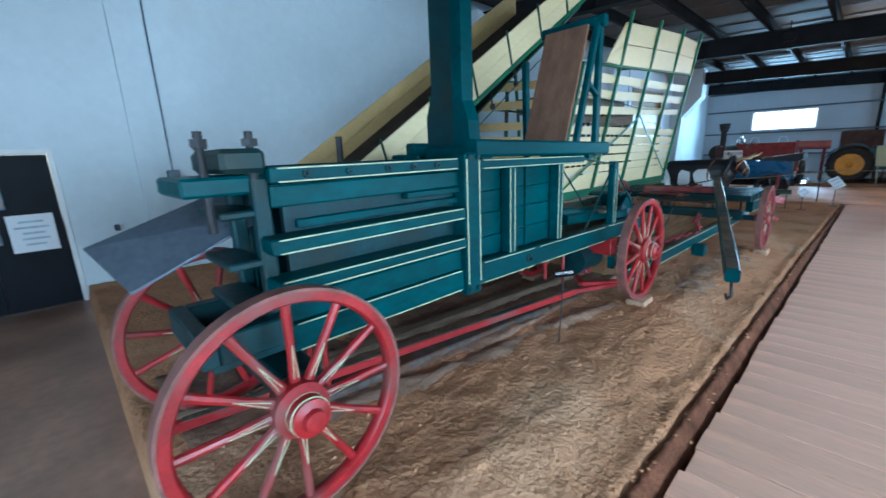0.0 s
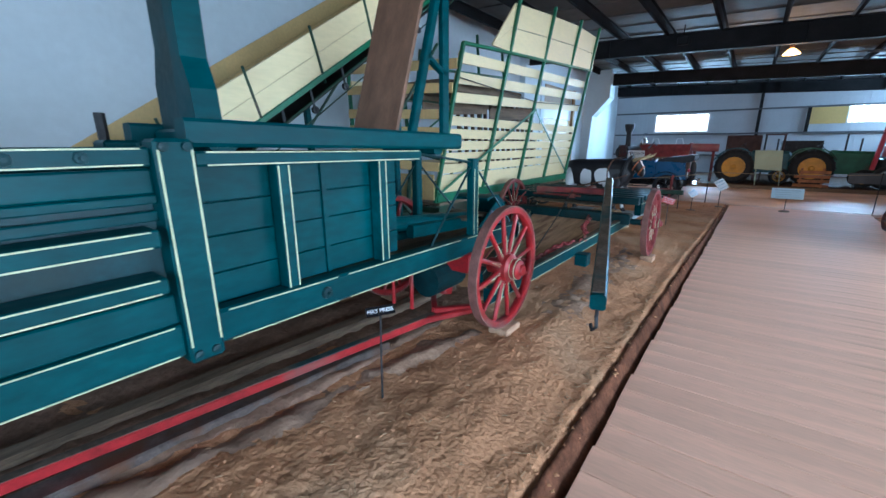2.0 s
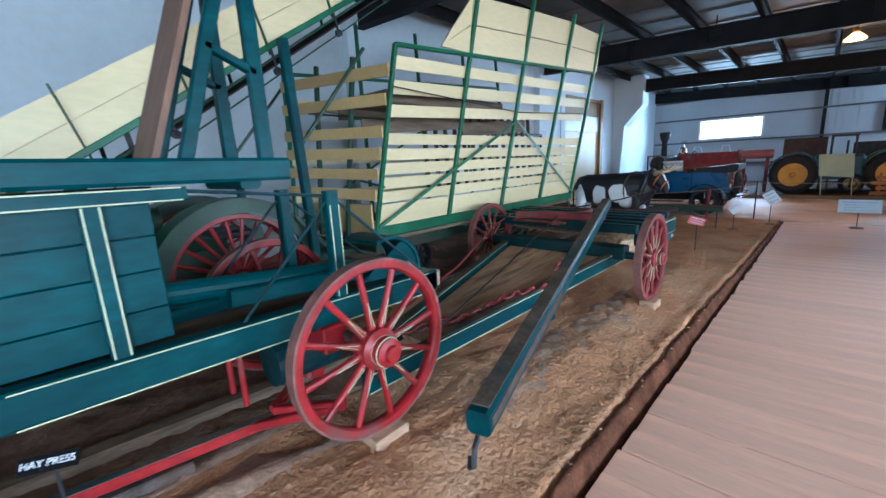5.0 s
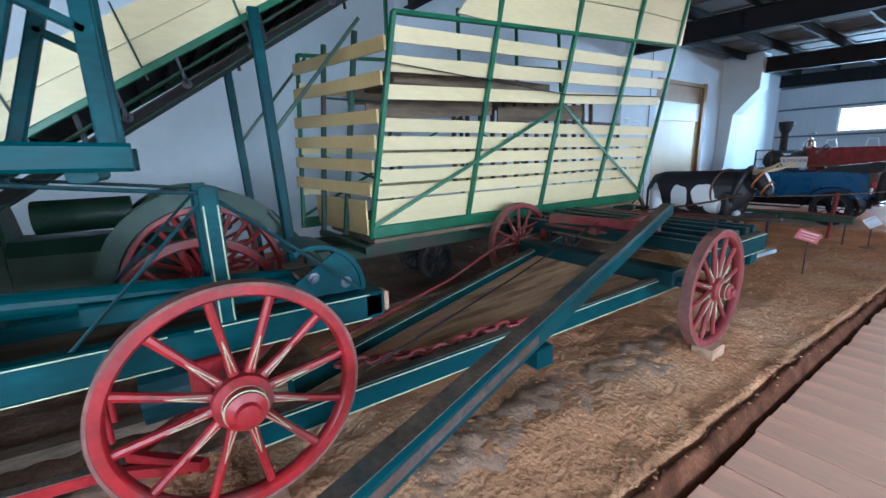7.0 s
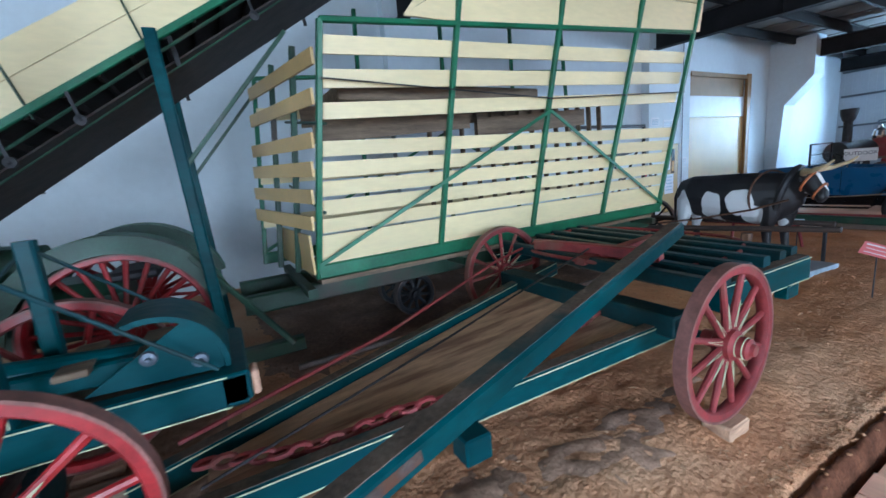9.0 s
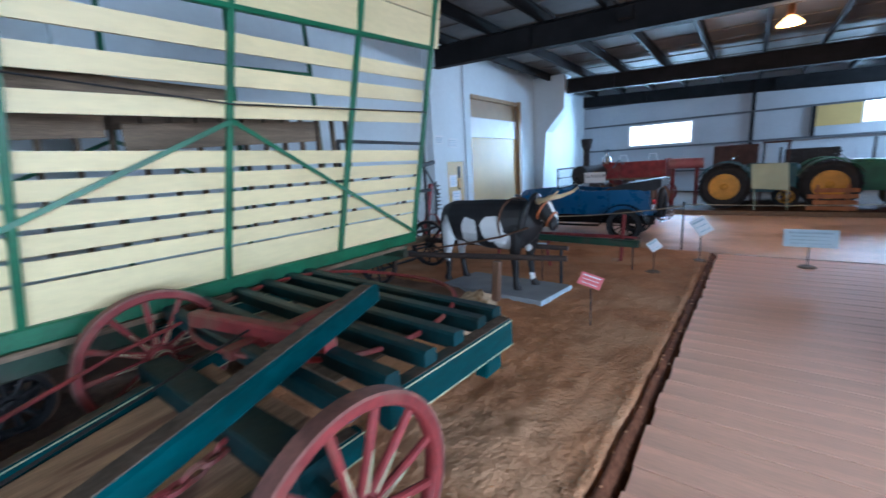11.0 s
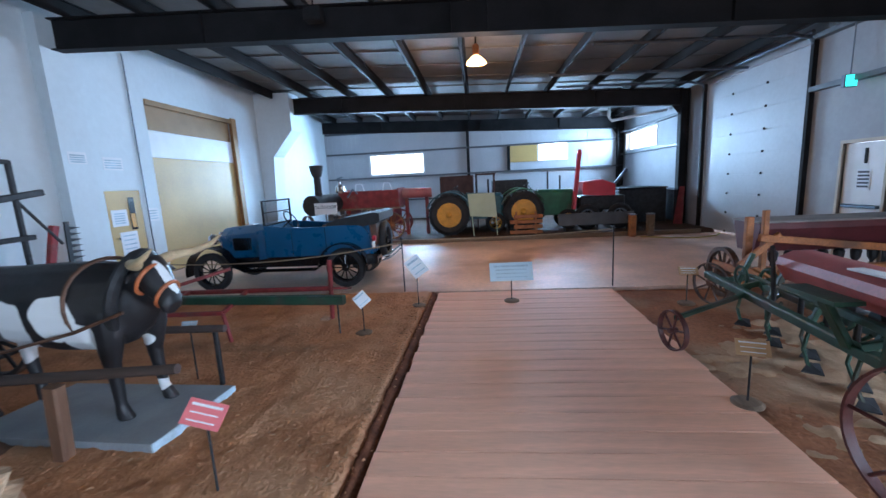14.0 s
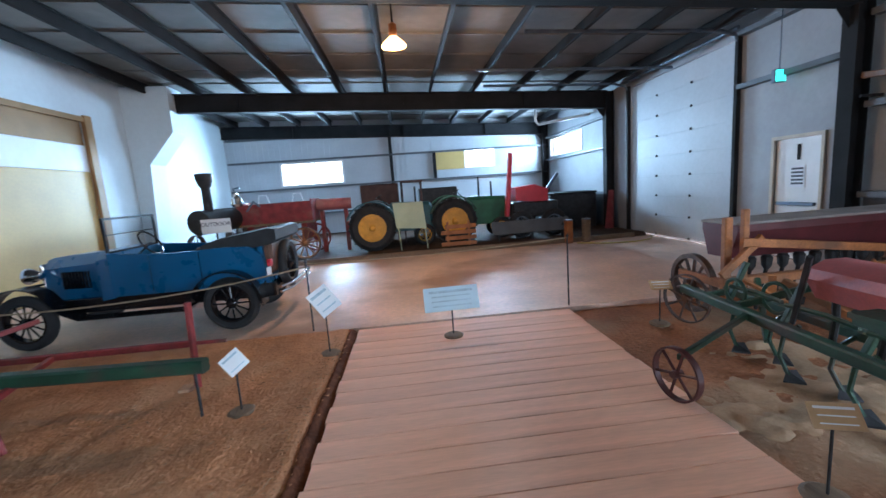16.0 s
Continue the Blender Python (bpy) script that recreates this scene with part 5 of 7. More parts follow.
for x, lab in ((-3.8, "near"), (-5.2, "far")):
    off = Vector((x + 3.8, 0, 0))
    bm = B()
    plate(bm, [E0 + off + Vector((0, 0, -0.16)), E1 + off + Vector((0, 0, -0.16)), E1 + off + Vector((0, 0, 0.05)), E0 + off + Vector((0, 0, 0.05))], (-0.03, 0, 0))
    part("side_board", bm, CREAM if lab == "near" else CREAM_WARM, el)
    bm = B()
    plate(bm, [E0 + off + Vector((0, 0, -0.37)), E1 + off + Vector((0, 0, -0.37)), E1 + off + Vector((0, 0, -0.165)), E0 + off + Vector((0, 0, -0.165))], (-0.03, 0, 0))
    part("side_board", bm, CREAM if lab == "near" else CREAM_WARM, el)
    bm = B()
    beam(bm, E0 + off + Vector((0.01, 0, -0.39)), E1 + off + Vector((0.01, 0, -0.39)), 0.04, 0.05)
    part("edge_iron", bm, GREEN, el)
d = (E1 - E0).normalized()
for k in (0.16, 0.3, 0.44, 0.58, 0.72, 0.86):
    p = E0.lerp(E1, k)
    bm = B()
    beam(bm, p + Vector((0.012, 0.06, -0.42)), p + Vector((0.012, -0.08, 0.06)), 0.012, 0.03, up=(1, 0, 0))
    part("strap", bm, GREEN_DARK, el)
bm = B()
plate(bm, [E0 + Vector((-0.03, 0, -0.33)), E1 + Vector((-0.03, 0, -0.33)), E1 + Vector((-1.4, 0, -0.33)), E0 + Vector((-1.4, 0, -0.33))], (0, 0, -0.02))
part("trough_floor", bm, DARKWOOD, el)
for k in np.linspace(0.05, 0.96, 22):
    p = E0.lerp(E1, k)
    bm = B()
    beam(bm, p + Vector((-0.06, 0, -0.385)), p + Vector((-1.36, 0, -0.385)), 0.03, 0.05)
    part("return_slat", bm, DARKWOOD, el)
bm = B()
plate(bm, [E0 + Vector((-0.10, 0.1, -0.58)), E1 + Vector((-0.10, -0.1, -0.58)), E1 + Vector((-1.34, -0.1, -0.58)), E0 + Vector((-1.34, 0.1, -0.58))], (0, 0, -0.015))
part("return_apron", bm, DARKWOOD, el, "near-black return apron")
for k in (0.1, 0.36, 0.62, 0.88):
    p = E0.lerp(E1, k)
    for x in (-0.08, -1.36):
        bm = B()
        beam(bm, p + Vector((x, 0, -0.40)), p + Vector((x, 0.03, -0.60)), 0.02, 0.035, up=(0, 1, 0))
        part("hanger", bm, BLACK_IRON, el)
for dz, r in ((-0.62, 0.012), (-0.78, 0.007)):
    bm = B()
    rod(bm, E0 + Vector((0.02, 0, dz)), E1 + Vector((0.02, -0.3, dz)), r, n=6)
    part("drive_rod", bm, GREEN_DARK, el)
for k in (0.42, 0.5, 0.6, 0.74):
    p = E0.lerp(E1, k) + Vector((0.03, 0, -0.62))
    bm = B()
    revolve(bm, p, (1, 0, 0), [(0.035, -0.015), (0.035, 0.015), (0.015, 0.02), (0, 0.03)], 14)
    beam(bm, p, p + Vector((0, -0.04, 0.18)), 0.012, 0.022)
    part("pulley", bm, BLACK_IRON, el)
for x in (-3.68, -5.25):
    bm = B()
    beam(bm, (x, 6.45, 0.15), (x, 6.34, 2.84), 0.08, 0.08, up=(0, 1, 0))
    part("leg", bm, TEAL, el)
    bm = B()
    beam(bm, (x, 6.36, 1.9), (x, 7.2, 2.9), 0.03, 0.03)
    part("stay", bm, GREEN_DARK, el)
bm = B()
beam(bm, (-3.7, 6.3, 0.5), (-4.85, 6.3, 0.5), 0.08, 0.1)
beam(bm, (-3.75, 5.6, 0.42), (-3.75, 7.0, 0.42), 0.1, 0.12)
beam(bm, (-3.75, 6.3, 1.3), (-3.55, 6.9, 0.5), 0.04, 0.04)
part("foot_frame", bm, GREEN_DARK, el)

# ---- steel-wheeled tractor behind the elevator ----
tr = thing("old_tractor", (-4.3, 5.2, 0.2), "old green tractor with red spoked steel wheels and curved fenders", "tractor")
for x in (-3.95, -5.15):
    wheel(tr, (x, 5.8, 0.79), 0.59, w=0.2, spokes=24, paint=RED, hub=0.09, hub_long=0.26, stripe=False, felloe=0.05)
    bm = B()
    loft(bm, [[(x - 0.14, 5.8 - math.cos(t) * r, 0.79 + math.sin(t) * r) for r in (0.70, 0.73)] + [(x + 0.16, 5.8 - math.cos(t) * r, 0.79 + math.sin(t) * r) for r in (0.73, 0.70)] for t in np.linspace(0.1, 2.9, 18)])
    fen = part("fender", bm, JDGREEN, tr, smooth=True)
    bm = B()
    loft(bm, [[(x + dx, 5.8 - math.cos(t) * r, 0.79 + math.sin(t) * r) for dx, r in ((0.162, 0.60), (0.162, 0.728), (0.174, 0.728), (0.174, 0.60))] for t in np.linspace(0.1, 2.9, 18)])
    part("side_sheet", bm, GREEN_DARK, fen)
for x in (-4.2, -5.1):
    wheel(tr, (x, 4.1, 0.55), 0.36, w=0.12, spokes=12, paint=RED, hub=0.07, hub_long=0.18, stripe=False, felloe=0.045)
bm = B()
loft(bm, [[(-4.4 + a, y, z) for a, z in ((-w, 0.75), (w, 0.75), (w, h - 0.1), (w * 0.7, h), (-w * 0.7, h), (-w, h - 0.1))] for y, w, h in ((3.4, 0.2, 1.35), (3.9, 0.24, 1.42), (4.6, 0.24, 1.45), (4.62, 0.3, 1.2), (5.8, 0.3, 1.15))])
part("hood", bm, GREEN_DARK, tr)
bm = B()
rod(bm, (-4.4, 4.75, 1.34), (-4.4, 5.35, 1.34), 0.13, n=18)
part("fuel_tank", bm, GREEN_DARK, tr, smooth=True)
bm = B()
rod(bm, (-4.3, 3.9, 1.4), (-4.3, 3.9, 1.95), 0.035)
part("exhaust", bm, BLACK_IRON, tr)
bm = B()
box(bm, -4.65, -4.15, 5.7, 6.05, 1.12, 1.2, 0.03)
part("seat", bm, BLACK_IRON, tr)


# ---- ox figure on its base ----
def hide_material():
    """Black hide with painted white patches of rounded outline."""
    m = mat("painted_ox_hide", (0.014, 0.013, 0.015), 0.5, vary=0.3, scale=6, fine=40, bump=0.1)
    nt = m.node_tree
    b = nt.nodes["Principled BSDF"]
    tc = nt.nodes.new("ShaderNodeTexCoord")
    n = nt.nodes.new("ShaderNodeTexNoise")
    n.inputs["Scale"].default_value, n.inputs["Detail"].default_value = 4.0, 1.0
    nt.links.new(tc.outputs["Object"], n.inputs["Vector"])
    total = None
    for x, y, z, rx, ry, rz in ((-4.20, 13.25, 0.78, 0.15, 1.0, 0.32), (-3.73, 13.25, 0.90, 0.16, 1.0, 0.25), (-3.35, 13.25, 0.96, 0.2, 1.0, 0.2), (-3.22, 13.25, 0.80, 0.14, 1.0, 0.16), (-2.98, 13.42, 0.66, 0.09, 0.1, 0.08), (-2.96, 13.42, 0.22, 0.08, 0.1, 0.06), (-2.56, 13.14, 1.22, 0.16, 0.042, 0.16)):
        mp = nt.nodes.new("ShaderNodeVectorMath")
        mp.operation = "SUBTRACT"
        mp.inputs[1].default_value = (x, y, z)
        nt.links.new(tc.outputs["Object"], mp.inputs[0])
        dv = nt.nodes.new("ShaderNodeVectorMath")
        dv.operation = "DIVIDE"
        dv.inputs[1].default_value = (rx, ry, rz)
        nt.links.new(mp.outputs["Vector"], dv.inputs[0])
        ln = nt.nodes.new("ShaderNodeVectorMath")
        ln.operation = "LENGTH"
        nt.links.new(dv.outputs["Vector"], ln.inputs[0])
        if total is None:
            total = ln.outputs["Value"]
        else:
            mn = nt.nodes.new("ShaderNodeMath")
            mn.operation = "MINIMUM"
            nt.links.new(total, mn.inputs[0])
            nt.links.new(ln.outputs["Value"], mn.inputs[1])
            total = mn.outputs["Value"]
    add = nt.nodes.new("ShaderNodeMath")
    nt.links.new(total, add.inputs[0])
    nt.links.new(n.outputs["Fac"], add.inputs[1])
    st = nt.nodes.new("ShaderNodeMapRange")
    st.inputs["From Min"].default_value, st.inputs["From Max"].default_value = 1.44, 1.5
    st.inputs["To Min"].default_value, st.inputs["To Max"].default_value = 1.0, 0.0
    nt.links.new(add.outputs["Value"], st.inputs["Value"])
    mix = nt.nodes.new("ShaderNodeMix")
    mix.data_type = "RGBA"
    mix.inputs["B"].default_value = (0.72, 0.73, 0.74, 1)
    old = b.inputs["Base Color"].links[0].from_socket
    nt.links.new(st.outputs["Result"], mix.inputs["Factor"])
    nt.links.new(old, mix.inputs["A"])
    nt.links.new(mix.outputs["Result"], b.inputs["Base Color"])
    return m


HIDE = hide_material()
HORN = mat("pale_horn", (0.52, 0.38, 0.22), 0.5, vary=0.2, scale=8)
bs = thing("plinth", (-3.2, 13.2, 0.03), "low grey painted plywood plinth under the ox figure", "plinth")
bm = B()
hexa(bm, [(-4.02, 12.84, 0.0), (-2.36, 12.76, 0.0), (-2.26, 13.60, 0.0), (-3.9, 13.66, 0.0), (-4.02, 12.84, 0.095), (-2.36, 12.76, 0.095), (-2.26, 13.60, 0.095), (-3.9, 13.66, 0.095)])
part("top", bm, GREYPAINT, bs)
bm = B()
plate(bm, [(-2.358, 12.76, 0.0), (-2.258, 13.60, 0.0), (-2.258, 13.60, 0.094), (-2.358, 12.76, 0.094)], (0.012, 0, 0))
part("edge_strip", bm, PALE_INK, bs, "pale blue edge strip")
bm = B()
X, Y, Z = Vector((1, 0, 0)), Vector((0, 1, 0)), Vector((0, 0, 1))
loft(bm, [ellipse((x, 13.25, z - 0.03), Y, Z, a * 1.12, b_ * 1.14, 18) for x, z, a, b_ in ((-4.36, 1.08, 0.07, 0.12), (-4.30, 1.07, 0.16, 0.21), (-4.12, 1.06, 0.23, 0.27), (-3.85, 1.04, 0.24, 0.29), (-3.5, 1.02, 0.26, 0.32), (-3.2, 1.02, 0.25, 0.32), (-2.98, 1.04, 0.20, 0.29), (-2.82, 1.08, 0.13, 0.22), (-2.72, 1.10, 0.06, 0.12))])
loft(bm, [ellipse((x, y, z), Y, Vector((-0.5, 0, 1)).normalized(), a, b_, 14) for x, y, z, a, b_ in ((-3.0, 13.25, 1.10, 0.14, 0.24), (-2.82, 13.23, 1.17, 0.13, 0.2), (-2.68, 13.20, 1.22, 0.12, 0.15))])
loft(bm, [ellipse((x, y, z), Y, Vector((0.5, 0, 0.86)), a, b_, 14) for x, y, z, a, b_ in ((-2.76, 13.2, 1.30, 0.08, 0.07), (-2.70, 13.19, 1.29, 0.13, 0.13), (-2.62, 13.17, 1.2, 0.125, 0.13), (-2.54, 13.14, 1.1, 0.095, 0.10), (-2.50, 13.12, 1.04, 0.10, 0.09), (-2.47, 13.11, 1.0, 0.075, 0.055))])
for x, y, sx in ((-4.2, 13.10, -0.05), (-4.14, 13.40, 0.03), (-3.06, 13.09, 0.02), (-2.98, 13.42, 0.06)):
    rear = x < -3.6
    loft(bm, [ellipse((x + dx, y, z), X, Y, a, b_, 10) for dx, z, a, b_ in ((0.05 if rear else 0.0, 1.0, 0.16, 0.10), (0.02, 0.78, 0.12, 0.085), (-0.03 if rear else 0.0, 0.55, 0.065, 0.055), (-0.02 if rear else 0.01, 0.42, 0.052, 0.047), (sx * 0.5, 0.22, 0.042, 0.04), (sx, 0.15, 0.055, 0.05), (sx + 0.02, 0.093, 0.07, 0.055))])
for sg_, yy in ((-1, 13.1), (1, 13.3)):
    plate(bm, [(-2.74, yy, 1.30), (-2.72, yy + sg_ * 0.12, 1.27), (-2.70, yy + sg_ * 0.15, 1.22), (-2.70, yy + sg_ * 0.03, 1.23)], (0.02, 0, 0.01))
tube(bm, [(-4.37, 13.25, 1.15), (-4.43, 13.25, 1.0), (-4.43, 13.25, 0.6), (-4.42, 13.25, 0.42)], [0.03, 0.024, 0.018, 0.04], 8)
ox = solid("ox_statue", bm, HIDE, "life-size black and white painted ox figure in harness", "statue", smooth=True)
ox.location.x += 0.18
skin = ox.modifiers.new("skin", "REMESH")
skin.mode, skin.voxel_size, skin.use_smooth_shade = "VOXEL", 0.016, True
for sg_ in (-1, 1):
    hn = thing("statue_horn", (-2.7, 13.2 + sg_ * 0.1, 1.3), "curved pale horn on the ox figure", "horn", "horns")
    bm = B()
    tube(bm, [(-2.70, 13.2 + sg_ * 0.09, 1.33), (-2.66, 13.2 + sg_ * 0.2, 1.36), (-2.55, 13.19 + sg_ * 0.3, 1.37), (-2.40, 13.18 + sg_ * 0.36, 1.43), (-2.33, 13.18 + sg_ * 0.36, 1.49)], [0.045, 0.04, 0.03, 0.02, 0.008], 10)
    part("horn_core", bm, HORN, hn, smooth=True)
    hn.location.x += 0.18
hs = thing("ox_harness", (-2.95, 13.25, 1.0), "leather collar, straps and halter on the ox figure", "harness")
LEATHER = mat("brown_leather", (0.10, 0.045, 0.025), 0.5, vary=0.3, scale=12)
HALTER = mat("orange_halter", (0.42, 0.12, 0.04), 0.55, vary=0.2, scale=12)
bm = B()
tube(bm, [(-2.9 + 0.10 * math.cos(t), 13.25 + 0.235 * math.sin(t), 1.07 + 0.33 * math.cos(t)) for t in np.linspace(0, 2 * math.pi, 24, endpoint=False)], 0.045, 8, True)
part("collar", bm, BLACK_IRON, hs, smooth=True)
bm = B()
tube(bm, [(-3.1 + 0.14 * math.sin(t), 13.25 + 0.285 * math.sin(t), 1.03 + 0.345 * math.cos(t)) for t in np.linspace(0, 2 * math.pi, 24, endpoint=False)], 0.016, 6, True)
part("girth_strap", bm, LEATHER, hs)
bm = B()
tube(bm, [(-2.8, 13.0, 1.0), (-3.2, 12.965, 0.86), (-3.8, 12.98, 0.72), (-4.5, 12.9, 0.6)], 0.014, 6)
tube(bm, [(-2.8, 13.5, 1.0), (-3.2, 13.535, 0.86), (-3.8, 13.52, 0.72), (-4.5, 13.6, 0.6)], 0.014, 6)
part("trace", bm, LEATHER, hs)
for x, z, r in ((-2.54, 1.1, 0.118), (-2.66, 1.22, 0.14)):
    bm = B()
    tube(bm, [Vector((x, 13.14, z)) + Y * r * 0.86 * math.cos(t) + Vector((0.5, 0, 0.86)) * r * 0.92 * math.sin(t) for t in np.linspace(0, 2 * math.pi, 18, endpoint=False)], 0.015, 6, True)
    part("halter_band", bm, HALTER, hs)
hs.location.x += 0.18
cart = thing("ox_cart_shafts", (-4.0, 13.2, 0.03), "dark wooden cart shafts resting on a post", "cart shafts")
for p, q in (((-5.2, 12.72, 0.50), (-2.0, 12.70, 0.70)), ((-5.0, 13.75, 0.56), (-2.35, 13.72, 0.60))):
    bm = B()
    rod(bm, p, q, 0.045, 0.035, n=10)
    part("shaft", bm, SHAFTWOOD, cart, smooth=True)
bm = B()
beam(bm, (-2.98, 12.70, 0.0), (-2.94, 12.70, 0.58), 0.11, 0.09, up=(0, 1, 0))
part("support_post", bm, BROWNWOOD, cart)
bm = B()
beam(bm, (-2.45, 13.72, 0.0), (-2.45, 13.72, 0.57), 0.04, 0.04, up=(0, 1, 0))
part("support_iron", bm, BLACK_IRON, cart)
bm = B()
beam(bm, (-5.1, 12.65, 0.52), (-5.1, 13.85, 0.58), 0.1, 0.1)
part("axle_tree", bm, OLDWOOD, cart)
wheel(cart, (-5.1, 12.55, 0.45), 0.44, w=0.07, spokes=10, paint=BLACK_IRON, hub=0.08, hub_long=0.2, axis=(0, -1, 0), stripe=False)
wheel(cart, (-5.1, 13.95, 0.45), 0.44, w=0.07, spokes=10, paint=BLACK_IRON, hub=0.08, hub_long=0.2, axis=(0, 1, 0), stripe=False)

# ---- split log ----
lg = thing("split_log", (-2.8, 11.7, 0.03), "pale weathered split log lying on the soil", "log")
bm = B()
secs = []
ax_ = Vector((-0.62, 0.79, 0)).normalized()
sd = Vector((ax_.y, -ax_.x, 0))
rl = random.Random(8)
bumps = [rl.uniform(0.92, 1.08) * (0.86 if i % 6 == 2 else 1.0) for i in range(30)]
for k in range(11):
    t = k / 10
    c = Vector((-2.36, 11.38, 0.13)) + ax_ * 1.05 * t
    ring_ = []
    for i in range(30):
        a = 2 * math.pi * (i + 0.5 * noise.noise((i, 0.2, 5))) / 30
        r = (0.28 - 0.05 * t) * bumps[i] * (1 + 0.22 * noise.noise((i * 0.7, k * 0.6, 2))) * (1.0 if 0 < k < 10 else 0.88)
        z = c.z + math.sin(a) * r * 0.9
        ring_.append(c + sd * math.cos(a) * r + ax_ * (0.05 * noise.noise((i * 0.9, 3, k)) if k in (0, 1, 9, 10) else 0) + Vector((0, 0, max(z, -0.02) - c.z)))
    secs.append(ring_)
loft(bm, secs)
part("trunk", bm, PALEWOOD, lg, smooth=False)


# ---- stake signs and barrier ----
def floor_sign(x, y, z, top, w, h, card, base, lean, turn, label, ink=PALE_INK, roll=0, lines=3):
    s = thing("stand_sign", (x, y, z), label, "sign", "stand signs")
    if base:
        bm = B()
        revolve(bm, (x, y, z - 0.01), (0, 0, 1), [(0.11, 0), (0.115, 0.015), (0.09, 0.03), (0, 0.035)], 20)
        part("foot", bm, OLDWOOD, s)
    bm = B()
    rod(bm, (x, y, z - 0.02), (x, y, top), 0.008, n=6)
    part("stake", bm, BLACK_IRON, s)
    m = pose(x, y - 0.01, top + h * 0.35, lean, 0, turn) @ pose(0, 0, 0, 0, 0, roll)
    bm = B()
    hexa(bm, [m @ Vector(p) for p in ((-w / 2, -h / 2, -0.004), (w / 2, -h / 2, -0.004), (w / 2, h / 2, -0.004), (-w / 2, h / 2, -0.004), (-w / 2, -h / 2, 0.004), (w / 2, -h / 2, 0.004), (w / 2, h / 2, 0.004), (-w / 2, h / 2, 0.004))])
    c = part("card", bm, card, s)
    for i in range(lines):
        bm = B()
        v = h * (0.3 - 0.6 * i / max(1, lines - 1))
        ww, hh = w * (0.36 if i else 0.40), h * (0.025 if i else 0.05)
        hexa(bm, [m @ Vector((a * ww, v + b_ * hh, e)) for e in (0.0045, 0.006) for a, b_ in ((-1, -1), (1, -1), (1, 1), (-1, 1))])
        part("print", bm, ink, c)
    return s


floor_sign(-1.63, 12.42, 0.03, 0.50, 0.24, 0.15, PINK, False, 50, 12, "small red card sign on an iron stake", PAPER, roll=-18)
floor_sign(-1.44, 15.03, 0.02, 0.40, 0.17, 0.17, PAPER, True, 62, 10, "small white card sign turned on its corner", PALE_INK, roll=38, lines=2)
floor_sign(-0.91, 16.10, 0.02, 0.52, 0.24, 0.30, PAPER, True, 62, 14, "white card sign tilted on an iron stake", PALE_INK, roll=32)
floor_sign(0.49, 16.30, 0.005, 0.36, 0.64, 0.28, BLUE_CARD, True, 66, 2, "pale blue printed rules sign on a low stand", PALE_INK, lines=4)
floor_sign(2.87, 16.0, 0.0, 0.42, 0.24, 0.12, TAN_CARD, True, 48, -10, "small tan card sign on an iron stake", PAPER)
floor_sign(2.08, 13.45, 0.0, 0.42, 0.22, 0.13, TAN_CARD, True, 48, -20, "small tan card sign on an iron stake", PAPER)
floor_sign(-2.8, 13.85, 0.03, 0.55, 0.14, 0.1, BLUE_CARD, False, 50, 10, "small blue card sign on an iron stake", PAPER)
for x, y, h in ((-1.28, 16.99, 0.93), (2.2, 17.0, 0.98)):
    s = thing("barrier_post", (x, y, 0), "thin dark iron rope barrier post", "post", "barrier posts")
    bm = B()
    rod(bm, (x, y, 0), (x, y, h), 0.011, n=8)
    part("stake", bm, BLACK_IRON, s)
    bm = B()
    revolve(bm, (x, y, h), (0, 0, 1), [(0.02, -0.02), (0.02, 0.0), (0.01, 0.02), (0, 0.025)], 10)
    part("cap", bm, BLACK_IRON, s)
rp = thing("barrier_rope", (-3.0, 16.95, 0.6), "sagging rope barrier in front of the car", "rope")
bm = B()
tube(bm, [(-5.6 + 4.32 * t, 16.99, 0.62 + 0.24 * t - 0.5 * t * (1 - t)) for t in np.linspace(0, 1, 16)], 0.011, 6)
part("strand", bm, ROPE, rp)
bm = B()
tube(bm, [(-1.28 + 3.48 * t, 16.99 + 0.01 * t, 0.90 + 0.05 * t - 0.16 * t * (1 - t)) for t in np.linspace(0, 1, 14)], 0.007, 6)
part("strand", bm, ROPE, thing("barrier_rope", (0.4, 16.99, 0.9), "thin rope barrier hung between two iron posts", "rope"))
hs_ = thing("floor_hose", (5.6, 22.0, 0.0), "thin yellow hose lying on the concrete floor", "hose")
bm = B()
tube(bm, [(4.6, 22.1, 0.016), (5.2, 21.7, 0.016), (5.9, 21.55, 0.016), (6.5, 21.8, 0.016), (6.8, 22.2, 0.016)], 0.016, 6)
part("hose_run", bm, HOSE, hs_)
s = thing("barrier_post", (-5.6, 16.99, 0), "thin dark iron rope barrier post", "post", "barrier posts")
bm = B()
rod(bm, (-5.6, 16.99, 0), (-5.6, 16.99, 0.66), 0.011, n=8)
part("stake", bm, BLACK_IRON, s)

# ---- red and green implement beside the car ----
imp = thing("red_stump_puller", (-3.0, 15.3, 0.03), "low red iron frame implement with a green timber", "implement")
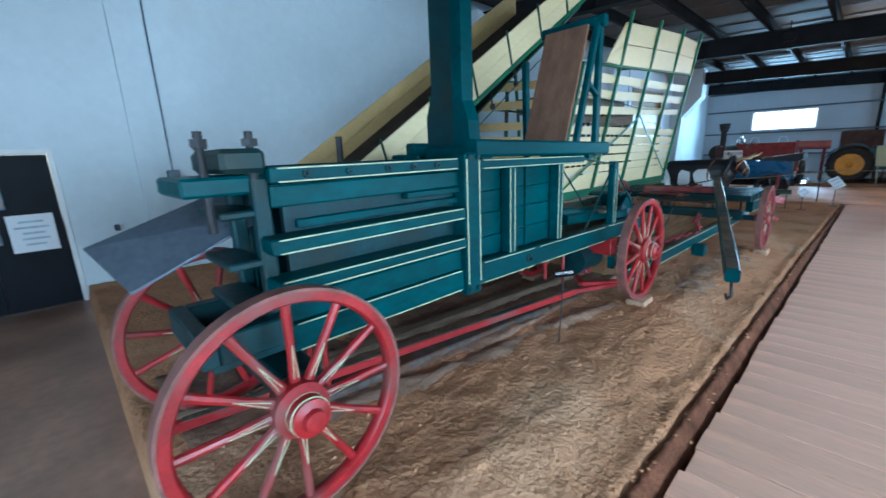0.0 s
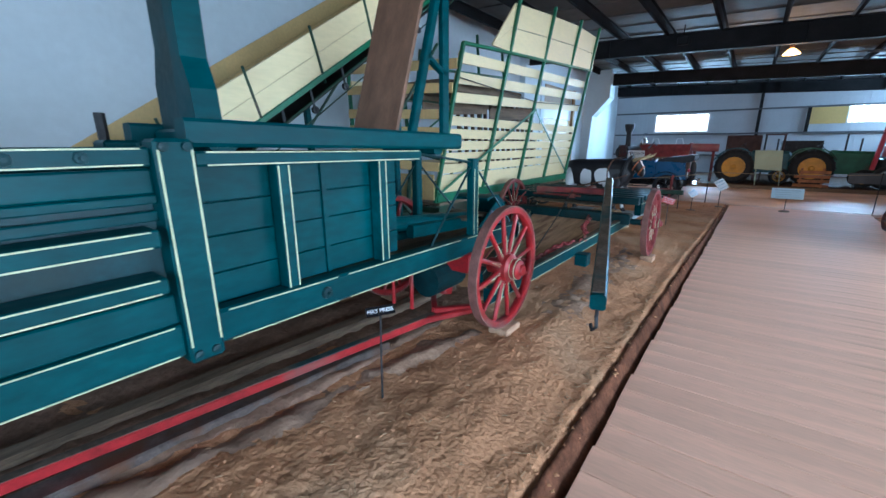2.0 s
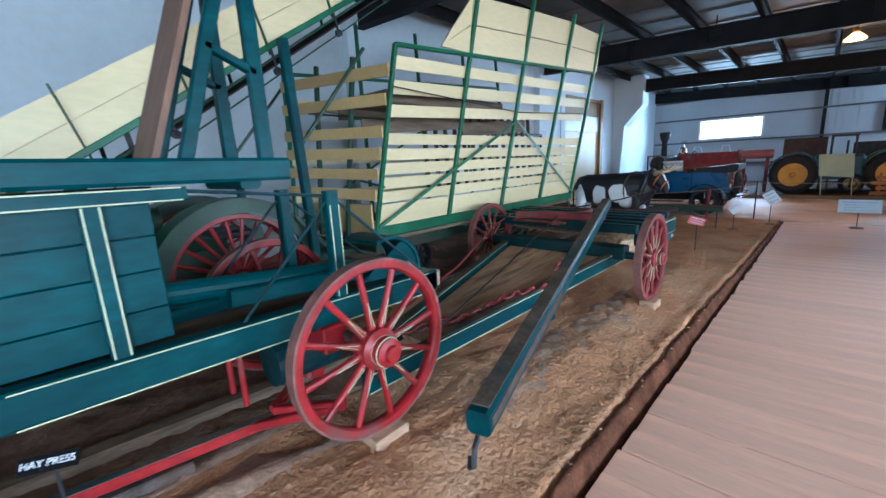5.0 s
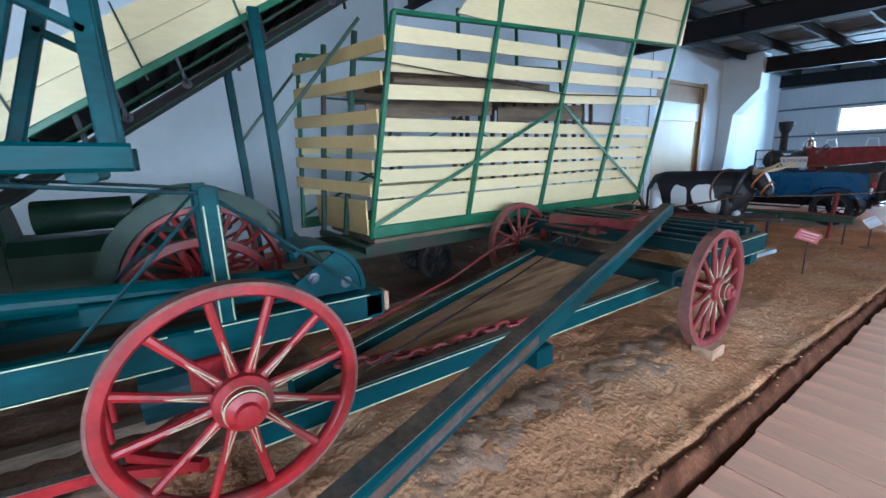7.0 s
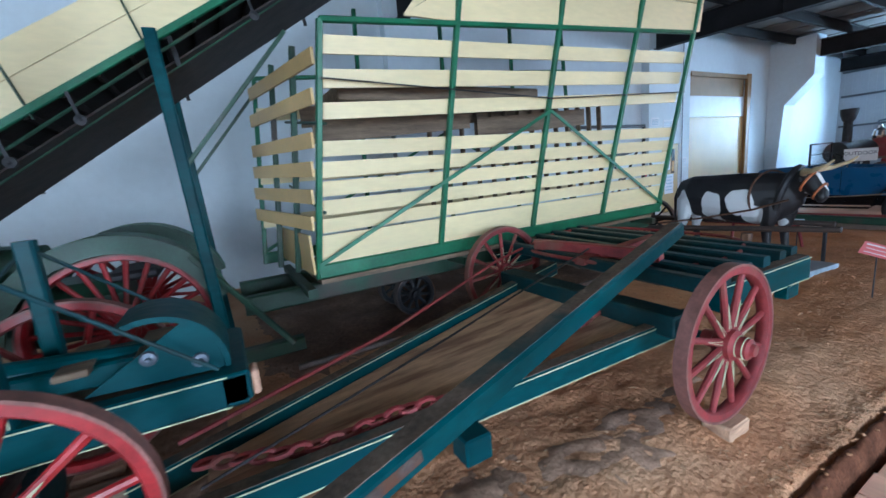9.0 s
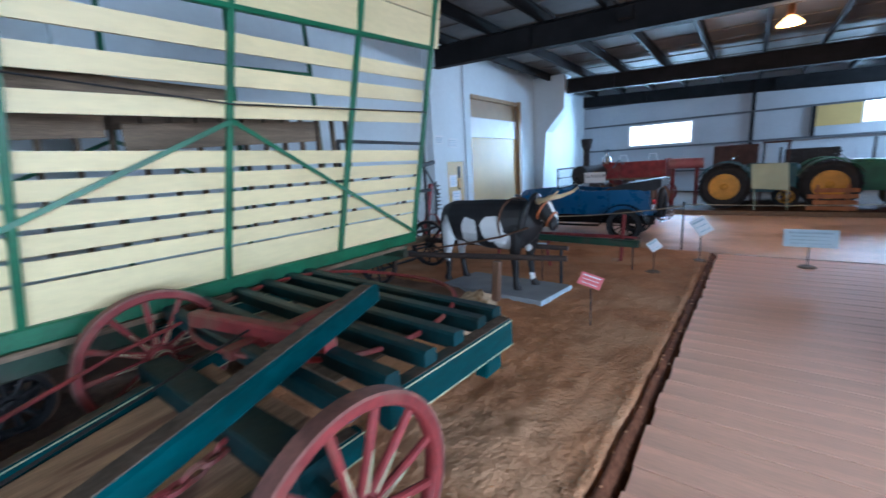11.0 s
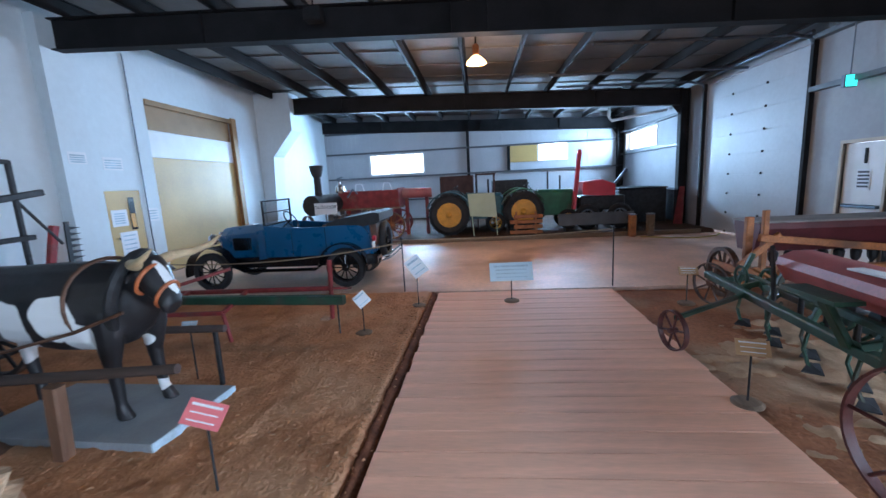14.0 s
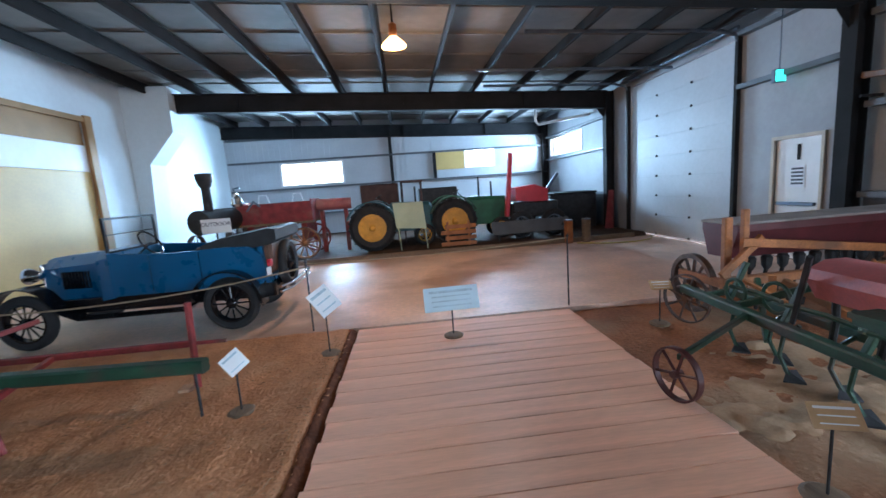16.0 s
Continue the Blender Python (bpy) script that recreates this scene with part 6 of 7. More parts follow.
for p, q, w, h in (((-5.0, 15.72, 0.42), (-2.02, 15.60, 0.46), 0.05, 0.06), ((-2.06, 15.6, 0.0), (-2.02, 15.58, 0.86), 0.05, 0.05), ((-4.6, 14.85, 0.36), (-3.15, 14.85, 0.38), 0.05, 0.05), ((-3.15, 14.85, 0.38), (-3.05, 14.8, 0.02), 0.04, 0.04), ((-4.1, 14.85, 0.36), (-4.1, 14.8, 0.02), 0.04, 0.04), ((-3.15, 14.85, 0.38), (-3.3, 15.65, 0.44), 0.05, 0.05), ((-4.1, 14.85, 0.36), (-4.2, 15.7, 0.44), 0.05, 0.05), ((-2.02, 15.6, 0.46), (-1.75, 15.62, 0.45), 0.03, 0.03), ((-4.8, 15.6, 0.43), (-4.0, 16.4, 0.62), 0.05, 0.05)):
    bm = B()
    beam(bm, p, q, w, h)
    part("bar", bm, DULL_RED, imp)
bm = B()
beam(bm, (-4.3, 15.22, 0.46), (-1.66, 15.02, 0.46), 0.11, 0.11)
part("timber", bm, GREEN_DARK, imp, "dark green painted timber")
bm = B()
rod(bm, (-1.75, 15.02, 0.0), (-1.75, 15.02, 0.42), 0.012, n=6)
part("prop", bm, BLACK_IRON, imp)
bm = B()
box(bm, -2.2, -2.08, 15.5, 15.62, 0.0, 0.06, 0.01)
part("foot_block", bm, DUSTWOOD, imp)

# ---- pipe frame and cutter behind the ox ----
fr = thing("hay_loader_frame", (-6.3, 14.6, 0.03), "tall dark iron hay loader frame with cross braces", "implement")
for p, q, w in (((-6.3, 13.0, 2.42), (-6.3, 15.4, 2.40), 0.06), ((-6.3, 15.4, 2.42), (-6.3, 15.4, 0.0), 0.06), ((-6.3, 13.0, 2.42), (-6.3, 13.0, 0.0), 0.06), ((-6.2, 12.9, 1.33), (-6.2, 15.45, 1.36), 0.07), ((-6.0, 13.3, 0.4), (-6.2, 14.5, 1.35), 0.03), ((-6.0, 14.5, 0.4), (-6.2, 13.4, 1.35), 0.03), ((-6.1, 13.9, 0.55), (-6.3, 15.2, 1.9), 0.05), ((-6.1, 15.0, 0.5), (-6.3, 14.2, 1.75), 0.03), ((-6.0, 13.1, 0.45), (-6.0, 15.3, 0.52), 0.06), ((-6.2, 13.9, 1.72), (-6.3, 15.75, 1.98), 0.09), ((-6.3, 15.35, 1.95), (-6.3, 15.9, 1.2), 0.035)):
    bm = B()
    beam(bm, p, q, w, w, up=(1, 0, 0))
    part("bar", bm, BLACK_IRON, fr)
bm = B()
beam(bm, (-6.25, 13.5, 1.72), (-6.3, 14.4, 1.86), 0.12, 0.03)
part("board", bm, OLDWOOD, fr)
for x in (-6.3, -5.7):
    bm = B()
    beam(bm, (x, 13.0, 0.03), (x, 15.4, 0.03), 0.07, 0.07)
    part("skid", bm, BLACK_IRON, fr)
ct = thing("sickle_mower", (-6.9, 16.2, 0.03), "red iron sickle mower standing on end", "mower")
bm = B()
beam(bm, (-6.9, 15.95, 0.0), (-6.85, 16.3, 1.45), 0.09, 0.12, up=(0, 1, 0))
part("frame", bm, RED, ct)
bm = B()
beam(bm, (-6.85, 16.45, 0.4), (-6.85, 16.5, 1.5), 0.03, 0.08, up=(0, 1, 0))
for i in range(7):
    z = 0.75 + i * 0.1
    plate(bm, [(-6.86, 16.5, z), (-6.86, 16.72, z + 0.03), (-6.86, 16.5, z + 0.07)], (0.02, 0, 0))
part("sickle_bar", bm, BLACK_IRON, ct)
bm = B()
revolve(bm, (-6.75, 16.1, 0.36), (1, 0, 0), [(0.33, -0.03), (0.35, -0.03), (0.35, 0.03), (0.33, 0.03)], 30, True)
part("iron_wheel", bm, RED_DUST, ct)

# ---- open touring car ----
car = thing("vintage_car", (-3.6, 18.0, 0), "blue open vintage touring car with black fenders, top folded", "car")


def tyre_wheel(parent, c, r, w, axis, rimmat, name="wheel", tyre=RUBBER, spokes=10, rim_r=0.62):
    c, a = Vector(c), Vector(axis).normalized()
    bm = B()
    k = r * (1 - rim_r)
    prof = [(r * rim_r, -w * 0.38), (r - k * 0.45, -w / 2), (r - k * 0.12, -w * 0.36), (r, -w * 0.18), (r, w * 0.18), (r - k * 0.12, w * 0.36), (r - k * 0.45, w / 2), (r * rim_r, w * 0.38)]
    revolve(bm, c, a, prof, 36, True)
    ty = part(name, bm, tyre, parent, smooth=True)
    bm = B()
    q = r * rim_r
    revolve(bm, c, a, [(q, -w * 0.3), (q, w * 0.34), (q * 0.9, w * 0.36), (q * 0.86, w * 0.1), (q * 0.86, -w * 0.3)], 32, True)
    part("rim", bm, rimmat, ty, smooth=True)
    bm = B()
    revolve(bm, c, a, [(0, -w * 0.3), (q * 0.24, -w * 0.3), (q * 0.26, w * 0.3), (q * 0.14, w * 0.5), (0, w * 0.52)], 16)
    part("hub", bm, rimmat, ty)
    s0 = Vector((0, 0, 1))
    u0 = a.cross(s0)
    for i in range(spokes):
        t = 2 * math.pi * i / spokes
        d = s0 * math.cos(t) + u0 * math.sin(t)
        bm = B()
        rod(bm, c + d * q * 0.2 + a * w * 0.15, c + d * q * 0.9, 0.012, n=5)
        part("spoke", bm, rimmat, ty)
    return ty


for x, y, sg_ in ((-4.99, 17.36, -1), (-2.44, 17.44, -1), (-4.99, 18.72, 1), (-2.44, 18.72, 1)):
    tyre_wheel(car, (x, y, 0.37), 0.37, 0.13, (0, sg_, 0), BLACK, spokes=12, rim_r=0.72)
CY = 18.05


def car_ring(x, half, zlo, zhi, round_=0.08):
    return [(x, CY - half, zlo), (x, CY + half, zlo), (x, CY + half, zhi - round_), (x, CY + half - round_, zhi), (x, CY - half + round_, zhi), (x, CY - half, zhi - round_)]


bm = B()
loft(bm, [car_ring(x, h, zl, zh, r) for x, h, zl, zh, r in ((-5.02, 0.27, 0.5, 1.12, 0.12), (-4.94, 0.29, 0.5, 1.15, 0.14), (-4.5, 0.36, 0.48, 1.18, 0.14), (-4.2, 0.42, 0.46, 1.20, 0.14))])
part("hood", bm, CARBLUE, car, smooth=True)
bm = B()
for i in range(9):
    x = -4.72 + i * 0.045
    box(bm, x, x + 0.018, CY - 0.375 - i * 0.004, CY - 0.33, 0.72, 0.96)
part("louvre", bm, BLACK, car)
for y0, y1 in ((CY - 0.62, CY - 0.565), (CY + 0.565, CY + 0.62)):
    bm = B()
    plate(bm, [(x, y0, z) for x, z in ((-3.94, 0.6), (-3.94, 1.2), (-3.8, 1.16), (-3.2, 1.13), (-2.4, 1.15), (-2.1, 1.13), (-1.96, 1.0), (-1.92, 0.72), (-2.0, 0.6))], (0, y1 - y0, 0))
    bmesh.ops.bevel(bm, geom=[e for e in bm.edges], offset=0.012, segments=2, affect="EDGES")
    sp = part("side_panel", bm, CARBLUE, car)
    for x in (-3.42, -2.78):
        bm = B()
        yy = y0 - 0.003 if y0 < CY else y1
        box(bm, x, x + 0.008, yy, yy + 0.003, 0.64, 1.12)
        part("door_seam", bm, BLACK, sp)
bm = B()
plate(bm, [(-1.97, CY - 0.56, 0.6), (-1.97, CY + 0.56, 0.6), (-2.03, CY + 0.56, 1.13), (-2.03, CY - 0.56, 1.13)], (0.06, 0, 0))
part("rear_panel", bm, CARBLUE, car)
bm = B()
loft(bm, [car_ring(-4.2, 0.42, 0.5, 1.2, 0.14), car_ring(-4.12, 0.56, 0.55, 1.22, 0.12), car_ring(-3.945, 0.6, 0.58, 1.21, 0.08)])
part("cowl", bm, CARBLUE, car, smooth=True)
bm = B()
for sg_ in (-1, 1):
    box(bm, -4.9, -1.85, CY + sg_ * 0.5 - 0.05, CY + sg_ * 0.5 + 0.05, 0.40, 0.6, 0.01)
part("chassis", bm, BLACK, car)
bm = B()
box(bm, -4.2, -1.93, CY - 0.56, CY + 0.56, 0.42, 0.48)
part("floor_pan", bm, BLACK, car)
bm = B()
for x in (-3.25, -2.35):
    box(bm, x, x + 0.42, CY - 0.52, CY + 0.52, 0.66, 0.8, 0.05)
    box(bm, x + 0.36, x + 0.5, CY - 0.52, CY + 0.52, 0.72, 1.16, 0.05)
part("seat", bm, LEATHER, car)
bm = B()
for y0, y1, z0, z1 in ((CY - 0.56, CY - 0.53, 1.18, 1.66), (CY + 0.53, CY + 0.56, 1.18, 1.66), (CY - 0.53, CY + 0.53, 1.63, 1.66), (CY - 0.53, CY + 0.53, 1.18, 1.21), (CY - 0.53, CY + 0.53, 1.42, 1.435)):
    box(bm, -3.97, -3.94, y0, y1, z0, z1)
ws = part("windshield_frame", bm, BLACK, car)
bm = B()
box(bm, -3.957, -3.952, CY - 0.53, CY + 0.53, 1.21, 1.63)
part("glass", bm, GLASS, ws).visible_shadow = False
bm = B()
tube(bm, [(-3.55 + 0.10 * math.cos(t), CY - 0.28 + 0.19 * math.sin(t), 1.27 - 0.16 * math.cos(t)) for t in np.linspace(0, 2 * math.pi, 20, endpoint=False)], 0.013, 6, True)
rod(bm, (-3.55, CY - 0.28, 1.27), (-3.95, CY - 0.28, 0.95), 0.014, n=6)
part("steering_wheel", bm, BLACK, car)
for sg_ in (-1, 1):
    yo, yi = CY + sg_ * 0.80, CY + sg_ * 0.56
    bm = B()
    loft(bm, [[(-4.99 - math.cos(t) * r, y, 0.37 + math.sin(t) * r) for r, y in ((0.46, yo), (0.475, yo), (0.475, yi), (0.46, yi))] for t in np.linspace(-0.15, 2.2, 14)] + [[(x, y, z) for y, z in ((yo, z0), (yo, z0 + 0.015), (yi, z0 + 0.015), (yi, z0))] for x, z0 in ((-4.5, 0.46), (-4.3, 0.36), (-2.95, 0.36), (-2.88, 0.42))])
    part("front_fender", bm, BLACK, car, smooth=True)
    bm = B()
    loft(bm, [[(-2.44 - math.cos(t) * r, y, 0.37 + math.sin(t) * r) for r, y in ((0.46, yo), (0.475, yo), (0.475, yi), (0.46, yi))] for t in np.linspace(0.1, 3.2, 18)])
    part("rear_fender", bm, BLACK, car, smooth=True)
    bm = B()
    revolve(bm, (-5.12, CY + sg_ * 0.34, 0.94), (-1, 0, 0), [(0, -0.14), (0.05, -0.12), (0.1, -0.02), (0.115, 0.03), (0.11, 0.05), (0, 0.055)], 18)
    part("headlight", bm, CHROME, car, "chrome headlight", True)
bm = B()
rod(bm, (-5.08, CY - 0.5, 0.8), (-5.08, CY + 0.5, 0.8), 0.018, n=8)
part("lamp_bar", bm, BLACK, car)
bm = B()
box(bm, -5.07, -5.02, CY - 0.27, CY + 0.27, 0.5, 1.08, 0.02)
part("radiator", bm, CHROME, car)
for z in (0.5, 0.57):
    bm = B()
    tube(bm, [(-1.72, CY - 0.75, z), (-1.63, CY - 0.5, z), (-1.62, CY + 0.5, z), (-1.72, CY + 0.75, z)], 0.02, 8)
    part("bumper", bm, CHROME, car)
tyre_wheel(car, (-1.8, CY, 0.78), 0.36, 0.13, (1, 0, 0), BLACK, name="spare_wheel", spokes=12, rim_r=0.72)
bm = B()
loft(bm, [[(x, CY + sy * 0.6, z) for sy, z in ((-1, z0), (1, z0), (1, z1), (-1, z1))] for x, z0, z1 in ((-2.75, 1.13, 1.19), (-2.5, 1.12, 1.27), (-2.1, 1.11, 1.32), (-1.85, 1.14, 1.36), (-1.75, 1.2, 1.34))])
part("folded_top", bm, RUBBER, car, "folded black canvas top")
bm = B()
box(bm, -1.88, -1.86, CY - 0.74, CY - 0.6, 0.72, 0.84)
part("plate", bm, PAPER, car, "white number plate")
bm = B()
revolve(bm, (-1.84, CY - 0.68, 0.9), (1, 0, 0), [(0.05, -0.03), (0.055, 0.02), (0, 0.035)], 12)
part("tail_lamp", bm, SCARLET, car)

# ---- right side: disc drill ----
dr = thing("disc_drill", (2.75, 13.8, 0), "green disc seed drill with faded red hopper and iron wheels", "seed drill")
for p, q, w, h in (((3.05, 15.85, 0.44), (2.62, 11.9, 0.46), 0.09, 0.09), ((3.35, 15.6, 0.46), (3.0, 11.9, 0.48), 0.08, 0.08), ((3.05, 15.5, 0.45), (3.4, 15.55, 0.46), 0.06, 0.06), ((2.66, 12.2, 0.47), (3.05, 12.2, 0.48), 0.06, 0.06)):
    bm = B()
    beam(bm, p, q, w, h)
    part("frame_bar", bm, GREEN_DARK, dr)
for i in range(6):
    y = 15.2 - i * 0.62
    x = 3.02 - i * 0.065
    bm = B()
    beam(bm, (x, y, 0.46), (x + 0.12, y - 0.06, 0.85), 0.05, 0.04, up=(0, 1, 0))
    part("standard", bm, GREEN_DARK, dr)
    bm = B()
    tube(bm, [(x + 0.02, y, 0.62), (x + 0.02, y - 0.3, 0.63), (x - 0.01, y - 0.55, 0.62)], 0.02, 6)
    part("link_bar", bm, GREEN_DARK, dr)
for i in range(12):
    y = 15.1 - i * 0.29
    x = 3.06 - i * 0.035 + (0.16 if i % 2 else 0.0)
    bm = B()
    tube(bm, [(x + 0.05, y, 0.46), (x + 0.02, y + 0.1, 0.34), (x - 0.01, y + 0.1, 0.18), (x - 0.04, y - 0.02, 0.06)], 0.018, 6)
    tn = part("tine", bm, GREEN_DARK, dr)
    bm = B()
    plate(bm, [(x - 0.14, y - 0.07, 0.045), (x + 0.02, y - 0.11, 0.02), (x + 0.1, y + 0.05, 0.05), (x - 0.02, y + 0.02, 0.08)], (0, 0, 0.014))
    part("share", bm, BLACK_IRON, tn)
for i in range(8):
    y = 14.2 - i * 0.32
    bm = B()
    tube(bm, [(2.95 - i * 0.03, y, 0.8), (3.0 - i * 0.03, y + 0.03, 0.6), (3.06 - i * 0.03, y + 0.1, 0.34)], 0.024, 8)
    part("seed_tube", bm, BLACK_IRON, dr)
for x, y, z, r in ((3.0, 15.1, 0.6, 0.11), (3.06, 14.75, 0.62, 0.13), (2.9, 13.7, 0.62, 0.12), (2.82, 12.7, 0.64, 0.12)):
    bm = B()
    tube(bm, [(x, y + r * math.cos(t), z + r * math.sin(t)) for t in np.linspace(0, 2 * math.pi, 16, endpoint=False)], 0.016, 6, True)
    part("gear_ring", bm, GREEN_DARK, dr)
for p, q in (((3.25, 15.0, 0.12), (3.5, 15.4, 0.6)), ((2.98, 15.0, 0.5), (3.3, 14.6, 0.75)), ((2.72, 13.3, 0.52), (3.1, 13.1, 0.72)), ((2.66, 12.7, 0.3), (2.9, 12.6, 0.7)), ((2.8, 13.95, 0.72), (2.62, 12.5, 0.7))):
    bm = B()
    beam(bm, p, q, 0.05, 0.06)
    part("brace", bm, GREEN_DARK, dr)
for p, q in (((3.22, 14.95, 0.35), (3.62, 15.35, 0.62)), ((3.62, 14.95, 0.35), (3.3, 15.35, 0.62))):
    bm = B()
    beam(bm, p, q, 0.07, 0.03)
    part("foot_board", bm, ORANGE, dr)
bm = B()
loft(bm, [[(2.52 + a, y, z) for a, z in ((-0.1, 0.86), (0.1, 0.86), (0.1, 0.89), (-0.1, 0.89))] for y in (13.2, 13.45, 13.7)])
part("seat_plate", bm, GREEN_DARK, dr)
bm = B()
beam(bm, (2.76, 13.45, 0.46), (2.53, 13.45, 0.87), 0.05, 0.09, up=(0, 1, 0))
part("seat_post", bm, GREEN_DARK, dr)
bm = B()
loft(bm, [[(xc + a, y, z) for a, z in ((-0.13, 0.78), (0.13, 0.78), (0.22, 0.93), (0.2, 1.0), (0.08, 1.05), (-0.08, 1.05), (-0.2, 1.0), (-0.22, 0.93))] for y, xc in ((14.25, 2.98), (14.2, 2.98), (13.2, 2.88), (11.7, 2.73))])
hp = part("hopper", bm, PINK_RED, dr, "faded red sheet metal hopper", True)
for y, xc in ((13.35, 2.9), (12.85, 2.85)):
    bm = B()
    box(bm, xc - 0.17, xc - 0.05, y - 0.15, y + 0.15, 1.042, 1.056)
    part("decal", bm, PAPER, hp)
for i in range(10):
    y = 14.0 - i * 0.22
    bm = B()
    revolve(bm, (2.94 - i * 0.022, y, 0.72), (1, 0, 0), [(0.05, -0.06), (0.06, 0), (0.05, 0.06), (0, 0.07)], 10)
    part("seed_cup", bm, BLACK_IRON, dr)
bm = B()
beam(bm, (2.6, 13.0, 0.5), (2.54, 12.92, 1.42), 0.035, 0.05, up=(0, 1, 0))
part("lever", bm, GREEN_DARK, dr)
bm = B()
beam(bm, (2.95, 14.5, 0.5), (2.62, 14.1, 1.12), 0.025, 0.035, up=(0, 1, 0))
part("lever", bm, BLACK_IRON, dr)
bm = B()
beam(bm, (2.98, 14.9, 0.46), (2.0, 14.47, 0.34), 0.04, 0.05)
part("wheel_arm", bm, GREEN_DARK, dr)


def iron_wheel(parent, c, r, w, axis, paint, spokes, name="iron_wheel"):
    c, a = Vector(c), Vector(axis).normalized()
    bm = B()
    revolve(bm, c, a, [(r - 0.015, -w / 2), (r, -w / 2), (r, w / 2), (r - 0.015, w / 2)], 36, True)
    rim = part(name, bm, paint, parent, smooth=True)
    bm = B()
    revolve(bm, c, a, [(0, -w * 0.9), (r * 0.13, -w * 0.9), (r * 0.16, 0), (r * 0.13, w * 0.9), (0, w)], 14)
    part("hub", bm, paint, rim)
    s0 = Vector((0, 0, 1))
    u0 = a.cross(s0)
    for i in range(spokes):
        t = 2 * math.pi * i / spokes + 0.3
        d = s0 * math.cos(t) + u0 * math.sin(t)
        bm = B()
        rod(bm, c + d * r * 0.1, c + d * (r - 0.01), 0.012, n=6)
        part("spoke", bm, paint, rim)


DARKRED = mat("dark_red_iron_paint", (0.085, 0.022, 0.02), 0.5, vary=0.3, scale=8)
iron_wheel(dr, (1.98, 14.47, 0.21), 0.21, 0.05, (1, 0.2, 0), DARKRED, 6)
iron_wheel(dr, (2.15, 12.2, 0.46), 0.43, 0.07, (1, 0.25, 0), DARKRED, 7)
iron_wheel(dr, (3.12, 15.9, 0.3), 0.28, 0.04, (1, 0.3, 0), IRON, 8)
bm = B()
rod(bm, (2.15, 12.2, 0.46), (3.0, 12.0, 0.46), 0.025, n=8)
part("axle", bm, IRON, dr)
bm = B()
rod(bm, (2.75, 12.4, 0.66), (2.95, 12.4, 0.66), 0.12, n=18)
part("gear_drum", bm, BLUE_CARD, dr, "pale blue gear drum")
bk = thing("wheel_block", (2.15, 12.2, 0), "small wooden block under an iron wheel", "block", "wheel blocks")
bm = B()
box(bm, 2.03, 2.27, 12.08, 12.32, -0.04, 0.03, 0.008)
part("board", bm, PALEWOOD, bk)
for x, y, z in ((3.3, 14.2, 0.8), (3.55, 11.6, 0.9)):
    if y > 12:
        continue
    mb = thing("red_mailbox_hopper", (x, y, 0), "small bright red hopper on a green post", "hopper")
    bm = B()
    revolve(bm, (x, y, 1.22), (1, 0.4, 0), [(0, -0.2), (0.1, -0.19), (0.13, -0.05), (0.13, 0.15), (0.06, 0.2), (0, 0.2)], 18)
    part("tank", bm, SCARLET, mb, smooth=True)
    bm = B()
    beam(bm, (x, y, -0.02), (x, y, 1.15), 0.06, 0.06, up=(0, 1, 0))
    part("post", bm, GREEN_DARK, mb)

# ---- right side: old grain drill ----
MAROON = mat("maroon_hopper_paint", (0.10, 0.018, 0.022), 0.5, vary=0.3, scale=4)
gd = thing("grain_drill", (4.8, 16.1, 0), "old grain drill with maroon hopper and orange-brown wooden frame", "seed drill")
bm = B()
loft(bm, [[(x, 16.05 + a, z) for a, z in ((-0.16, 0.72), (0.16, 0.72), (0.26, 1.02), (0.26, 1.1), (-0.26, 1.1), (-0.26, 1.02))] for x in (3.62, 3.64, 6.38, 6.4)])
part("hopper", bm, MAROON, gd)
bm = B()
box(bm, 3.6, 6.42, 15.78, 16.32, 1.1, 1.13, 0.01)
part("lid", bm, PALE_LID, gd, "dusty grey hopper lid")
for p, q, w, h in (((3.42, 15.72, 0.5), (6.4, 15.72, 0.52), 0.09, 0.1), ((3.5, 15.6, 0.95), (5.4, 15.68, 0.72), 0.05, 0.09), ((3.5, 15.72, 0.45), (3.5, 16.5, 0.45), 0.09, 0.1), ((6.35, 15.72, 0.45), (6.35, 16.5, 0.45), 0.09, 0.1), ((3.46, 15.75, 0.3), (3.46, 15.75, 1.2), 0.07, 0.09), ((3.62, 15.7, 0.4), (3.62, 15.7, 1.28), 0.06, 0.07), ((3.3, 15.62, 0.6), (3.75, 15.62, 0.98), 0.05, 0.08), ((5.8, 15.66, 0.5), (6.2, 15.66, 1.0), 0.05, 0.08), ((4.1, 15.7, 0.46), (4.5, 14.9, 0.02), 0.07, 0.08), ((5.0, 15.7, 0.46), (4.7, 14.95, 0.02), 0.07, 0.08), ((6.3, 15.6, 0.6), (6.34, 15.6, 1.9), 0.04, 0.05)):
    bm = B()
    beam(bm, p, q, w, h)
    part("frame_timber", bm, ORANGE, gd)
for i in range(13):
    x = 3.85 + i * 0.2
    bm = B()
    revolve(bm, (x, 15.86, 0.66), (0, 0, 1), [(0.02, -0.1), (0.05, -0.05), (0.06, 0.04), (0.04, 0.07)], 10)
    part("seed_cup", bm, BLACK_IRON, gd)
    bm = B()
    rod(bm, (x, 15.86, 0.58), (x, 15.98, 0.06), 0.022, n=6)
    part("seed_tube", bm, BLACK_IRON, gd)
for i in range(3):
    x = 4.4 + i * 0.6
    bm = B()
    plate(bm, [(x, 15.66, 0.42), (x + 0.16, 15.66, 0.62), (x + 0.3, 15.66, 0.42)], (0, 0.02, 0))
    part("bracket", bm, ORANGE, gd)
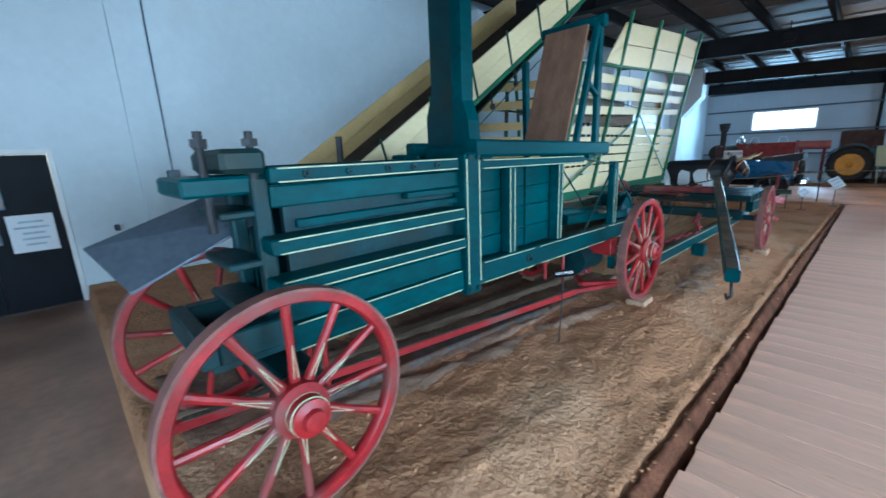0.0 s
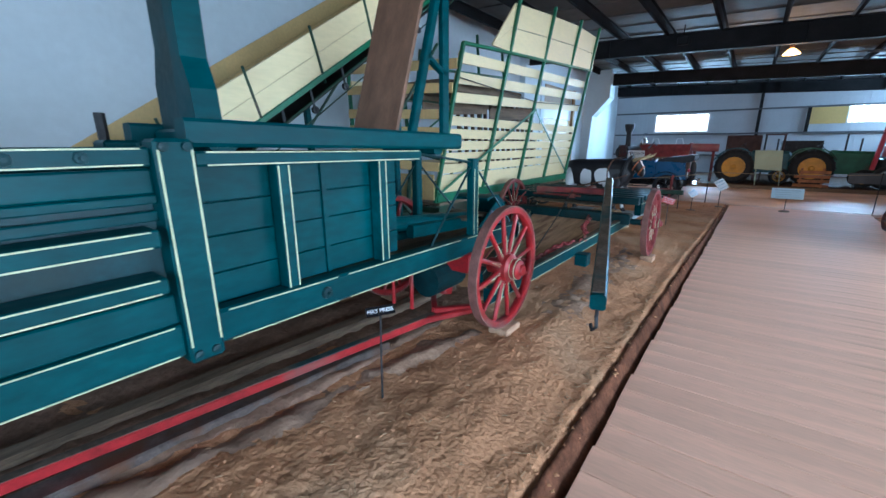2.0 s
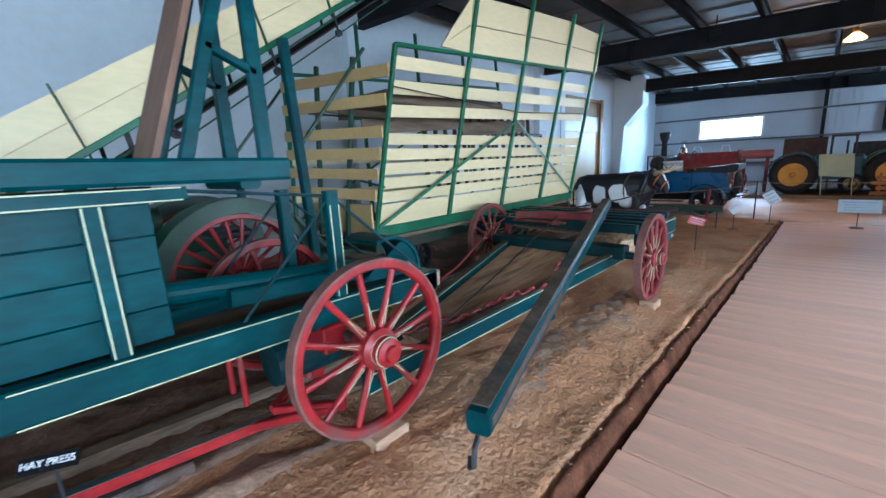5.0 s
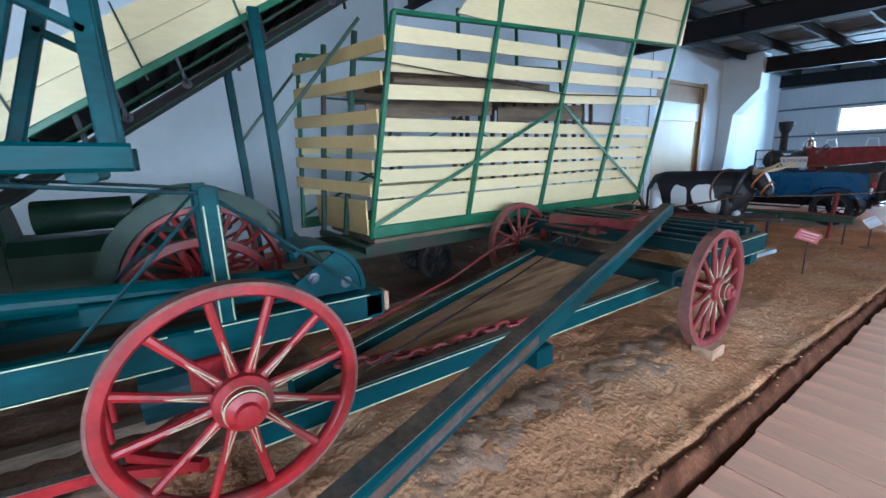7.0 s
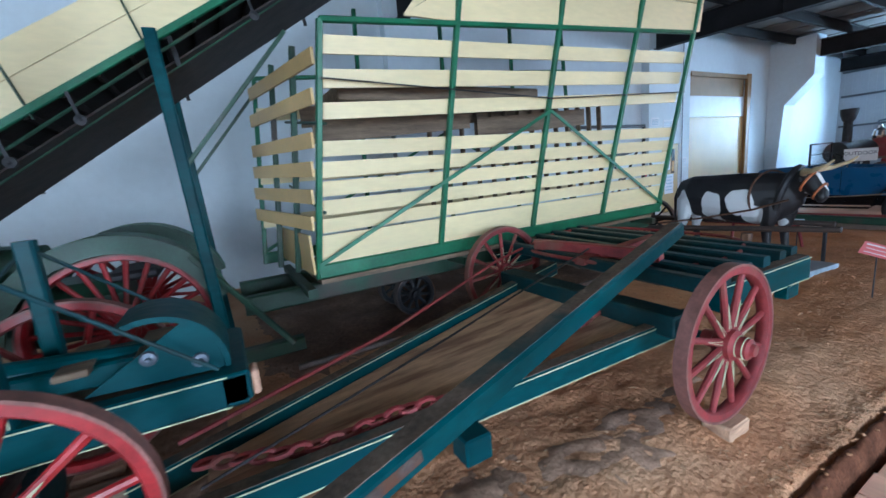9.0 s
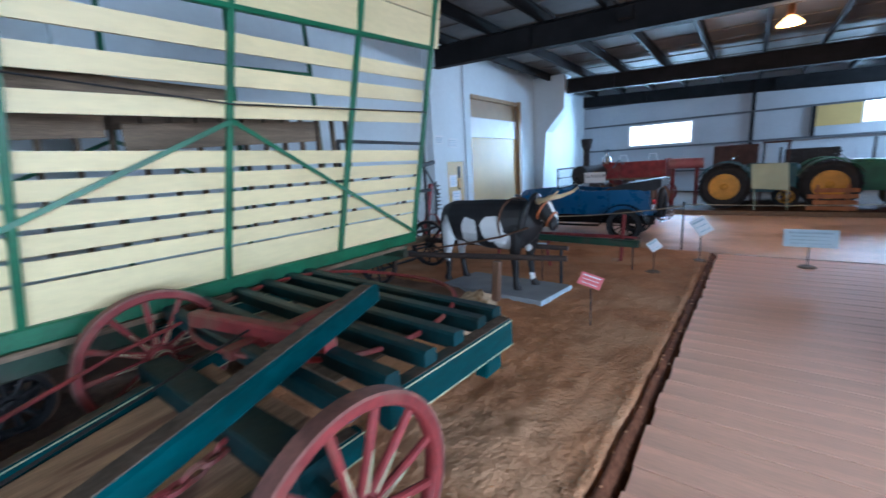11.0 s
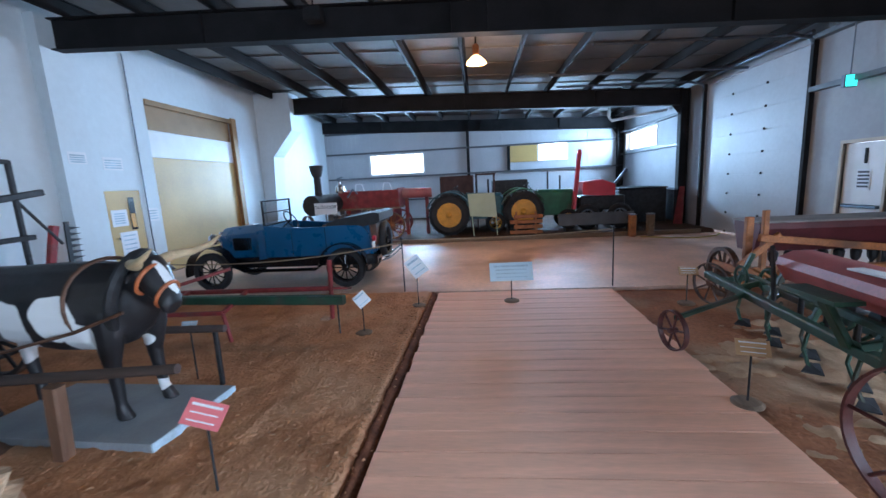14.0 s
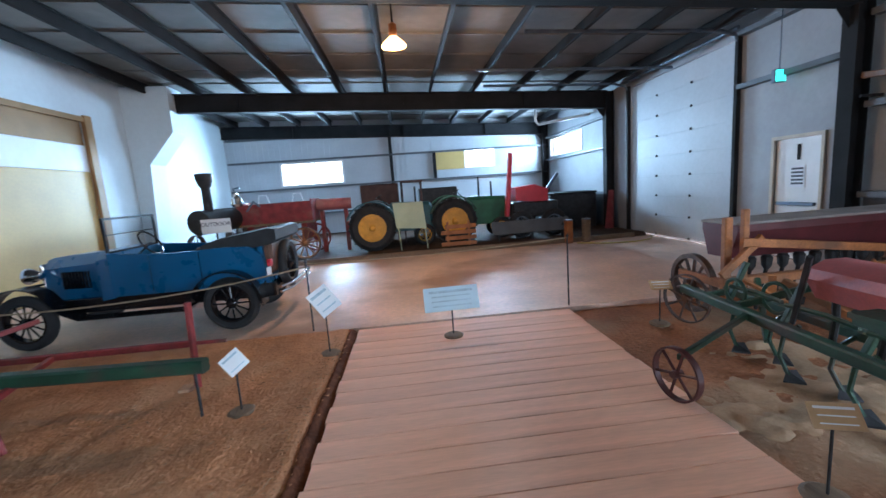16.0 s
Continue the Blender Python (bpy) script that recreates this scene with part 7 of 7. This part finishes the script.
for x in (3.5, 6.55):
    wheel(gd, (x, 16.3, 0.36), 0.36, w=0.07, spokes=12, paint=IRON, hub=0.08, hub_long=0.2, stripe=False)

# ---- plough tools on the right wall ----
pl = thing("walking_plough", (6.6, 16.2, 2.4), "old walking plough hung on the wall with curved handles", "plough")
for p, q, w, h in (((6.75, 17.2, 2.9), (6.55, 15.0, 2.62), 0.07, 0.09),):
    bm = B()
    beam(bm, p, q, w, h)
    part("plough_beam", bm, BROWNWOOD, pl)
bm = B()
plate(bm, [(6.55, 16.2, 2.65), (6.5, 15.75, 2.62), (6.48, 15.7, 2.25), (6.5, 16.0, 2.3)], (0.03, 0, 0))
part("mouldboard", bm, IRON, pl)
for dy in (0.0, 0.3):
    bm = B()
    tube(bm, [(6.5, 16.25 - dy, 1.98), (6.5, 16.15 - dy, 2.06), (6.5, 16.0 - dy, 1.98), (6.55, 15.3 - dy, 1.55), (6.6, 14.6 - dy, 1.25)], 0.025, 8)
    part("handle", bm, BLACK_IRON, pl)
bm = B()
tube(bm, [(6.6, 15.85, 3.02), (6.6, 15.4, 2.98), (6.6, 14.9, 2.7)], 0.04, 8)
part("grip", bm, ORANGE, pl)
bm = B()
for y in (17.1, 15.2):
    box(bm, 6.6, 6.955, y - 0.02, y + 0.02, 2.58, 2.62)
part("wall_bracket", bm, STEEL, pl)

# ---- far row of machines ----
steam = thing("steam_engine", (-4.8, 23.0, 0.1), "small black steam engine with tall flared chimney", "steam engine")
bm = B()
revolve(bm, (-4.78, 22.3, 1.15), (0, 0, 1), [(0.16, 0), (0.11, 0.1), (0.10, 1.0), (0.14, 1.05), (0.19, 1.22), (0.20, 1.35), (0.14, 1.36)], 20)
part("chimney", bm, BLACK_IRON, steam, smooth=True)
bm = B()
rod(bm, (-4.9, 21.95, 1.32), (-4.3, 25.0, 1.35), 0.30, n=24)
part("boiler", bm, BLACK_IRON, steam, smooth=True)
bm = B()
revolve(bm, (-4.2, 22.6, 1.65), (0, 0, 1), [(0.12, 0), (0.16, 0.06), (0.14, 0.2), (0.06, 0.26), (0.05, 0.34), (0, 0.36)], 16)
part("steam_dome", bm, CHROME, steam, smooth=True)
bm = B()
tube(bm, [(-4.2, 22.6, 1.9), (-4.25, 22.6, 2.1), (-4.1, 22.6, 2.12)], 0.03)
tube(bm, [(-4.0, 22.6, 1.5), (-3.8, 22.6, 1.75), (-3.7, 22.7, 1.6)], 0.03)
part("pipework", bm, GALV, steam)
for x in (-5.3, -4.1):
    iron_wheel(steam, (x, 22.5, 0.55), 0.45, 0.12, (1, 0, 0), IRON, 12)
    iron_wheel(steam, (x + 0.2, 24.6, 0.75), 0.65, 0.18, (1, 0, 0), IRON, 14)
ods = thing("outdoor_sign", (-4.2, 21.2, 0), "white board sign lettered OUTDOOR on a post", "sign")
bm = B()
box(bm, -4.5, -3.86, 21.2, 21.22, 1.1, 1.42, 0.006)
part("board", bm, WHITE, ods)
lettering("letters", "OUTDOOR", 0.125, pose(-4.18, 21.195, 1.3, 90, 0, 0), INK, ods)
bm = B()
rod(bm, (-4.2, 21.24, 0), (-4.2, 21.24, 1.1), 0.02, n=8)
part("stake", bm, BLACK_IRON, ods)

rw = thing("red_wagon", (-3.4, 23.8, 0.1), "red box wagon with orange spoked wheels", "wagon")
for p, q in (((-4.5, 23.2), (-2.5, 23.24)), ((-4.5, 24.4), (-2.5, 24.4))):
    bm = B()
    box(bm, p[0], q[0], p[1], p[1] + 0.04, 1.12, 1.66, 0.01)
    part("side_board", bm, RED_DUST, rw)
for x in (-4.5, -2.54):
    bm = B()
    box(bm, x, x + 0.04, 23.24, 24.4, 1.12, 1.72, 0.01)
    part("end_board", bm, RED_DUST, rw)
bm = B()
box(bm, -4.5, -2.5, 23.2, 24.44, 1.06, 1.12)
part("bed_floor", bm, OLDWOOD, rw)
for x in (-4.2, -2.75):
    bm = B()
    box(bm, x - 0.08, x + 0.08, 23.2, 24.4, 0.62, 1.06, 0.02)
    part("bolster", bm, RED_DUST, rw)
    for y, s_ in ((23.05, -1), (24.6, 1)):
        wheel(rw, (x, y, 0.52), 0.44, w=0.06, spokes=12, paint=ORANGE if y < 24 else RED_DUST, hub=0.08, hub_long=0.2, axis=(0, s_, 0), stripe=False)
for x in (-3.95, -3.0):
    bm = B()
    tube(bm, [(x - 0.15, 23.8, 1.62), (x - 0.1, 23.8, 1.9), (x + 0.1, 23.8, 1.9), (x + 0.18, 23.8, 1.62)], 0.018, 6)
    part("bow", bm, WHITE, rw)
bm = B()
rod(bm, (-2.55, 24.0, 1.52), (-1.55, 24.2, 1.5), 0.17, n=18)
tank = thing("white_tank", (-2.0, 24.1, 0.1), "white round tank on a rusty frame", "tank")
part("tank_shell", bm, PINK_RED, tank, smooth=True)
bm = B()
for x in (-2.4, -1.7):
    box(bm, x - 0.05, x + 0.05, 24.0, 24.2, 0.08, 1.36)
part("cradle", bm, RED_DUST, tank)


def far_tractor(x, y, hood_dir, paint, rim, label, big=0.66, lug=False):
    t = thing("farm_tractor", (x, y, 0.1), label, "tractor")
    for yy, s_ in ((y, -1), (y + 1.5, 1)):
        ty = tyre_wheel(t, (x, yy, 0.1 + big), big, 0.32, (0, s_, 0), rim, spokes=6, rim_r=0.6)
        bm = B()
        revolve(bm, (x, yy, 0.1 + big), (0, s_, 0), [(0, 0.03), (big * 0.52, 0.05), (big * 0.55, 0.1)], 24)
        part("wheel_disc", bm, rim, ty)
        bm = B()
        for i in range(20):
            a = 2 * math.pi * i / 20
            c, s = math.cos(a), math.sin(a)
            p = Vector((x + big * 0.99 * c, yy, 0.1 + big + big * 0.99 * s))
            beam(bm, p + Vector((-0.03 * s, -0.15, 0.03 * c)), p + Vector((0.03 * s, 0.15, -0.03 * c)), 0.05, 0.05, up=(c, 0, s))
        part("tread", bm, RUBBER, ty)
        bm = B()
        loft(bm, [[(x - math.cos(a) * r, q, 0.1 + big + math.sin(a) * r) for r, q in ((big + 0.06, yy - 0.2), (big + 0.09, yy - 0.2), (big + 0.09, yy + 0.2), (big + 0.06, yy + 0.2))] for a in np.linspace(0.35, 2.7, 14)])
        part("fender", bm, paint, t, smooth=True)
    h = hood_dir
    bm = B()
    loft(bm, [[(x + h * d, y + 0.75 + a, z) for a, z in ((-w, 0.55), (w, 0.55), (w, zt - 0.1), (w * 0.6, zt), (-w * 0.6, zt), (-w, zt - 0.1))] for d, w, zt in ((-0.3, 0.3, 1.15), (0.5, 0.3, 1.3), (0.55, 0.26, 1.42), (1.7, 0.24, 1.38), (1.78, 0.2, 1.3))])
    part("hood", bm, paint, t)
    for d in (0.9, 1.3):
        bm = B()
        rod(bm, (x + h * d, y + 0.7, 1.35), (x + h * d, y + 0.7, 2.0 if d < 1 else 1.85), 0.03, n=8)
        part("exhaust_pipe", bm, BLACK_IRON, t)
    for yy in (y + 0.35, y + 1.15):
        tyre_wheel(t, (x + h * 1.5, yy, 0.42), 0.32, 0.15, (0, -1, 0), rim, name="front_wheel", spokes=6)
    bm = B()
    tube(bm, [(x + h * 0.2 + 0.08 * math.cos(a), y + 0.75 + 0.2 * math.sin(a), 1.62 + 0.05 * math.cos(a)) for a in np.linspace(0, 2 * math.pi, 16, endpoint=False)], 0.015, 5, True)
    rod(bm, (x + h * 0.2, y + 0.75, 1.62), (x + h * 0.5, y + 0.75, 1.3), 0.015, n=5)
    part("steering_wheel", bm, BLACK_IRON, t)
    bm = B()
    box(bm, x - 0.3, x + 0.1, y + 0.5, y + 1.0, 1.15, 1.22, 0.03)
    part("seat", bm, BLACK_IRON, t)


far_tractor(-0.9, 23.35, 1, mat("blue_green_tractor_paint", (0.02, 0.09, 0.11), 0.5, vary=0.3, scale=3), YELLOW_RIM, "old blue-green tractor with yellow-orange wheel discs")
far_tractor(1.5, 23.6, 1, JDGREEN, YELLOW_RIM, "old green tractor with orange wheel discs and exhaust stacks")
pn = thing("leaning_panel", (0.3, 23.0, 0.1), "pale green sheet panel on thin legs", "panel")
bm = B()
plate(bm, [(-0.22, 23.02, 0.72), (0.62, 23.02, 0.66), (0.56, 23.08, 1.42), (-0.28, 23.08, 1.42)], (0, 0.03, 0))
part("sheet", bm, PALEGREEN, pn)
for x in (-0.12, 0.62):
    bm = B()
    beam(bm, (x - 0.04, 23.06, 0.72), (x, 23.0, 0.09), 0.03, 0.03, up=(0, 1, 0))
    part("leg", bm, PALEGREEN, pn)
RUSTBOX = mat("rusty_brown_sheet", (0.075, 0.035, 0.03), 0.7, vary=0.3, scale=4)
for x0, x1, y0, z0, z1, m_, lab in ((-1.35, -0.1, 25.4, 0.1, 2.02, RUSTBOX, "rusty brown box body of a threshing machine"), (0.6, 1.9, 25.6, 0.1, 1.78, BLACK_IRON, "dark box body of an old machine")):
    t = thing("machine_box", (x0, y0, 0.1), lab, "machine")
    bm = B()
    box(bm, x0, x1, y0, y0 + 1.2, z0 + 0.5, z1, 0.02)
    part("housing", bm, m_, t)
    for x in (x0 + 0.1, x1 - 0.1):
        for y in (y0 + 0.1, y0 + 1.1):
            bm = B()
            box(bm, x - 0.04, x + 0.04, y - 0.04, y + 0.04, 0.08, z0 + 0.5)
            part("leg", bm, m_, t)
    for k in range(4):
        bm = B()
        x = x0 + (x1 - x0) * (k + 0.5) / 4
        box(bm, x - 0.015, x + 0.015, y0 - 0.012, y0, z0 + 0.55, z1 - 0.05)
        part("rib", bm, m_, t)
cabf = thing("tractor_cab_frame", (0.3, 24.6, 0.1), "open dark iron cab frame", "cab frame")
for x in (0.02, 0.62):
    for y in (24.4, 25.0):
        bm = B()
        beam(bm, (x, y, 0.08), (x, y, 2.0), 0.05, 0.05, up=(0, 1, 0))
        part("post", bm, RUSTBOX, cabf)
bm = B()
box(bm, -0.03, 0.67, 24.35, 25.05, 2.0, 2.05)
part("roof", bm, RUSTBOX, cabf)
br_ = thing("slat_crate", (1.5, 22.9, 0.08), "orange-brown slatted wooden crate against a tractor wheel", "crate")
for i in range(4):
    bm = B()
    box(bm, 1.0 + 0.12 * (i % 2), 2.0, 22.85, 22.88, 0.12 + i * 0.16, 0.23 + i * 0.16, 0.006)
    part("slat", bm, ORANGE, br_)
for x in (1.2, 1.8):
    bm = B()
    box(bm, x - 0.03, x + 0.03, 22.88, 22.93, 0.07, 0.8)
    part("upright", bm, ORANGE, br_)
gr = thing("road_grader_blade", (3.7, 23.0, 0.1), "long dark iron grader blade on low legs", "implement")
bm = B()
plate(bm, [(2.5, 23.0, 0.3), (4.8, 23.05, 0.3), (4.8, 23.12, 0.66), (2.5, 23.08, 0.66)], (0, 0.03, 0))
part("blade", bm, GIRT, gr)
for x in (2.7, 3.7, 4.6):
    bm = B()
    beam(bm, (x, 23.1, 0.08), (x, 23.1, 0.5), 0.06, 0.06, up=(0, 1, 0))
    part("leg", bm, BLACK_IRON, gr)
rm = thing("red_loader", (3.9, 24.2, 0.1), "bright red loader with upright boom", "loader")
bm = B()
beam(bm, (3.12, 23.7, 0.75), (3.3, 23.7, 2.62), 0.12, 0.18, up=(0, 1, 0))
part("boom", bm, SCARLET, rm)
bm = B()
loft(bm, [[(x, 24.0 + a, z) for a, z in ((-0.35, z0), (0.35, z0), (0.35, z1), (-0.35, z1))] for x, z0, z1 in ((3.4, 1.2, 1.6), (4.0, 1.15, 1.66), (4.4, 1.15, 1.5))])
part("body", bm, SCARLET, rm)
bm = B()
box(bm, 3.3, 4.7, 23.6, 24.5, 0.7, 1.15, 0.04)
part("chassis", bm, BLACK_IRON, rm)
for x in (3.5, 4.5):
    for y, s_ in ((23.5, -1), (24.6, 1)):
        tyre_wheel(rm, (x, y, 0.5), 0.4, 0.2, (0, s_, 0), GALV, spokes=6)
bm = B()
beam(bm, (4.5, 24.0, 1.5), (4.85, 24.0, 1.95), 0.08, 0.1, up=(0, 1, 0))
part("seat_back", bm, GALV, rm)
for x in (4.45, 4.95):
    p_ = thing("timber_bollard", (x, 22.3, 0), "short tan wooden bollard on the concrete", "bollard", "bollards")
    bm = B()
    box(bm, x - 0.09, x + 0.09, 22.21, 22.39, 0, 0.62, 0.015)
    part("post", bm, ORANGE if x < 4.6 else OLDWOOD, p_)
    bm = B()
    box(bm, x - 0.1, x + 0.1, 22.2, 22.4, 0.62, 0.65, 0.008)
    part("cap", bm, GALV, p_)
dk = thing("dark_bin", (5.6, 25.0, 0.1), "long dark metal bin by the wall", "bin")
bm = B()
box(bm, 4.9, 6.5, 24.8, 26.4, 0.08, 1.25, 0.03)
part("shell", bm, BLACK_IRON, dk)
bm = B()
box(bm, 4.88, 6.52, 24.78, 26.42, 1.25, 1.3, 0.01)
part("rim", bm, STEEL, dk)
rd = thing("red_board", (6.5, 24.0, 0), "narrow red board leaning by the door", "board")
bm = B()
plate(bm, [(6.3, 23.9, 0.0), (6.6, 23.9, 0.0), (6.78, 24.2, 1.3), (6.62, 24.2, 1.3)], (0.02, 0.03, 0))
part("panel", bm, RED_DUST, rd)
# beam along the front of the far bed
ed = thing("bed_timber", (0, 22.4, 0), "low dark timber edging along the far soil bed", "timber")
bm = B()
beam(bm, (LEFT + 0.1, 22.44, 0.06), (6.4, 22.44, 0.06), 0.1, 0.14)
part("baulk", bm, OLDWOOD, ed)


# ---- boardwalk planks ----
walkway = thing("boardwalk", (0.6, 7.6, -0.1), "worn pinkish brown plank boardwalk", "boardwalk", kind="structure")
bm = B()
for x in (-0.5, 0.6, 1.7):
    box(bm, x - 0.05, x + 0.05, -1.6, 16.88, -0.115, -0.042)
part("joist", bm, OLDWOOD, walkway)
bm = B()
box(bm, -1.41, 1.41, -0.1146, 0.1146, -0.019, 0.019, 0.003)
plank_mesh = None
n_planks = 78
for i in range(n_planks):
    y = -1.45 + i * 0.2363
    if plank_mesh is None:
        first = part("plank", bm, DECK, None)
        plank_mesh = first.data
        ob = first
    else:
        ob = new("plank", plank_mesh)
    ob.parent = walkway
    ob.location = (0.73 + deck_shift(y) + rng.uniform(-0.012, 0.012) - 0.6, y - 7.6, -0.021 + rng.uniform(-0.0012, 0.0006) + 0.1)
    ob.rotation_euler = (0, 0, radians(rng.uniform(-0.15, 0.15)))
